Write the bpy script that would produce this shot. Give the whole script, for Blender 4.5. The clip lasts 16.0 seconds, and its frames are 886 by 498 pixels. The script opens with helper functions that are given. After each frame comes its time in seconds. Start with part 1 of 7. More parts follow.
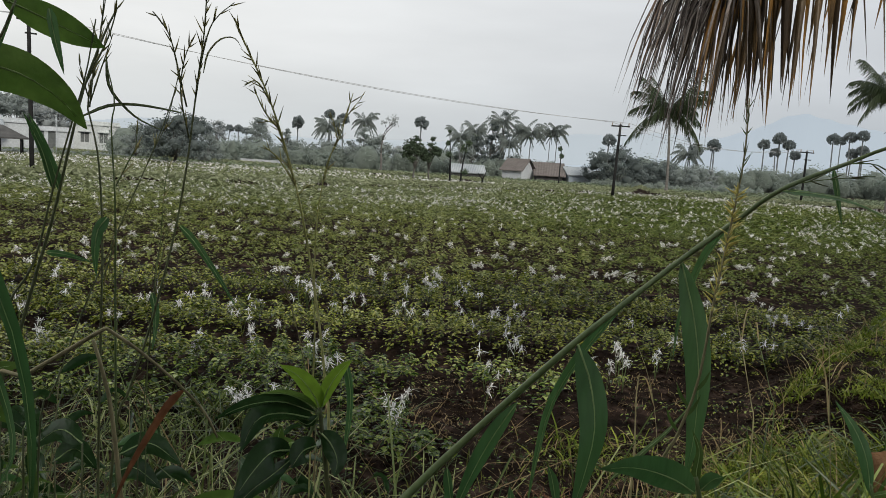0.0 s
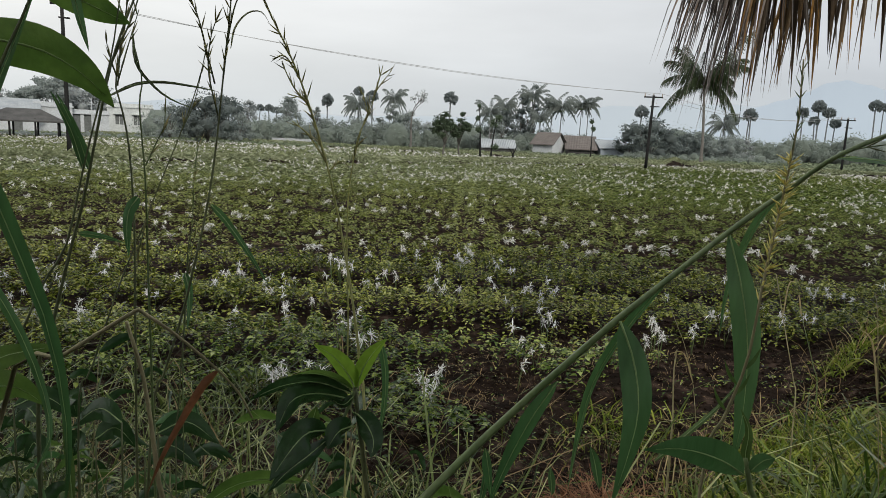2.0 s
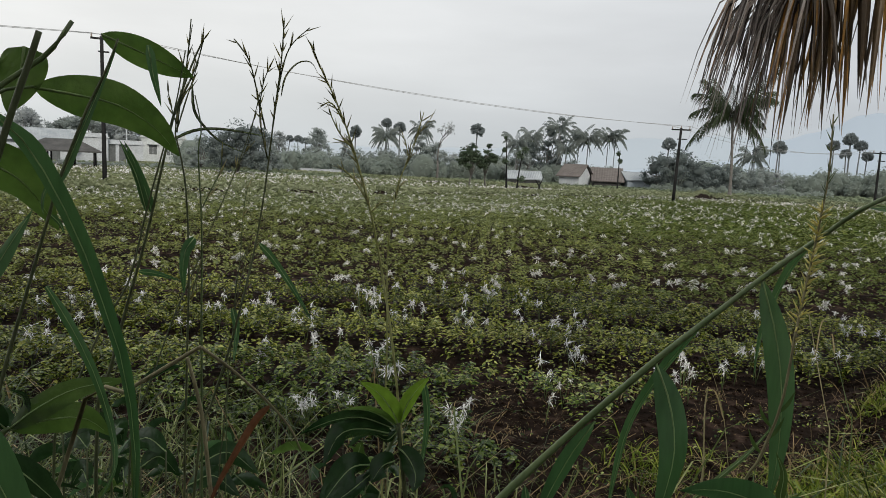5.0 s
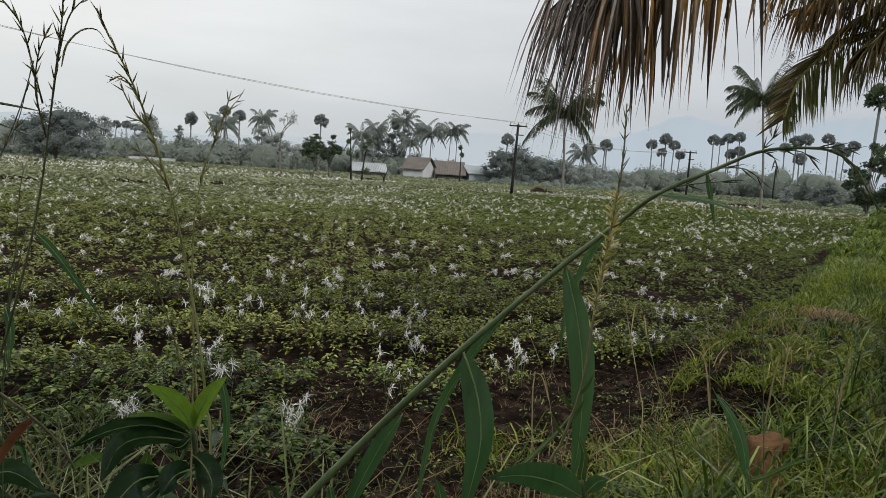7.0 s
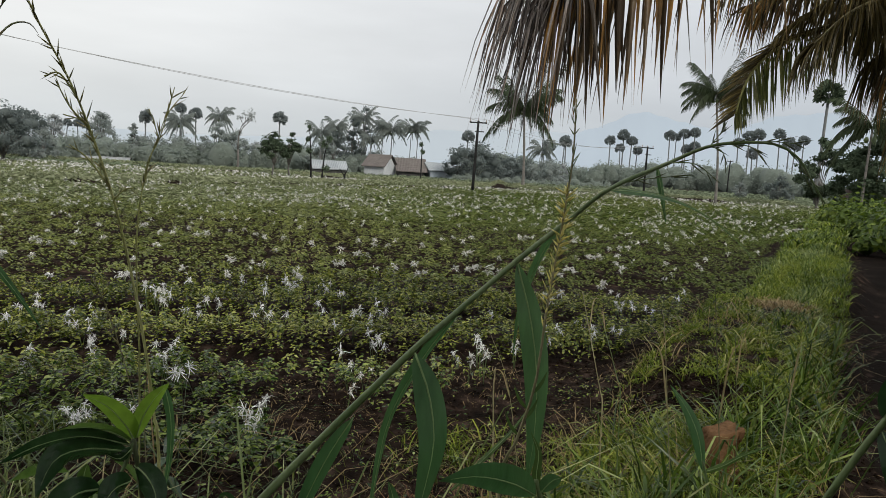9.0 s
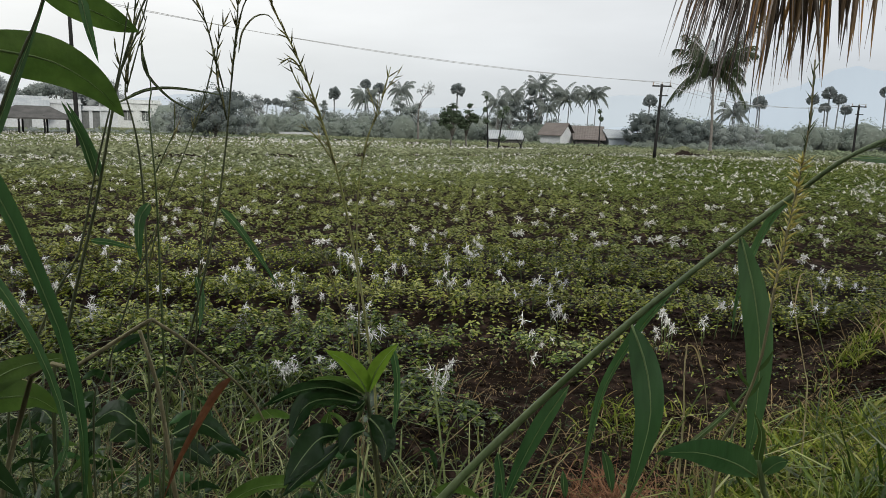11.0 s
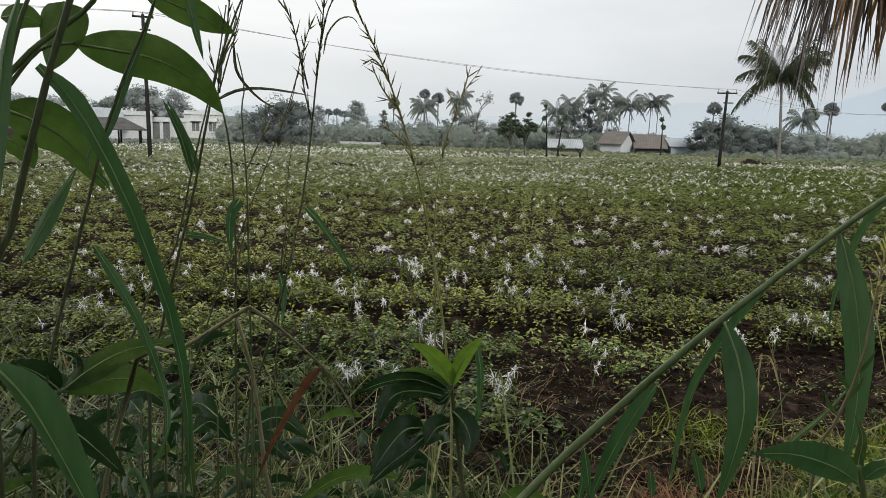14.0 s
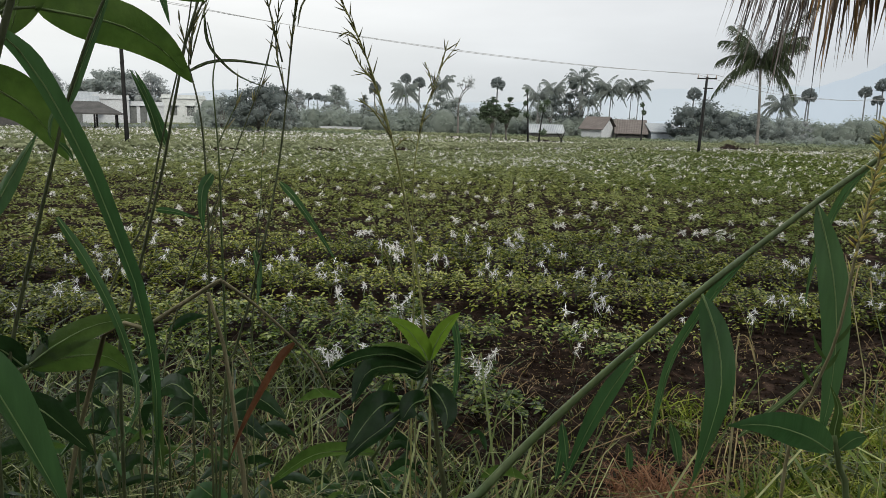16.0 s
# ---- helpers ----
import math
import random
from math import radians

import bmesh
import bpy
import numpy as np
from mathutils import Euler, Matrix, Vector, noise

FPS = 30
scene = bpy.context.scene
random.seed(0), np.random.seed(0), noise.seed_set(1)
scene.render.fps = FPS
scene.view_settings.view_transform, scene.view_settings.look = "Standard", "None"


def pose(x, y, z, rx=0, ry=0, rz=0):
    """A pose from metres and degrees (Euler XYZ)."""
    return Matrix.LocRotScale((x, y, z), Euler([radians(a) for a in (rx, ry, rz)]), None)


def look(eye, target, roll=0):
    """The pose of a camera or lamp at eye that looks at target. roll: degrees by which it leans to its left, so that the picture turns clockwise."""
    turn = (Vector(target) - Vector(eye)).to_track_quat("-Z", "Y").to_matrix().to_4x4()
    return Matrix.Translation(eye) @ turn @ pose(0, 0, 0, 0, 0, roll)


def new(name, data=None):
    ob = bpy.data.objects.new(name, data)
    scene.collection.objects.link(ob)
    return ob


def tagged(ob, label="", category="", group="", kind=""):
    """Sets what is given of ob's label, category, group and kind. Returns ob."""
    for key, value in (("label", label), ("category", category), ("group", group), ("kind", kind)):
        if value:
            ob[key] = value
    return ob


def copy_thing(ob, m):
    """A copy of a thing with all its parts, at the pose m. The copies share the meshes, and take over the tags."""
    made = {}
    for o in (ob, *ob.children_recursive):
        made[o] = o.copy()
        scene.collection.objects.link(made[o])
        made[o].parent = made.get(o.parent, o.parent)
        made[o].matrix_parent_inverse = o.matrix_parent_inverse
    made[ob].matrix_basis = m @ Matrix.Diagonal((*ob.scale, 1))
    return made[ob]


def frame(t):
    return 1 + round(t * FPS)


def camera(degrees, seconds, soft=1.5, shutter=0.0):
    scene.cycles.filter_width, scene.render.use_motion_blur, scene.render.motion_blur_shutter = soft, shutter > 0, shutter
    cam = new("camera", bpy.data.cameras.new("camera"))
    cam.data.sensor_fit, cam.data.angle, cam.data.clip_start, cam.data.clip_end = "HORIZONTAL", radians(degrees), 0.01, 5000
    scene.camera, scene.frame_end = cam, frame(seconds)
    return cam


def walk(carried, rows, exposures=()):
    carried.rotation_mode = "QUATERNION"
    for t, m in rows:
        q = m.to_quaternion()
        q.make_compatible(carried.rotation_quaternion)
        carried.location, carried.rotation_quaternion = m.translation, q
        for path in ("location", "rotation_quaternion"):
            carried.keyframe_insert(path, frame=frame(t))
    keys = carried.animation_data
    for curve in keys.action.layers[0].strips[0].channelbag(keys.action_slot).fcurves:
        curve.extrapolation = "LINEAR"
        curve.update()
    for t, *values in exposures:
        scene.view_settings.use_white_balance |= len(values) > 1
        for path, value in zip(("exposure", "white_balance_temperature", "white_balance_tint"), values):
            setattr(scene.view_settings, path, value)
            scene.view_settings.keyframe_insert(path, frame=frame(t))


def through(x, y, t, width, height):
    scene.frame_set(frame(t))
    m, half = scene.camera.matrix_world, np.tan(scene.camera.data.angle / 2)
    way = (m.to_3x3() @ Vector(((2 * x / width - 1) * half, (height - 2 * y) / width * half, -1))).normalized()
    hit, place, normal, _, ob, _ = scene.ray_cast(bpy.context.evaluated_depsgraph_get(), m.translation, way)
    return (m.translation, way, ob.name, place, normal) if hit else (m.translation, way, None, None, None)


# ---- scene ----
cam = camera(63.9, 16.0, soft=0.5)
# seconds, place, yaw to the left, pitch, lean
PATH = [
    (0.0, 0.000, -0.000, 1.804, -0.28, -7.08, 3.58),
    (0.5, -0.002, 0.008, 1.801, -0.59, -8.30, 3.89),
    (1.0, 0.004, 0.019, 1.802, -0.91, -8.77, 3.76),
    (1.5, 0.003, 0.029, 1.803, -0.16, -8.74, 3.18),
    (2.0, -0.006, 0.031, 1.799, 2.15, -9.13, 2.47),
    (2.5, -0.020, 0.036, 1.798, 5.60, -8.92, 2.32),
    (3.0, -0.034, 0.042, 1.804, 7.25, -7.94, 2.34),
    (3.2, -0.035, 0.043, 1.805, 7.44, -7.76, 2.17),
    (5.3, -0.025, -0.018, 1.823, 2.65, -6.56, 2.87),
    (5.5, -0.018, -0.018, 1.823, 1.26, -6.44, 2.85),
    (6.0, -0.006, -0.001, 1.819, -1.24, -6.64, 3.10),
    (6.5, 0.008, 0.016, 1.816, -4.46, -6.55, 3.73),
    (7.0, 0.029, 0.033, 1.813, -8.16, -6.70, 3.71),
    (7.5, 0.043, 0.053, 1.810, -10.54, -6.48, 3.39),
    (8.0, 0.049, 0.066, 1.810, -11.81, -6.21, 3.76),
    (8.5, 0.053, 0.061, 1.812, -12.58, -6.08, 3.54),
    (9.0, 0.048, 0.049, 1.814, -11.23, -6.76, 3.27),
    (9.5, 0.032, 0.039, 1.814, -6.94, -8.46, 2.47),
    (10.0, 0.013, 0.037, 1.817, -3.09, -9.60, 2.01),
    (10.2, 0.010, 0.040, 1.819, -1.58, -9.90, 1.78),
    (12.3, -0.044, 0.019, 1.805, 5.64, -9.53, 2.07),
    (12.5, -0.046, 0.020, 1.803, 5.76, -9.71, 1.79),
    (13.0, -0.047, 0.025, 1.801, 6.20, -10.16, 1.39),
    (13.5, -0.050, 0.027, 1.802, 7.54, -9.71, 1.32),
    (14.0, -0.048, 0.020, 1.796, 7.50, -9.20, 1.50),
    (14.5, -0.046, 0.025, 1.792, 6.46, -9.20, 1.60),
    (15.0, -0.049, 0.029, 1.790, 6.93, -9.54, 1.16),
    (15.5, -0.048, 0.032, 1.777, 6.64, -10.61, 1.18),
    (16.0, -0.042, 0.034, 1.777, 5.97, -10.33, 1.61),
]


def carried_pose(x, y, z, yaw, pitch, lean):
    return pose(x, y, z, 0, 0, yaw) @ pose(0, 0, 0, 90 + pitch) @ pose(0, 0, 0, 0, 0, lean)


# the exposure opens a little where the camera turns from the light
EXPOSURES = [(0.0, -0.05), (3.0, 0.05), (5.5, -0.11), (6.5, -0.03), (7.5, -0.07), (8.5, -0.05), (10.0, 0.12), (12.5, 0.15), (14.5, 0.13), (16.0, 0.15)]
walk(cam, [(t, carried_pose(*p)) for t, *p in PATH], EXPOSURES)

# ---- light: a bright overcast morning sky, sun veiled behind cloud ----
world = bpy.data.worlds.new("overcast_sky")
scene.world = world
world.use_nodes = True
wn, wl = world.node_tree.nodes, world.node_tree.links
wn.clear()
w_out = wn.new("ShaderNodeOutputWorld")
w_bg = wn.new("ShaderNodeBackground")
w_sky = wn.new("ShaderNodeTexSky")
w_sky.sky_type = "NISHITA"
w_sky.sun_disc = False
w_sky.sun_elevation, w_sky.sun_rotation = radians(30.6), radians(156)
w_sky.air_density, w_sky.dust_density = 1.6, 6.0
w_tc = wn.new("ShaderNodeTexCoord")
w_sep = wn.new("ShaderNodeSeparateXYZ")
wl.new(w_tc.outputs["Generated"], w_sep.inputs[0])
# cloud cover: paler above, bluer and dimmer in the haze at the skyline
w_ramp = wn.new("ShaderNodeValToRGB")
w_ramp.color_ramp.elements[0].position = 0.0
w_ramp.color_ramp.elements[0].color = (0.528, 0.57, 0.60, 1)
w_ramp.color_ramp.elements[1].position = 0.42
w_ramp.color_ramp.elements[1].color = (0.872, 0.878, 0.89, 1)
mid = w_ramp.color_ramp.elements.new(0.14)
mid.color = (0.70, 0.72, 0.742, 1)
wl.new(w_sep.outputs["Z"], w_ramp.inputs[0])
w_map = wn.new("ShaderNodeMapping")
w_map.inputs["Scale"].default_value = (1.5, 1.5, 7.0)
wl.new(w_tc.outputs["Generated"], w_map.inputs[0])
w_noise = wn.new("ShaderNodeTexNoise")
w_noise.inputs["Scale"].default_value = 2.2
w_noise.inputs["Detail"].default_value = 5
wl.new(w_map.outputs[0], w_noise.inputs["Vector"])
w_cr = wn.new("ShaderNodeMapRange")
w_cr.inputs["From Min"].default_value, w_cr.inputs["From Max"].default_value = 0.3, 0.75
w_cr.inputs["To Min"].default_value, w_cr.inputs["To Max"].default_value = 0.95, 1.09
wl.new(w_noise.outputs["Fac"], w_cr.inputs["Value"])
# brighter towards the hidden sun, in the west of the scene
w_side = wn.new("ShaderNodeMapRange")
w_side.inputs["From Min"].default_value, w_side.inputs["From Max"].default_value = -0.7, 0.6
wl.new(w_sep.outputs["X"], w_side.inputs["Value"])
w_tint = wn.new("ShaderNodeMix")
w_tint.data_type = "RGBA"
w_tint.inputs["A"].default_value = (1.36, 1.33, 1.27, 1)
w_tint.inputs["B"].default_value = (0.87, 0.895, 0.928, 1)
wl.new(w_side.outputs[0], w_tint.inputs["Factor"])
w_glow = wn.new("ShaderNodeVectorMath")
w_glow.operation = "MULTIPLY"
wl.new(w_ramp.outputs[0], w_glow.inputs[0])
wl.new(w_tint.outputs["Result"], w_glow.inputs[1])
w_cloud = wn.new("ShaderNodeVectorMath")
w_cloud.operation = "SCALE"
wl.new(w_glow.outputs[0], w_cloud.inputs[0])
wl.new(w_cr.outputs[0], w_cloud.inputs["Scale"])
w_dim = wn.new("ShaderNodeVectorMath")
w_dim.operation = "SCALE"
w_dim.inputs["Scale"].default_value = 0.10
wl.new(w_sky.outputs[0], w_dim.inputs[0])
w_mix = wn.new("ShaderNodeMix")
w_mix.data_type = "RGBA"
w_mix.inputs["Factor"].default_value = 0.95
wl.new(w_dim.outputs[0], w_mix.inputs["A"])
wl.new(w_cloud.outputs[0], w_mix.inputs["B"])
wl.new(w_mix.outputs["Result"], w_bg.inputs["Color"])
w_bg.inputs["Strength"].default_value = 1.0
wl.new(w_bg.outputs[0], w_out.inputs[0])

sun_data = bpy.data.lights.new("sun", "SUN")
sun_data.energy, sun_data.angle, sun_data.color = 1.9, radians(10), (1.0, 0.94, 0.83)
sun_ob = new("sun", sun_data)
sun_ob.matrix_world = look((9, -20, 13), (0, 0, 0))


# ---- materials ----
def material(name, colours, rough=0.7, scale=8.0, spread="noise", bump=0.15, fine=60.0, metal=0.0, sheen=0.0,
             through=0.0, spec=0.4, detail=6.0, contrast=(0.3, 0.7), stretch=(1, 1, 1)):
    """colours: two to four base colours. spread: noise, island (each loose piece its own shade) or object."""
    m = bpy.data.materials.new(name)
    m.use_nodes = True
    n, l = m.node_tree.nodes, m.node_tree.links
    n.clear()
    out, bsdf = n.new("ShaderNodeOutputMaterial"), n.new("ShaderNodeBsdfPrincipled")
    tc, mp = n.new("ShaderNodeTexCoord"), n.new("ShaderNodeMapping")
    mp.inputs["Scale"].default_value = stretch
    l.new(tc.outputs["Object"], mp.inputs[0])
    coarse = n.new("ShaderNodeTexNoise")
    coarse.inputs["Scale"].default_value, coarse.inputs["Detail"].default_value = scale, detail
    l.new(mp.outputs[0], coarse.inputs["Vector"])
    small = n.new("ShaderNodeTexNoise")
    small.inputs["Scale"].default_value, small.inputs["Detail"].default_value = fine, 4
    l.new(mp.outputs[0], small.inputs["Vector"])
    rng = n.new("ShaderNodeMapRange")
    rng.inputs["From Min"].default_value, rng.inputs["From Max"].default_value = contrast
    l.new(coarse.outputs["Fac"], rng.inputs["Value"])
    fac = rng.outputs[0]
    if spread != "noise":
        if spread == "island":
            src = n.new("ShaderNodeNewGeometry").outputs["Random Per Island"]
        else:
            src = n.new("ShaderNodeObjectInfo").outputs["Random"]
        mixer = n.new("ShaderNodeMath")
        mixer.operation = "MULTIPLY_ADD"
        mixer.inputs[1].default_value = 0.65
        low = n.new("ShaderNodeMath")
        low.operation = "MULTIPLY"
        low.inputs[1].default_value = 0.35
        l.new(fac, low.inputs[0])
        l.new(src, mixer.inputs[0])
        l.new(low.outputs[0], mixer.inputs[2])
        fac = mixer.outputs[0]
    ramp = n.new("ShaderNodeValToRGB")
    els = ramp.color_ramp.elements
    els[0].color, els[1].color = (*colours[0], 1), (*colours[-1], 1)
    for i, c in enumerate(colours[1:-1], 1):
        els.new(i / (len(colours) - 1)).color = (*c, 1)
    l.new(fac, ramp.inputs[0])
    tint = n.new("ShaderNodeMix")
    tint.data_type, tint.blend_type = "RGBA", "MULTIPLY"
    tint.inputs["Factor"].default_value = 0.45
    l.new(ramp.outputs[0], tint.inputs["A"])
    grain = n.new("ShaderNodeMapRange")
    grain.inputs["From Min"].default_value, grain.inputs["From Max"].default_value = 0.25, 0.75
    grain.inputs["To Min"].default_value, grain.inputs["To Max"].default_value = 0.55, 1.35
    l.new(small.outputs["Fac"], grain.inputs["Value"])
    l.new(grain.outputs[0], tint.inputs["B"])
    l.new(tint.outputs["Result"], bsdf.inputs["Base Color"])
    bsdf.inputs["Roughness"].default_value = rough
    bsdf.inputs["Metallic"].default_value = metal
    bsdf.inputs["Specular IOR Level"].default_value = spec
    # bluish sheen, a stand-in for haze on far things
    if sheen:
        bsdf.inputs["Sheen Weight"].default_value = sheen
        bsdf.inputs["Sheen Roughness"].default_value = 0.6
        bsdf.inputs["Sheen Tint"].default_value = (0.85, 0.93, 1.0, 1)
    if bump:
        bm_node = n.new("ShaderNodeBump")
        bm_node.inputs["Strength"].default_value = bump
        bm_node.inputs["Distance"].default_value = 0.02
        l.new(small.outputs["Fac"], bm_node.inputs["Height"])
        l.new(bm_node.outputs[0], bsdf.inputs["Normal"])
    if through:
        tr, mx = n.new("ShaderNodeBsdfTranslucent"), n.new("ShaderNodeMixShader")
        mx.inputs[0].default_value = through
        l.new(tint.outputs["Result"], tr.inputs["Color"])
        l.new(bsdf.outputs[0], mx.inputs[1])
        l.new(tr.outputs[0], mx.inputs[2])
        l.new(mx.outputs[0], out.inputs[0])
    else:
        l.new(bsdf.outputs[0], out.inputs[0])
    return m


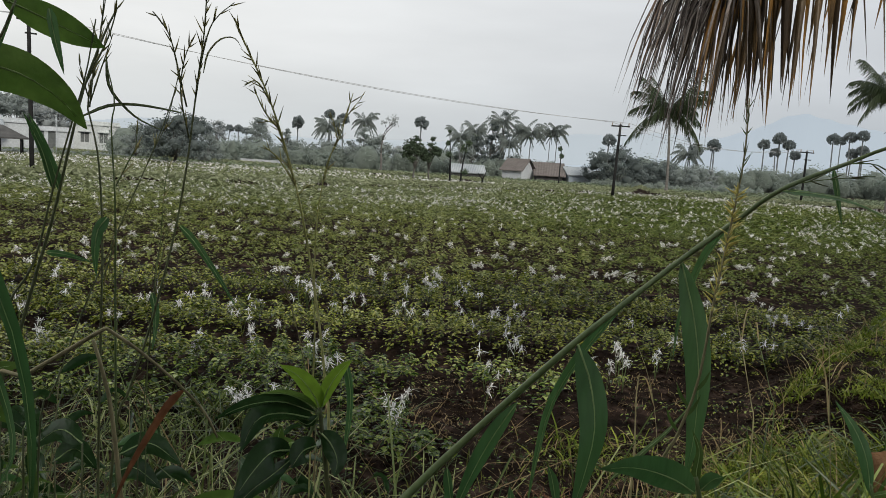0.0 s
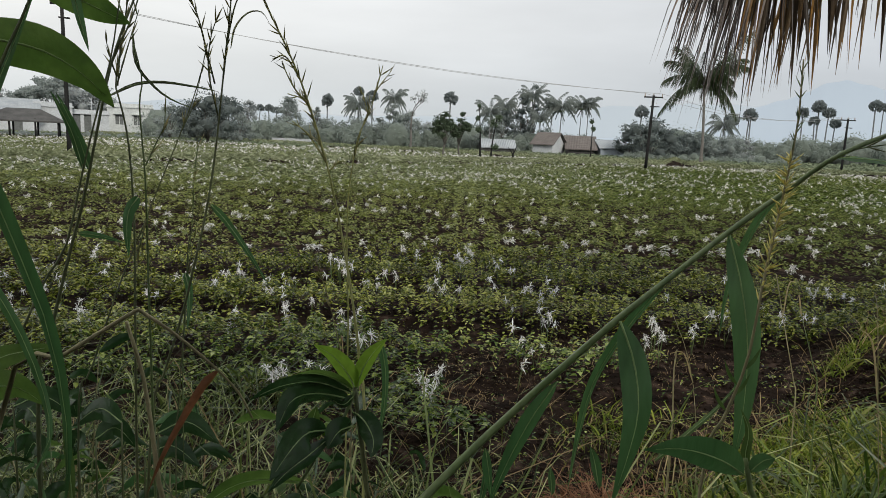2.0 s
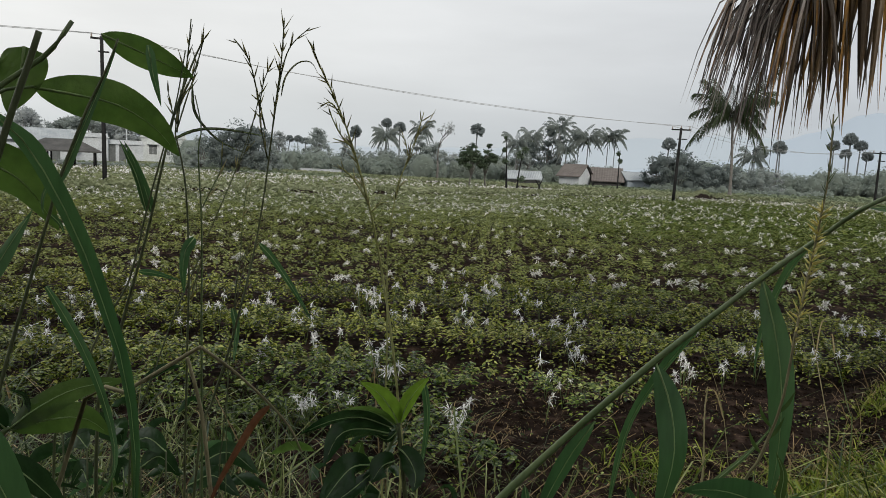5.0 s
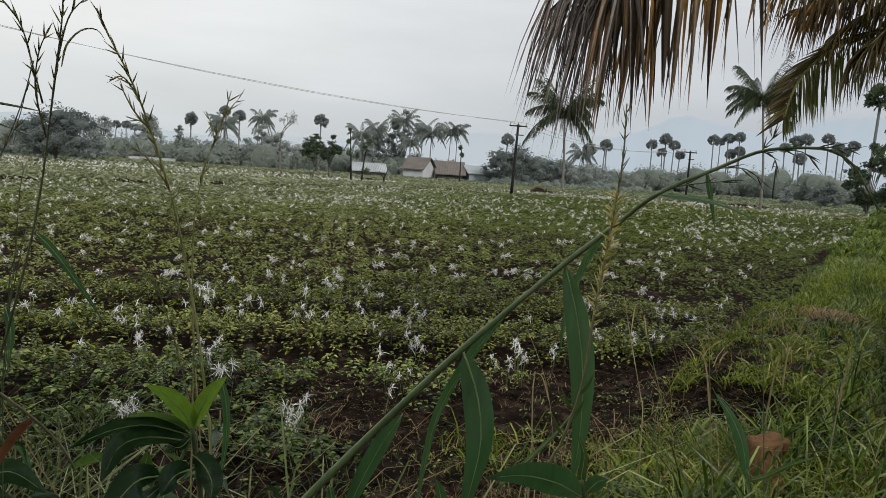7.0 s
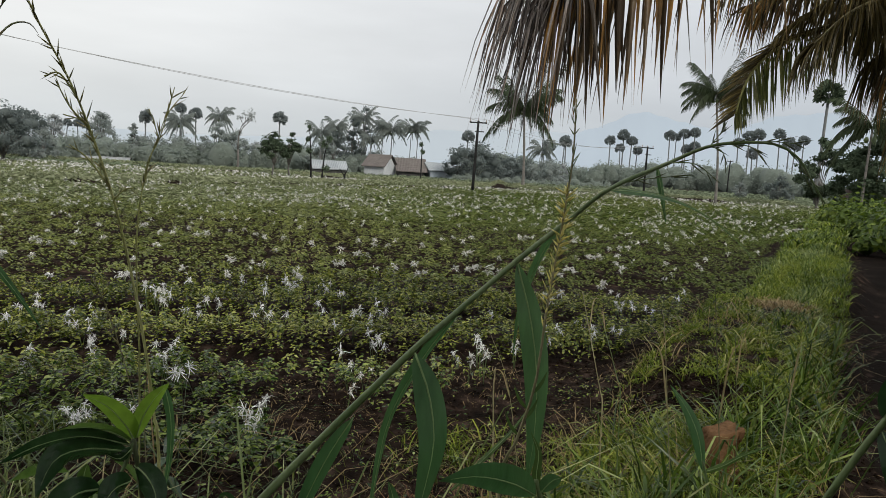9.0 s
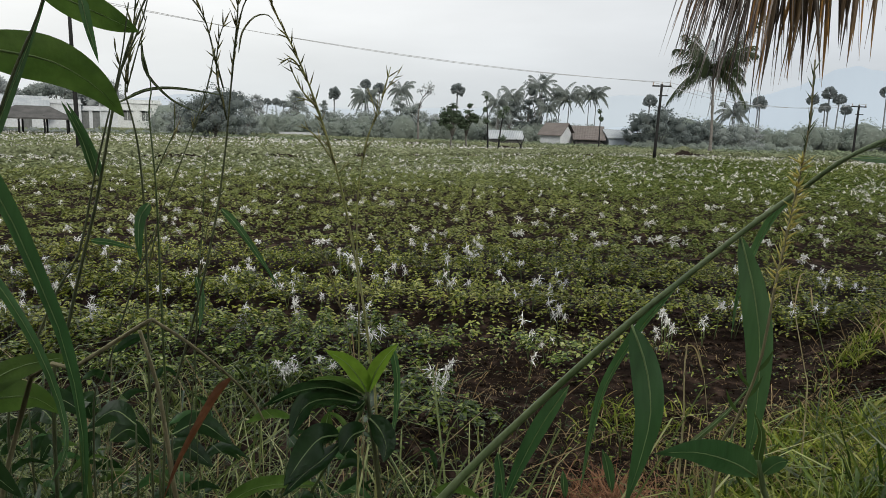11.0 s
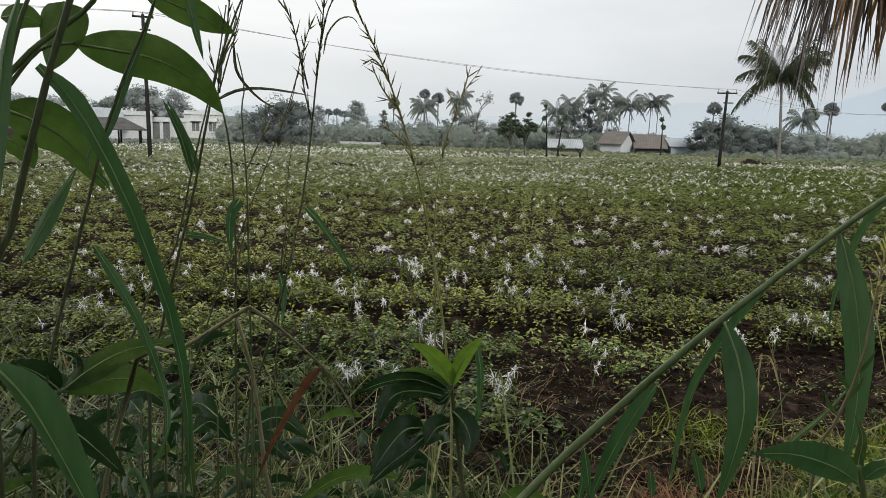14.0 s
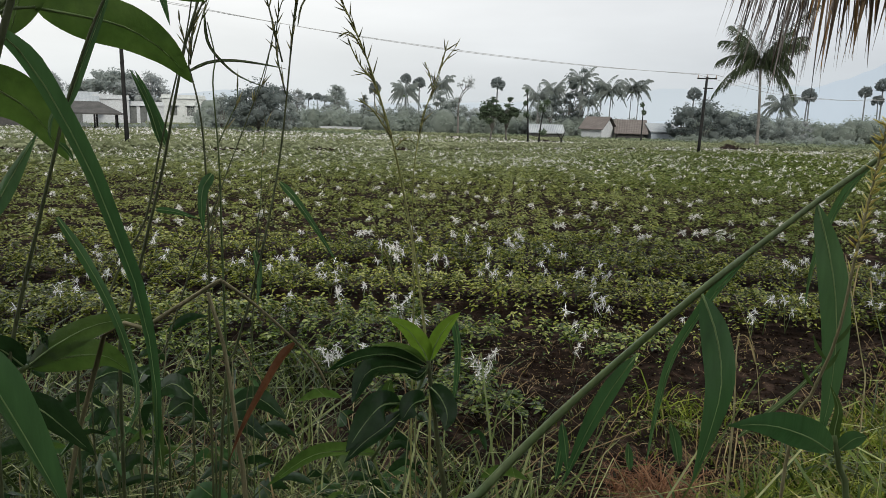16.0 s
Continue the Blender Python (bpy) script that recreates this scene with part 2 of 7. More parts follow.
M = {
    "soil": material("soil", [(0.005, 0.0035, 0.0025), (0.020, 0.013, 0.0095), (0.092, 0.062, 0.047)], 0.95, 7.0, fine=60, bump=1.0, detail=9, spec=0.04, contrast=(0.32, 0.78)),
    # darker earth for the path
    "path_soil": material("trodden_earth", [(0.006, 0.0045, 0.0036), (0.012, 0.0085, 0.0066), (0.026, 0.019, 0.015)], 0.95, 1.1, fine=24, bump=0.8, detail=9, spec=0.03),
    # random leaf tones; the ramp ends also paint in shadowed gaps and glints
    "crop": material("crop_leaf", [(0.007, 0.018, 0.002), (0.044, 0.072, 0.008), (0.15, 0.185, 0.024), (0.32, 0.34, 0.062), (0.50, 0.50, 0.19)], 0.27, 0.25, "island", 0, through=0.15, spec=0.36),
    # deeper green, darker copy of crop: the near edge's shade is in its colour
    "crop_front": material("crop_leaf_shaded_green", [(0.004, 0.012, 0.002), (0.017, 0.043, 0.005), (0.062, 0.108, 0.013), (0.21, 0.27, 0.045), (0.52, 0.56, 0.24)], 0.24, 0.25, "island", 0, through=0.15, spec=0.26),
    # crop_mid and crop_far: distance haze lifts the leaf colours
    "crop_mid": material("crop_leaf_olive_hazed", [(0.065, 0.095, 0.015), (0.125, 0.160, 0.027), (0.22, 0.25, 0.05), (0.32, 0.335, 0.11)], 0.45, 0.1, "island", 0, through=0.18, spec=0.36),
    "crop_far": material("crop_leaf_hazed", [(0.11, 0.15, 0.06), (0.22, 0.255, 0.115), (0.37, 0.385, 0.23)], 0.6, 0.06, "island", 0, through=0.3, spec=0.3),
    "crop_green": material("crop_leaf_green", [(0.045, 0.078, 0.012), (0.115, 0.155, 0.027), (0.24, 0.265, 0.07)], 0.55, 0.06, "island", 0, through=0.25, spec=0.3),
    "petal": material("white_petal", [(0.72, 0.70, 0.66), (0.84, 0.84, 0.83), (0.9, 0.9, 0.9)], 0.6, 3, "island", 0, through=0.15),
    # grass, weed, fresh_grass: tones vary at random, extremes standing for shadow and highlight
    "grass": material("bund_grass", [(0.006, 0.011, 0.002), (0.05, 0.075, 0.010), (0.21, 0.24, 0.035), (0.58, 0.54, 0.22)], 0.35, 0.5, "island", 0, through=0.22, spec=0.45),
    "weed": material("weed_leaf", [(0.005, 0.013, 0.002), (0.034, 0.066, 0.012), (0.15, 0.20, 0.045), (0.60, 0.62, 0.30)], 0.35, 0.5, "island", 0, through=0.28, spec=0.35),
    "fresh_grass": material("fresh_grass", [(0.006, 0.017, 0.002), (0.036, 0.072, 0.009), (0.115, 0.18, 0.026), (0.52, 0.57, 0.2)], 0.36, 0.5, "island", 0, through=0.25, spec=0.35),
    "moss_grass": material("short_bund_grass", [(0.026, 0.050, 0.004), (0.135, 0.19, 0.016), (0.42, 0.46, 0.085)], 0.6, 0.9, "island", 0, through=0.3, spec=0.2),
    "straw": material("dry_grass", [(0.15, 0.095, 0.038), (0.31, 0.225, 0.11), (0.5, 0.40, 0.23)], 0.8, 3, "island", 0, through=0.2),
    "rust_straw": material("rusty_straw", [(0.10, 0.04, 0.018), (0.24, 0.11, 0.05), (0.45, 0.28, 0.16)], 0.8, 3, "island", 0, through=0.2),
    "blade": material("grass_blade", [(0.046, 0.128, 0.040), (0.105, 0.215, 0.075)], 0.3, 6, fine=90, bump=0.1, through=0.38, spec=0.55, stretch=(1, 1, 0.15)),
    "blade_light": material("young_blade", [(0.07, 0.13, 0.03), (0.11, 0.18, 0.045)], 0.42, 6, fine=90, bump=0.1, through=0.35),
    "rib": material("leaf_midrib", [(0.26, 0.36, 0.15), (0.34, 0.45, 0.21)], 0.6, 20, bump=0, through=0.15, spec=0.2),
    "broad": material("shrub_leaf", [(0.052, 0.108, 0.019), (0.085, 0.156, 0.03), (0.12, 0.20, 0.045)], 0.32, 14, fine=70, bump=0.2, through=0.52, spec=0.55),
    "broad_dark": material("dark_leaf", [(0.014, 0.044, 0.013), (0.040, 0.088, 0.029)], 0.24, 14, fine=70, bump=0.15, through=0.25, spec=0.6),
    "broad_young": material("young_leaf", [(0.15, 0.27, 0.025), (0.23, 0.38, 0.045)], 0.4, 14, fine=70, bump=0.15, through=0.45),
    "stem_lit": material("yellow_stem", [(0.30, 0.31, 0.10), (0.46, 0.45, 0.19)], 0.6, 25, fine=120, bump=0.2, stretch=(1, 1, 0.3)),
    "palm_near": material("dark_palm_leaf", [(0.032, 0.052, 0.024), (0.078, 0.102, 0.048)], 0.5, 0.4, "island", 0, through=0.35, spec=0.25),
    # far trunks greyed and paled: the haze is in the colour
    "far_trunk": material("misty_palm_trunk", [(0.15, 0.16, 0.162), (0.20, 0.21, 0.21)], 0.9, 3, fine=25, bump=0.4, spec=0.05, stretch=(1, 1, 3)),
    "stem": material("green_stem", [(0.075, 0.120, 0.036), (0.14, 0.185, 0.075)], 0.4, 25, fine=120, bump=0.1, stretch=(1, 1, 0.3)),
    "stem_dark": material("dark_stem", [(0.06, 0.078, 0.032), (0.12, 0.135, 0.058)], 0.55, 25, fine=120, bump=0.2, stretch=(1, 1, 0.3)),
    "stem_dry": material("dry_stem", [(0.17, 0.158, 0.075), (0.34, 0.30, 0.17)], 0.7, 25, fine=120, bump=0.2, stretch=(1, 1, 0.3)),
    "seed": material("seed_husk", [(0.16, 0.17, 0.075), (0.38, 0.36, 0.19), (0.62, 0.57, 0.36)], 0.7, 10, "island", 0, through=0.7),
    "yellow": material("yellow_floret", [(0.78, 0.71, 0.26), (0.88, 0.83, 0.46)], 0.6, 10, "island", 0, through=0.55),
    "rust": material("withered_leaf", [(0.12, 0.048, 0.02), (0.24, 0.10, 0.042)], 0.75, 14, fine=60, bump=0.4, through=0.3),
    "frond_dry": material("dry_frond", [(0.012, 0.009, 0.008), (0.040, 0.031, 0.026), (0.11, 0.090, 0.080), (0.40, 0.36, 0.34), (0.40, 0.19, 0.05)], 0.42, 3, "island", 0, through=0.2),
    "frond_brown": material("brown_frond", [(0.018, 0.012, 0.008), (0.06, 0.040, 0.022), (0.16, 0.105, 0.05), (0.44, 0.23, 0.055), (0.44, 0.39, 0.34)], 0.45, 3, "island", 0, through=0.25),
    "frond_olive": material("olive_frond", [(0.018, 0.015, 0.006), (0.055, 0.044, 0.013), (0.15, 0.115, 0.034), (0.38, 0.29, 0.10)], 0.45, 3, "island", 0, through=0.25),
    "frond_green": material("green_frond", [(0.05, 0.07, 0.014), (0.13, 0.15, 0.034), (0.36, 0.35, 0.13)], 0.35, 3, "island", 0, through=0.45, spec=0.6),
    # palm_far, palmyra and the foliage to tree_pale: haze put into colour and sheen
    "palm_far": material("hazed_palm_leaf", [(0.20, 0.232, 0.215), (0.25, 0.282, 0.262)], 0.7, 0.4, "island", 0, through=0.5, spec=0.05, sheen=0.3),
    "palmyra": material("hazed_fan_palm_leaf", [(0.20, 0.232, 0.232), (0.25, 0.285, 0.285)], 0.8, 0.4, "island", 0, through=0.5, spec=0.05, sheen=0.3),
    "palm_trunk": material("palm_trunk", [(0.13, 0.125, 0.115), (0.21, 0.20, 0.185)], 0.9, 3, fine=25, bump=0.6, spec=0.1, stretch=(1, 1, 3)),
    "tree_far": material("hazed_tree_leaf", [(0.29, 0.33, 0.312), (0.34, 0.38, 0.36)], 0.95, 0.35, "noise", 0, through=0.55, fine=1.5, contrast=(0.25, 0.75), spec=0.02, sheen=0.3),
    "tree_mid": material("hazed_deep_tree_leaf", [(0.155, 0.185, 0.178), (0.20, 0.235, 0.226)], 0.95, 0.35, "noise", 0, through=0.55, fine=1.5, contrast=(0.25, 0.75), spec=0.02, sheen=0.2),
    "scrub": material("hazed_scrub_leaf", [(0.27, 0.315, 0.275), (0.335, 0.385, 0.34)], 0.95, 0.35, "noise", 0, through=0.6, fine=1.5, contrast=(0.25, 0.75), spec=0.02, sheen=0.3),
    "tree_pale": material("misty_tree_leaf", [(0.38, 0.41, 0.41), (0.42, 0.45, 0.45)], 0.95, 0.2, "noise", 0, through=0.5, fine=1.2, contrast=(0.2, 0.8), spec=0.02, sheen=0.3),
    "tree_dark": material("dark_tree_leaf", [(0.06, 0.088, 0.056), (0.105, 0.138, 0.088)], 0.8, 0.3, "island", 0, through=0.35, spec=0.05),
    "hedge": material("hedge_leaf", [(0.018, 0.040, 0.005), (0.075, 0.125, 0.015), (0.20, 0.26, 0.035)], 0.5, 0.5, "island", 0, through=0.3, spec=0.3),
    "bark": material("tree_bark", [(0.10, 0.095, 0.085), (0.17, 0.16, 0.15)], 0.9, 2, fine=20, bump=0.7),
    "pole": material("weathered_pole", [(0.014, 0.0145, 0.015), (0.034, 0.034, 0.034)], 0.9, 2, fine=18, bump=0.4, spec=0.1),
    "wire": material("wire_metal", [(0.36, 0.37, 0.38), (0.42, 0.43, 0.44)], 0.6, 2, bump=0, metal=0.2),
    "porcelain": material("insulator", [(0.25, 0.2, 0.17), (0.4, 0.35, 0.3)], 0.3, 4, bump=0),
    # far walls: whites dimmed and blued in the colour for haze
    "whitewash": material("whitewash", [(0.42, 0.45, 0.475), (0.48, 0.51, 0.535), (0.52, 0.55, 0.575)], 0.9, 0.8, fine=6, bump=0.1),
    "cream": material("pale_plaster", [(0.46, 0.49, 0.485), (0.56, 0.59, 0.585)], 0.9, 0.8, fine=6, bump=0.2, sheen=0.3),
    "tile": material("clay_roof", [(0.125, 0.112, 0.106), (0.17, 0.155, 0.148)], 0.9, 1.5, fine=9, bump=0.5, spec=0.1, stretch=(1, 3, 1)),
    # meadow green greyed and paled: mist is mixed into the colour
    "meadow": material("hazed_meadow_grass", [(0.16, 0.205, 0.125), (0.235, 0.275, 0.185)], 0.8, 0.1, "island", 0, through=0.3, spec=0.1),
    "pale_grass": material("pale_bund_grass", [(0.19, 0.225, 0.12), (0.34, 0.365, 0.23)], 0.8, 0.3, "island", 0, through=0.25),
    # sheet roofs, dimmed in their colour for haze
    "tin": material("tin_roof", [(0.26, 0.29, 0.31), (0.38, 0.41, 0.43)], 0.6, 0.8, fine=7, bump=0.3, metal=0.2),
    "thatch": material("dark_thatch", [(0.05, 0.05, 0.05), (0.09, 0.09, 0.088)], 0.95, 1.5, fine=14, bump=0.6),
    "shutter": material("window_shutter", [(0.09, 0.10, 0.10), (0.15, 0.16, 0.16)], 0.7, 4, bump=0.1),
    "blue": material("blue_paint", [(0.36, 0.42, 0.48), (0.44, 0.50, 0.56)], 0.7, 2, bump=0.1),
    "clay": material("red_clay", [(0.085, 0.045, 0.023), (0.20, 0.115, 0.058)], 0.95, 5, fine=30, bump=0.9, spec=0.08),
}


# ---- geometry helpers ----
def part(name, geo, mat, parent=None, label="", smooth=True):
    me = bpy.data.meshes.new(name)
    me.from_pydata([tuple(v) for v in geo[0]], [], [tuple(f) for f in geo[1]])
    me.materials.append(M[mat])
    if smooth:
        me.polygons.foreach_set("use_smooth", [True] * len(me.polygons))
    ob = new(name, me)
    if parent is not None:
        ob.parent = parent
        ob.matrix_parent_inverse = Matrix.Translation(-parent.location)
    if label:
        ob["label"] = label
    return ob


def thing(name, at, label, category, group="", kind=""):
    ob = new(name)
    ob.location = at
    ob.empty_display_size = 0.1
    return tagged(ob, label, category, group, kind)


def merge(geos):
    vs, fs = [], []
    for v, f in geos:
        k = len(vs)
        vs.extend(v)
        fs.extend(tuple(i + k for i in face) for face in f)
    return vs, fs


def spline(pts, n):
    """n + 1 points on a smooth curve through pts."""
    p = [Vector(q) for q in pts]
    if len(p) == 2:
        return [p[0].lerp(p[1], i / n) for i in range(n + 1)]
    p = [p[0] * 2 - p[1], *p, p[-1] * 2 - p[-2]]
    out = []
    for i in range(n + 1):
        s = i / n * (len(p) - 3)
        k = min(int(s), len(p) - 4)
        u = s - k
        a, b, c, d = p[k:k + 4]
        out.append(0.5 * ((2 * b) + (c - a) * u + (2 * a - 5 * b + 4 * c - d) * u * u + (3 * b - a - 3 * c + d) * u ** 3))
    return out


def tube(pts, r0, r1, n=8, sides=6, bulge=None):
    c = spline(pts, n) if n else [Vector(q) for q in pts]
    vs, fs = [], []
    for i, q in enumerate(c):
        t = (c[min(i + 1, len(c) - 1)] - c[max(i - 1, 0)]).normalized()
        a = t.cross(Vector((0.31, 0.2, 0.93)) if abs(t.z) < 0.85 else Vector((1, 0.1, 0))).normalized()
        b = t.cross(a)
        s = i / (len(c) - 1)
        r = r0 + (r1 - r0) * s
        if bulge:
            r *= bulge(s)
        vs += [q + r * (a * math.cos(j * 2 * math.pi / sides) + b * math.sin(j * 2 * math.pi / sides)) for j in range(sides)]
    for i in range(len(c) - 1):
        for j in range(sides):
            k = (j + 1) % sides
            fs.append((i * sides + j, i * sides + k, (i + 1) * sides + k, (i + 1) * sides + j))
    fs += [tuple(range(sides))[::-1], tuple(range(len(vs) - sides, len(vs)))]
    return vs, fs


PROFILES = {
    "strap": lambda s: min(1, 0.35 + 5 * s) * (1 - s ** 3) ** 0.9 * (1 - 0.25 * s),
    "oval": lambda s: max(0.0, math.sin(math.pi * s ** 0.85)) ** 0.8 * (1 - 0.12 * s),
    "lance": lambda s: max(0.0, math.sin(math.pi * s ** 0.72)) ** 0.95,
    "heart": lambda s: max(0.0, math.sin(math.pi * s ** 0.55)) ** 0.7,
}


def blade(pts, width, shape="strap", n=12, fold=0.25, roll=0.0, wave=0.0, facing=(0.0, 1.0, 0.0)):
    """A leaf along pts with a folded midrib. roll: degrees about its own length."""
    c = spline(pts, n)
    vs, fs = [], []
    prof = PROFILES[shape]
    for i, q in enumerate(c):
        s = i / n
        t = (c[min(i + 1, n)] - c[max(i - 1, 0)]).normalized()
        a = t.cross(Vector(facing))
        a = a.normalized() if a.length > 1e-3 else Vector((1, 0, 0))
        b = a.cross(t)
        ang = radians(roll) + wave * math.sin(s * 9.0)
        a, b = a * math.cos(ang) + b * math.sin(ang), b * math.cos(ang) - a * math.sin(ang)
        w = 0.5 * width * max(0.02, prof(s))
        lift = b * (fold * w)
        vs += [q - a * w + lift, q - a * w * 0.5 + lift * 0.35, q, q + a * w * 0.5 + lift * 0.35, q + a * w + lift]
    for i in range(n):
        for j in range(4):
            k = 5 * i + j
            fs.append((k, k + 1, k + 6, k + 5))
    return vs, fs


def box(cx, cy, cz, sx, sy, sz, turn=0.0):
    c, s = math.cos(turn), math.sin(turn)
    vs = []
    for dz in (-0.5, 0.5):
        for dx, dy in ((-0.5, -0.5), (0.5, -0.5), (0.5, 0.5), (-0.5, 0.5)):
            x, y = dx * sx, dy * sy
            vs.append(Vector((cx + x * c - y * s, cy + x * s + y * c, cz + dz * sz)))
    return vs, [(3, 2, 1, 0), (4, 5, 6, 7), (0, 1, 5, 4), (1, 2, 6, 5), (2, 3, 7, 6), (3, 0, 4, 7)]


def stuff(name, verts, faces, mat, label, category, smooth=False):
    """One object for what nobody could count, from arrays of corners and of three- or four-cornered faces."""
    me = bpy.data.meshes.new(name)
    verts, faces = np.asarray(verts, np.float32), np.asarray(faces, np.int32)
    me.vertices.add(len(verts))
    me.vertices.foreach_set("co", verts.ravel())
    k = faces.shape[1]
    me.loops.add(faces.size)
    me.loops.foreach_set("vertex_index", faces.ravel())
    me.polygons.add(len(faces))
    me.polygons.foreach_set("loop_start", np.arange(0, faces.size, k, dtype=np.int32))
    me.update(calc_edges=True)
    me.validate()
    if smooth:
        me.polygons.foreach_set("use_smooth", [True] * len(me.polygons))
    me.materials.append(M[mat])
    return tagged(new(name, me), label, category, kind="stuff")


# ---- ground: one sheet from under the camera to the skyline ----
EDGE, ALONG, ACROSS = (2.25, 5.73), (0.646, 0.763), (0.763, -0.646)


def bund_side(x, y):
    """Metres across from the field's edge on to the grassy bund, and along it."""
    dx, dy = x - EDGE[0], y - EDGE[1]
    return dx * ACROSS[0] + dy * ACROSS[1], dx * ALONG[0] + dy * ALONG[1]


def step_up(x, a, b):
    s = np.clip((x - a) / (b - a), 0, 1)
    return s * s * (3 - 2 * s)


def wobble(x, y, f, seed):
    return np.sin(x * f + seed) * np.cos(y * f * 1.13 - seed * 1.7) + 0.5 * np.sin(x * f * 2.3 - y * f * 1.9 + seed * 3.1)


CROSS_BUNDS = [((-17.9, 28.1), (5.8, 50.0)), ((-10.7, 71.3), (30.0, 54.2))]


def cross_bund_distance(x, y, i):
    (ax, ay), (bx, by) = CROSS_BUNDS[i]
    ln = math.hypot(bx - ax, by - ay)
    return ((x - ax) * (by - ay) - (y - ay) * (bx - ax)) / ln


def ground_height(x, y):
    x, y = np.asarray(x, float), np.asarray(y, float)
    s, a = bund_side(x, y)
    s = s + 0.25 * np.sin(a * 0.55) + 0.12 * np.sin(a * 1.7 + 1)
    near = step_up(-a, -70, 8)
    bund = (step_up(s, 0.3, 1.1) * (1 - step_up(s, 1.9, 2.5))) * (0.3 + 0.06 * np.sin(a * 0.9)) * step_up(-a, -75, -55)
    bank = 0.22 * step_up(-y, -3.4, -1.6)
    furrow = 0.055 * np.sin(y * 3.9 + 0.25 * np.sin(x * 0.7)) * step_up(-s, 0.2, 1.0) * step_up(y, 4.5, 6.5) * (1 - step_up(y, 18, 26))
    clod = 0.012 * wobble(x, y, 5.3, 0.4) + 0.006 * wobble(x, y, 13.0, 2.2)
    clod = clod * (1 - step_up(np.hypot(x, y), 14, 30))
    z = np.maximum(bund, bank) + furrow + clod
    for i, h in ((0, 0.3), (1, 0.28)):
        d = cross_bund_distance(x, y, i)
        z = z + h * np.exp(-(d / 0.5) ** 2) * step_up(-s, 0.5, 2.0)
    return z * (1 - step_up(np.hypot(x, y), 120, 200))


rings = [0.0]
r = 0.12
while r < 3200:
    rings.append(r)
    r *= 1.02 if 2.6 < r < 16 else 1.06
SECT = 420
gv, gf = [(0.0, 0.0, float(ground_height(0, 0)))], []
ang = np.linspace(0, 2 * np.pi, SECT, endpoint=False)
for r in rings[1:]:
    gx, gy = r * np.sin(ang), r * np.cos(ang)
    gv += list(zip(gx, gy, ground_height(gx, gy)))
for j in range(SECT):
    gf.append((0, 1 + (j + 1) % SECT, 1 + j))
for i in range(len(rings) - 2):
    k0, k1 = 1 + i * SECT, 1 + (i + 1) * SECT
    for j in range(SECT):
        k = (j + 1) % SECT
        gf.append((k0 + j, k0 + k, k1 + k, k1 + j))
ground = part("ground", (gv, gf), "soil")
tagged(ground, "dark brown farm soil with low bunds, stretching flat to the skyline", "ground", kind="structure")

# trodden earth path on the far side of the bund
pv, pf = [], []
for i in range(91):
    q = -6.0 + 0.5 * i
    for j in range(9):
        s = 2.36 + 0.05 * math.sin(q * 1.7) + (2.2 + 0.1 * math.sin(q * 0.8)) * j / 8
        x, y = EDGE[0] + ALONG[0] * q + ACROSS[0] * s, EDGE[1] + ALONG[1] * q + ACROSS[1] * s
        pv.append((x, y, float(ground_height(x, y)) + 0.02 - 0.03 * abs(j / 4 - 1) ** 3))
pf = [(9 * i + j, 9 * i + j + 9, 9 * i + j + 10, 9 * i + j + 1) for i in range(90) for j in range(8)]
tagged(part("path", (pv, pf), "path_soil"), "dark trodden earth path beside the bund", "path", kind="structure")

# hills far behind everything; their emission stands in for the haze
hm = bpy.data.materials.new("haze_glow_hills")
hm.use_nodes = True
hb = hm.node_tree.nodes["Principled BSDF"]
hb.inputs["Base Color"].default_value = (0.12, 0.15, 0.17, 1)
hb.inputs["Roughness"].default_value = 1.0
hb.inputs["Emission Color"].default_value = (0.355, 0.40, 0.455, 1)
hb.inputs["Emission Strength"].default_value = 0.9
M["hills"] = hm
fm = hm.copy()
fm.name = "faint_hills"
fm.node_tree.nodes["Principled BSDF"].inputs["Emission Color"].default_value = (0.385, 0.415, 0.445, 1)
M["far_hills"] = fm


def hill_range(name, dist, a0, a1, peaks, label, mat="hills"):
    """A ridge with two slopes between two bearings, in degrees to the right of north."""
    vs, fs = [], []
    n = 160
    for i in range(n + 1):
        b = a0 + (a1 - a0) * i / n
        h = sum(p * math.exp(-((b - c) / w) ** 2) for c, w, p in peaks) * dist / 100
        h *= 1 + 0.03 * math.sin(b * 1.3) + 0.012 * math.sin(b * 4.3 + 1)
        for d, z in ((dist * 0.9, -8), (dist, h), (dist * 1.15, -8)):
            vs.append((d * math.sin(radians(b)), d * math.cos(radians(b)), z))
    for i in range(n):
        for j in range(2):
            fs.append((3 * i + j, 3 * i + 3 + j, 3 * i + 4 + j, 3 * i + 1 + j))
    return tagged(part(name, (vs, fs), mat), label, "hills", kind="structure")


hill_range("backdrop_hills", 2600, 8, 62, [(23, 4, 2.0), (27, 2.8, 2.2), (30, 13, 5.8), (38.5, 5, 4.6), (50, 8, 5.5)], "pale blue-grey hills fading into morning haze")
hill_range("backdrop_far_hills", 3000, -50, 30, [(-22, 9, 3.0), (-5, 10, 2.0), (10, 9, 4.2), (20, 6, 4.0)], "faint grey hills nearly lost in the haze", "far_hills")


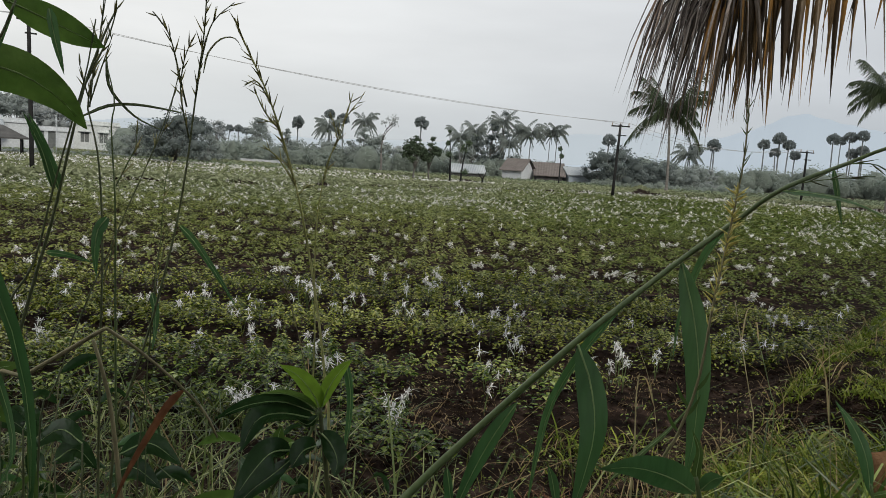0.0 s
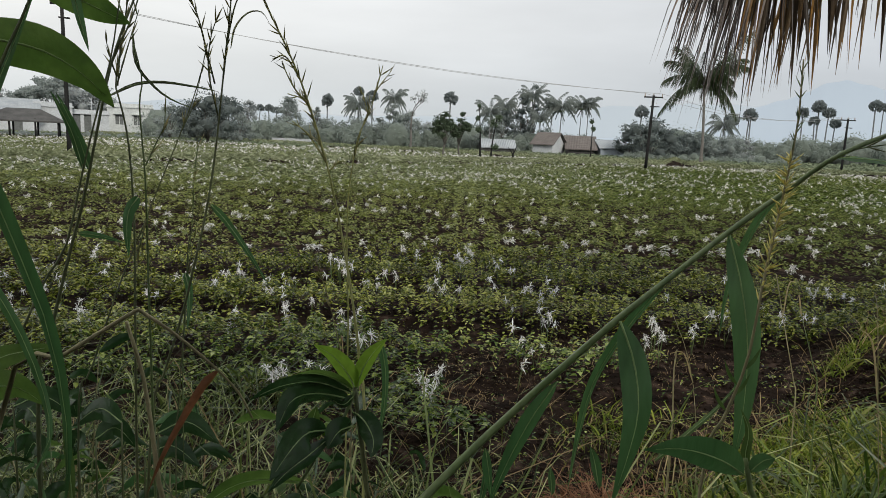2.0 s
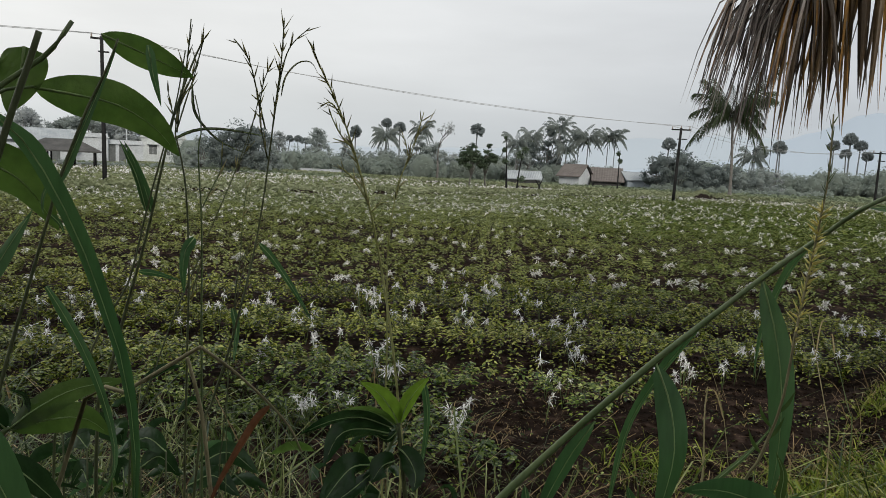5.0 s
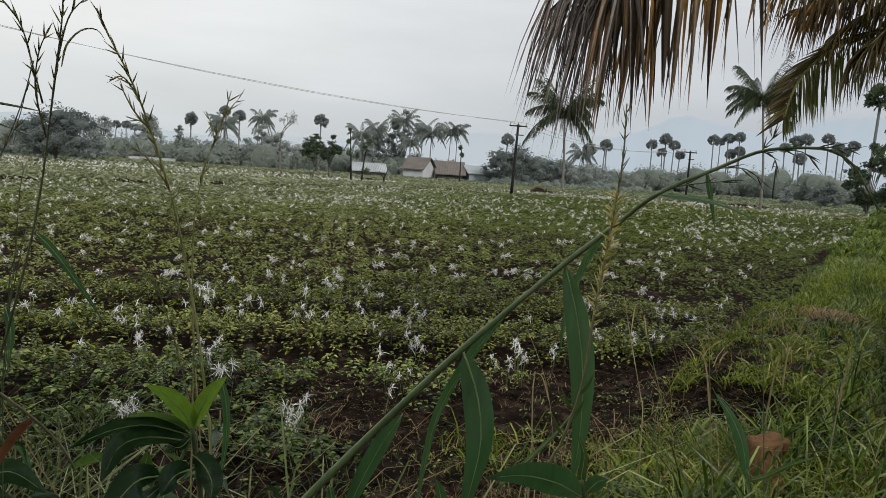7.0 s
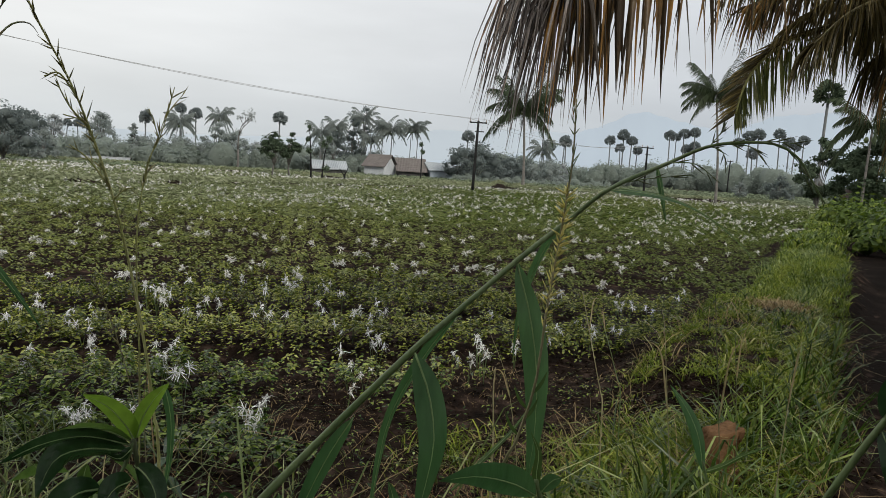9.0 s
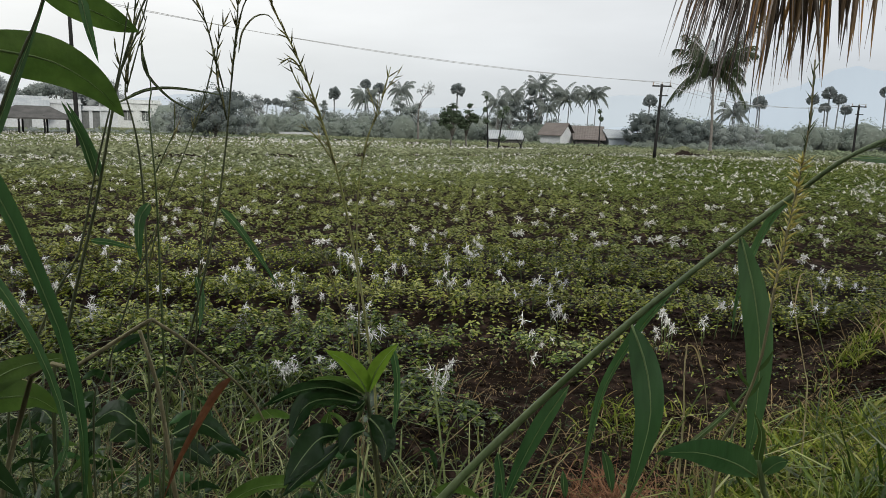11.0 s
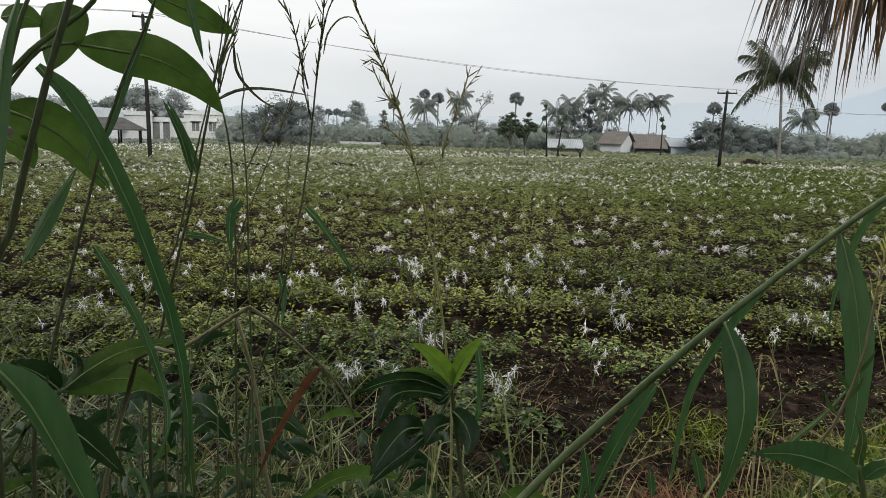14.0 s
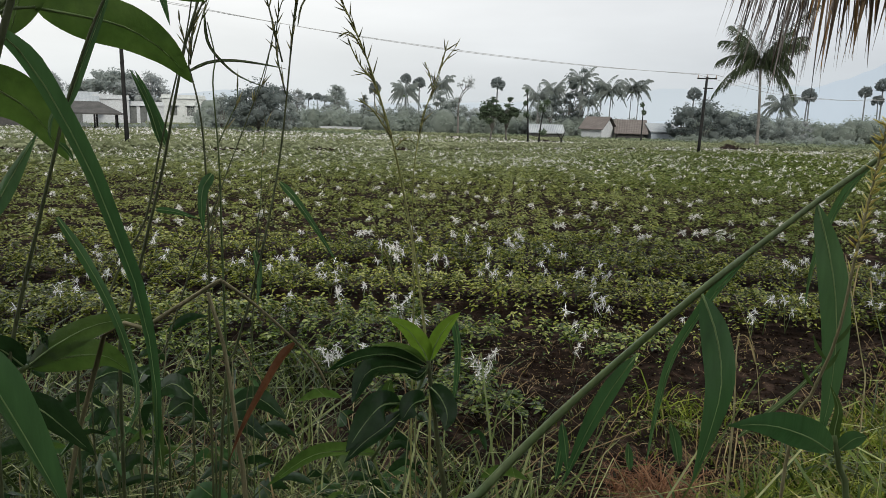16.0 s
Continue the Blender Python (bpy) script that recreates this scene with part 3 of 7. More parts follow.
# ---- the flowering crop ----
def in_field(x, y):
    s, a = bund_side(x, y)
    s = s + 0.25 * np.sin(a * 0.55) + 0.12 * np.sin(a * 1.7 + 1)
    edge = 5.55 - 0.75 * np.exp(-((x - 0.8) / 0.5) ** 2) + 0.4 * np.clip(x - 1.0, 0, 3) + 0.12 * np.sin(x * 6.1 + 1) + 0.06 * np.sin(x * 15.0)
    tongue = (x < -0.2 + 0.36 * np.exp(-((y - 4.05) / 0.4) ** 2) + 0.1 * np.sin(y * 6.1 + 3 * x)) & (y > 3.95 + 0.12 * np.sin(x * 7.0)) & ((y > 4.4) | (x > -0.95))
    ok = ((y > edge) | tongue) & (s < 0.5 + 0.22 * step_up(a, 0.3, 2.0)) & (y < np.minimum(71.0, 66.5 - 0.42 * x))
    for i in (0, 1):
        ok &= np.abs(cross_bund_distance(x, y, i)) > 0.45
    return ok


def crop_density(x, y):
    """Rows with darker gaps, and thin patches."""
    row = 0.56 + 0.8 * np.sin(y * 3.9 + 0.25 * np.sin(x * 0.7))
    patch = 0.8 + 0.35 * wobble(x, y, 0.75, 1.3)
    corner = np.clip(step_up(-x, 0.3, 0.8) * (1 - step_up(y, 5.2, 6.4)) + 1 - step_up(y, 5.2, 5.7), 0, 1)
    row = row + corner * (0.95 - row)
    fade = step_up(y, 15, 30)
    return np.clip(row * patch * (1 - fade) + fade * (0.85 + 0.12 * wobble(x, y, 0.2, 2.0)), 0.08, 1.2)


def scatter(rng, n, y0, y1, side=0.95):
    """Places between two distances over the wedge that the field fills."""
    rad = np.sqrt(rng.uniform(y0 ** 2, y1 ** 2, n))
    b = rng.uniform(-0.80, 0.86, n)
    return rad * np.sin(b), rad * np.cos(b)


def leaf_field(name, seed, count, r0, r1, size, top, mat, label, plot=0):
    """plot: -1 or 1 for the paler western or the greener eastern side, 0 for both."""
    rng = np.random.default_rng(seed)
    x, y = scatter(rng, count, r0, r1)
    strays = (np.abs(x - 1.0) < 1.6) & (y < 7.0) & (y > 2.6) & (rng.uniform(0, 1, count) < 0.1)
    keep = (in_field(x, y) | strays) & (rng.uniform(0, 1.1, count) < crop_density(x, y))
    east = rng.uniform(0, 1, count) < step_up(np.arctan2(x, y) + 0.06 * wobble(x, y, 0.25, 0.9), -0.05, 0.35)
    if plot:
        keep &= east if plot > 0 else ~east
    x, y = x[keep], y[keep]
    n = len(x)
    # leaves stand in small plants: pull each towards its plant
    cell = 0.2 if r1 < 12 else 0.34
    px, py = (np.round(x / cell) + 0.3 * np.sin(np.round(y / cell) * 7.1)) * cell, (np.round(y / cell) + 0.3 * np.cos(np.round(x / cell) * 5.3)) * cell
    pull = rng.uniform(0.1, 0.7, n)
    x, y = x + (px - x) * pull, y + (py - y) * pull
    vigour = np.where(in_field(x, y), 0.3, -0.25) + 0.3 * step_up(-x, 0.3, 0.8) * (1 - step_up(y, 5.2, 6.4)) + 0.3 * np.clip(np.sin(y * 3.9 + 0.25 * np.sin(x * 0.7)) + 0.3, -1, 1) + 0.35 + 0.3 * np.sin(px * 37.1 + py * 91.7) + 0.12 * wobble(px, py, 0.8, 0.2)
    z = ground_height(x, y) + top * np.clip(vigour, 0.2, 1.25) * rng.beta(5.0, 1.3, n) * (1 - 0.45 * np.clip(np.hypot(x - px, y - py) / (0.6 * cell), 0, 1) ** 2)
    az = np.arctan2(y - py, x - px) + rng.normal(0, 0.9, n)
    dip = rng.normal(-0.06, 0.2, n)
    ln = size * rng.uniform(0.6, 1.3, n) * np.where(in_field(x, y), 1.0, 0.65)
    wd = ln * rng.uniform(0.42, 0.62, n)
    d = np.stack([np.cos(az) * np.cos(dip), np.sin(az) * np.cos(dip), np.sin(dip)], 1)
    sd = np.stack([-np.sin(az), np.cos(az), rng.normal(0, 0.2, n)], 1)
    base = np.stack([x, y, z], 1)
    # an oval leaf folded along its midrib, its tip turned down
    rise, drop = np.zeros((n, 3)), np.zeros((n, 3))
    rise[:, 2], drop[:, 2] = wd * 0.16, -ln * 0.14
    low, high = base + d * (ln * 0.3)[:, None], base + d * (ln * 0.66)[:, None] + drop * 0.3
    tip = base + d * ln[:, None] + drop
    side = sd * (wd * 0.5)[:, None]
    if r1 > 12:
        midp = (low + high) / 2
        v = np.stack([base, midp - side + rise, tip, midp + side + rise], 1).reshape(-1, 3)
        k = np.arange(n)[:, None] * 4
        f = np.concatenate([k + [0, 2, 1], k + [0, 3, 2]], 1).reshape(-1, 3)
    else:
        v = np.stack([base, low - side + rise, high - side * 0.82 + rise, tip, high + side * 0.82 + rise, low + side + rise], 1).reshape(-1, 3)
        k = np.arange(n)[:, None] * 6
        f = np.concatenate([k + [0, 3, 2, 1], k + [0, 5, 4, 3]], 1).reshape(-1, 4)
    return stuff(name, v, f, mat, label, "crop")


leaf_field("crop_foliage", 3, 70000, 2.4, 5.9, 0.042, 0.27, "crop_front", "deep green crop plants, darkened for shade, with small leaves along the field's near edge")
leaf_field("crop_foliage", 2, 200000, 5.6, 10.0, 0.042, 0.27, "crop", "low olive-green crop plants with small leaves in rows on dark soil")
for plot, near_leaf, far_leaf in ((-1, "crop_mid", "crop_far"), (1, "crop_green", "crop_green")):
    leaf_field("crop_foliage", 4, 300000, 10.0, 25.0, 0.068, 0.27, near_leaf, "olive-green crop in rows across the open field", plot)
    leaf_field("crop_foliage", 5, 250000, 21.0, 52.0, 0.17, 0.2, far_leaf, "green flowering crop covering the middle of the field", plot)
    leaf_field("crop_foliage", 6, 110000, 52.0, 80.0, 0.3, 0.13, "crop_far", "green crop in the far part of the field, coloured pale for haze", plot)


def bloom(rng, at, size, petals, wide):
    """A spidery white flower: thin curved petals springing from one point and drooping."""
    vs, fs = [], []
    for _ in range(petals):
        az, el = rng.uniform(0, 6.283), rng.uniform(-0.9, 1.4)
        ln = size * rng.uniform(0.4, 1.15)
        d = Vector((math.cos(az) * math.cos(el), math.sin(az) * math.cos(el), math.sin(el)))
        sd = Vector((-math.sin(az), math.cos(az), rng.uniform(-0.6, 0.6))) * wide
        c = Vector(at)
        m1 = c + d * ln * 0.55
        tip = c + d * ln * 0.9 + Vector((rng.uniform(-0.45, 0.45) * ln, rng.uniform(-0.3, 0.3) * ln, rng.uniform(-0.6, 0.2) * ln))
        k = len(vs)
        vs += [c - sd * 0.4, c + sd * 0.4, m1 + sd, m1 - sd, tip + sd * 0.3, tip - sd * 0.3]
        fs += [(k, k + 1, k + 2, k + 3), (k + 3, k + 2, k + 4, k + 5)]
    return vs, fs


# flower heads that can be picked out one by one, at the front of the field
FRONT_FLOWERS = [
    (-0.37, 7.00), (-0.27, 6.89), (-0.12, 6.88), (0.21, 7.19), (0.40, 6.59), (0.60, 7.28), (0.79, 7.33), (0.86, 7.16),
    (0.68, 6.73), (0.71, 6.05), (0.42, 5.41), (0.39, 4.94), (0.54, 5.31), (0.69, 6.18), (2.01, 7.27), (1.35, 5.87),
    (-2.04, 7.79), (-1.86, 7.19), (-1.82, 6.60), (-1.70, 6.44), (-1.45, 6.39), (-1.48, 5.69), (-1.98, 6.87), (-1.49, 8.09),
    (-1.38, 8.02), (-0.99, 7.63), (-1.08, 7.14), (-1.06, 5.91), (-0.91, 5.52), (-0.77, 5.15), (-0.22, 4.35), (-1.85, 5.43),
    (-2.44, 6.67), (-2.56, 7.78), (-4.36, 8.08), (-4.30, 7.17), (-7.20, 11.87), (-2.75, 6.77), (-4.68, 10.38), (-4.57, 10.44),
    (-0.39, 9.57), (0.30, 9.22), (0.51, 8.12),
]
SIDE_FLOWERS = [
    (0.35, 8.42), (0.02, 9.49), (-0.60, 9.85), (-1.20, 4.41), (-2.64, 7.59), (-2.52, 7.76), (-2.04, 6.96), (-1.48, 5.75),
    (-1.82, 5.36), (-0.92, 5.69), (-0.74, 5.08), (-1.49, 8.07), (-1.38, 7.92), (3.90, 8.14), (5.26, 10.89), (6.31, 11.12),
    (5.78, 10.43), (6.92, 11.26), (3.01, 8.03), (3.23, 8.23), (6.23, 12.47), (-0.20, 4.32), (-1.17, 4.34), (-4.67, 7.35),
    (-4.43, 7.24), (-4.35, 8.04), (-3.58, 6.82), (-1.88, 5.39), (-2.82, 6.82), (-1.20, 4.33), (-0.21, 4.27), (-2.58, 7.83),
    (-1.46, 8.26), (-0.96, 5.52), (2.98, 8.10), (1.38, 10.76), (-0.03, 9.79),
]
rng_f = random.Random(11)
shapes = []
for i in range(6):
    head = thing("white_flower", (0, 0, 0), "spidery white flower head on a short stalk among crop leaves", "flower", "white flowers in the field")
    for _ in range(rng_f.choice((2, 2, 3))):
        spot = (rng_f.uniform(-0.055, 0.055), rng_f.uniform(-0.05, 0.05), 0.25 + rng_f.uniform(-0.06, 0.05))
        bl = part("bloom", bloom(rng_f, spot, 0.056, 24, 0.0028), "petal", head)
        part("stalk", tube([(0, 0, 0), (spot[0] * 0.5, spot[1] * 0.4, spot[2] * 0.5), spot], 0.003, 0.002, 4, 4), "stem", bl)
    shapes.append(head)
used = set()
more = np.random.default_rng(61)
fx, fy = scatter(more, 520, 4.4, 9.6)
pick = in_field(fx, fy) & (wobble(fx, fy, 1.1, 2.6) > 0.45)
for i, (x, y) in enumerate(FRONT_FLOWERS + SIDE_FLOWERS + list(zip(fx[pick].tolist(), fy[pick].tolist()))[:50]):
    s = rng_f.uniform(0.8, 1.2)
    k = i % 6
    z = float(ground_height(x, y))
    if k not in used:
        used.add(k)
        shapes[k].matrix_basis = pose(x, y, z, 0, 0, i * 57) @ Matrix.Scale(s, 4)
    else:
        copy_thing(shapes[k], pose(x, y, z, 0, 0, i * 57)).scale = (s, s, s)


def flower_field(seed, count, r0, r1, size, petals, top, label, wide=0.09):
    rng = np.random.default_rng(seed)
    x, y = scatter(rng, count, r0, r1)
    keep = in_field(x, y) & (rng.uniform(0, 1, count) < np.clip(0.55 + 0.3 * wobble(x, y, 0.33, 4.0), 0.15, 1))
    x, y = x[keep], y[keep]
    z = ground_height(x, y) + top * rng.uniform(0.8, 1.15, len(x))
    n = len(x) * petals
    c = np.repeat(np.stack([x, y, z], 1), petals, 0) + rng.normal(0, size * 0.22, (n, 3))
    az, el = rng.uniform(0, 6.283, n), rng.uniform(-0.4, 1.2, n)
    ln = size * rng.uniform(0.5, 1.1, n)
    d = np.stack([np.cos(az) * np.cos(el), np.sin(az) * np.cos(el), np.sin(el)], 1) * ln[:, None]
    sd = np.stack([-np.sin(az), np.cos(az), rng.uniform(-0.7, 0.7, n)], 1) * (size * wide)
    tip = c + d
    tip[:, 2] -= ln * 0.35
    midp = c + d * 0.55
    v = np.stack([c, midp - sd, tip, midp + sd], 1).reshape(-1, 3)
    k = np.arange(n)[:, None] * 4
    f = np.concatenate([k + [0, 2, 1], k + [0, 3, 2]], 1).reshape(-1, 3)
    return stuff("field_flowers", v, f, "petal", label, "flowers")


# beyond the far bund: low green meadow, and pale grass on the bunds themselves
def far_cover(name, seed, x, y, size, top, mat, label):
    rng = np.random.default_rng(seed)
    n = len(x)
    c = np.stack([x, y, ground_height(x, y) + rng.uniform(0, top, n)], 1)
    az = rng.uniform(0, 6.283, n)
    u = np.stack([np.cos(az), np.sin(az), rng.normal(0, 0.4, n)], 1) * (size * rng.uniform(0.5, 1.2, n))[:, None]
    w = np.stack([-np.sin(az) * 0.3, np.cos(az) * 0.3, np.full(n, 0.5)], 1) * size
    v = np.stack([c - u, c - w * 0.5, c + u, c + w * 0.7], 1).reshape(-1, 3)
    return stuff(name, v, np.arange(n)[:, None] * 4 + np.arange(4), mat, label, "grass")


rng_m = np.random.default_rng(77)
mx = rng_m.uniform(-60, 90, 36000)
my = np.minimum(71.5, 67.0 - 0.42 * mx) + rng_m.uniform(0, 1, 36000) ** 1.3 * 45
keep = (bund_side(mx, my)[0] < 0) | (my > 50)
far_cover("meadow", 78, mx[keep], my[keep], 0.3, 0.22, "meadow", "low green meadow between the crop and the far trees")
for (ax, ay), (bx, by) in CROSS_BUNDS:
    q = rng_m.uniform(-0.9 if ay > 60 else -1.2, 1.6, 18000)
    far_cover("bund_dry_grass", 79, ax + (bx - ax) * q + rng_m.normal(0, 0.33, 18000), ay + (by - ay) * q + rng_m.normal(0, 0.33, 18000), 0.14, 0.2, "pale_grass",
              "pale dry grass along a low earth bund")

flower_field(20, 300, 9.0, 16.0, 0.075, 26, 0.27, "scattered spidery white flowers above the crop rows")
flower_field(21, 1700, 16.0, 30.0, 0.08, 11, 0.3, "many small white flowers dotting the crop", 0.11)
flower_field(22, 4200, 29.0, 58.0, 0.11, 6, 0.22, "dense white blossom over the middle of the field", 0.16)
flower_field(23, 5200, 55.0, 80.0, 0.13, 8, 0.17, "hazy white blossom in the far part of the field", 0.25)


# ---- trees ----
def palm_frond(rng, root, out, rise, length, droop, leaflets, leaf_len, leaf_w, hang):
    """The rachis and leaflets of a feather palm leaf, as two geometries."""
    out = Vector((*out, 0)).normalized()
    pts = []
    for i in range(6):
        s = i / 5
        pts.append(Vector(root) + out * (length * (s - 0.12 * s * s)) + Vector((0, 0, length * (rise * s - droop * s * s))))
    c = spline(pts, leaflets)
    side = Vector((-out.y, out.x, 0))
    vs, fs = [], []
    for i in range(3, leaflets + 1):
        s = i / leaflets
        t = (c[i] - c[i - 1]).normalized()
        ln = leaf_len * (0.55 + 0.6 * math.sin(math.pi * min(1, s * 0.9 + 0.12))) * rng.uniform(0.8, 1.1)
        for sg in (-1, 1):
            d = (side * sg * (1 - hang) + t * (0.35 + 0.5 * s) + Vector((rng.uniform(-0.15, 0.15), rng.uniform(-0.15, 0.15), -hang - rng.uniform(0, 0.4)))).normalized()
            w = t.cross(d).cross(d).normalized() * leaf_w * 0.5
            m1 = c[i] + d * ln * 0.5
            tip = c[i] + d * ln + Vector((0, 0, -ln * 0.3 * rng.uniform(0.5, 1.2)))
            k = len(vs)
            vs += [c[i] - w * 0.7, c[i] + w * 0.7, m1 + w, m1 - w, tip]
            fs += [(k, k + 1, k + 2, k + 3), (k + 3, k + 2, k + 4)]
    return tube(c[::max(1, leaflets // 7)], leaf_w * 0.5, leaf_w * 0.15, 0, 4), (vs, fs)


def coconut_palm(at, height, spread, label, seed, fronds=20, lean=(0, 0), leaf="palm_far", detail=26, group="coconut palms"):
    rng = random.Random(seed)
    x, y = at
    tree = thing("coconut_palm", (x, y, 0), label, "palm", group)
    top = Vector((x + lean[0], y + lean[1], height))
    part("trunk", tube([(x, y, -0.05), (x + lean[0] * 0.2, y + lean[1] * 0.2, height * 0.4), top], spread * 0.019, spread * 0.012, 14, 9,
                       lambda s: 1.35 - 1.4 * s if s < 0.25 else 1 + 0.05 * math.sin(s * 130)), "far_trunk" if leaf == "palm_far" else "palm_trunk", tree)
    for i in range(fronds):
        a = i * 2.399 + rng.uniform(-0.5, 0.5)
        age = i / (fronds - 1)
        rise = 1.5 - 1.5 * age + rng.uniform(-0.15, 0.15)
        droop = (0.46 if detail > 40 else 0.75) + 0.26 * age + rng.uniform(-0.12, 0.12)
        stalk, leaves = palm_frond(rng, top, (math.cos(a), math.sin(a)), rise, spread * 0.52 * rng.uniform(0.8, 1.12), droop, detail, spread * (0.14 if detail > 40 else 0.12),
                                   spread * (0.006 if detail > 40 else 0.015), 0.52 + 0.3 * age)
        fr = part("frond", leaves, leaf, tree)
        part("midrib", stalk, leaf, fr)
    nuts = [tube([top + Vector((math.cos(q) * 0.2, math.sin(q) * 0.2, -0.35)), top + Vector((math.cos(q) * 0.24, math.sin(q) * 0.24, -0.6))], 0.06, 0.07, 3, 6,
                 lambda s: 0.5 + math.sin(s * math.pi)) for q in (0.3, 1.7, 3.0, 4.4)]
    part("nut_cluster", merge(nuts), "stem", tree)
    return tree


def palmyra_palm(at, height, head, label, seed, mat="palmyra"):
    """A fan palm: slim trunk and a round head of stiff jagged fans."""
    rng = random.Random(seed)
    x, y = at
    tree = thing("palmyra_palm", (x, y, 0), label, "palm", "palmyra palms")
    bend = rng.uniform(-0.3, 0.3)
    top = Vector((x + bend, y, height - head * 0.5))
    part("trunk", tube([(x, y, -0.05), (x + bend * 0.3, y, height * 0.5), top], head * 0.045, head * 0.036, 8, 7, lambda s: 1.3 - s if s < 0.2 else 1.1), "far_trunk", tree)
    vs, fs = [], []
    for i in range(48):
        az = i * 2.399
        el = math.asin(max(-0.75, min(1, 1 - 1.62 * (i + 0.5) / 48)))
        d = Vector((math.cos(az) * math.cos(el), math.sin(az) * math.cos(el), math.sin(el)))
        hub = top + d * head * rng.uniform(0.1, 0.24)
        u = d.cross(Vector((rng.uniform(-1, 1), rng.uniform(-1, 1), rng.uniform(-1, 1)))).normalized()
        k = len(vs)
        vs.append(hub)
        for j in range(11):
            a = (j / 10 - 0.5) * 2.6
            ray_len = head * (0.29 if j % 2 == 0 else 0.225) * rng.uniform(0.8, 1.1)
            vs.append(hub + (d * math.cos(a) + u * math.sin(a)) * ray_len + d.cross(u) * head * 0.03 * (j % 2))
        fs += [(k, k + 1 + j, k + 2 + j) for j in range(10)]
    part("crown", (vs, fs), mat, tree, smooth=False)
    return tree


def lump(cx, cy, cz, rx, ry, rz, seed):
    """A knobbly closed mass of foliage, as corners and triangles."""
    rows, cols = 6, 9
    th = np.linspace(0.0, np.pi, rows + 1)[1:-1]
    ph = np.arange(cols) * 2 * np.pi / cols
    t, f = np.meshgrid(th, ph, indexing="ij")
    d = np.concatenate([[[0, 0, 1.0]], np.stack([np.sin(t) * np.cos(f), np.sin(t) * np.sin(f), np.cos(t)], -1).reshape(-1, 3), [[0, 0, -1.0]]])
    bump = 1 + 0.16 * wobble(d[:, 0] * 3 + d[:, 1] * 2, d[:, 2] * 3 - d[:, 1], 1.0, seed)
    v = np.array([cx, cy, cz]) + d * bump[:, None] * [rx, ry, rz]
    fs = [(0, 1 + j, 1 + (j + 1) % cols) for j in range(cols)]
    for i in range(rows - 2):
        for j in range(cols):
            p, q = 1 + i * cols + j, 1 + i * cols + (j + 1) % cols
            fs += [(p, p + cols, q + cols), (p, q + cols, q)]
    last = len(v) - 1
    fs += [(last, last - cols + (j + 1) % cols, last - cols + j) for j in range(cols)]
    return v, np.array(fs)


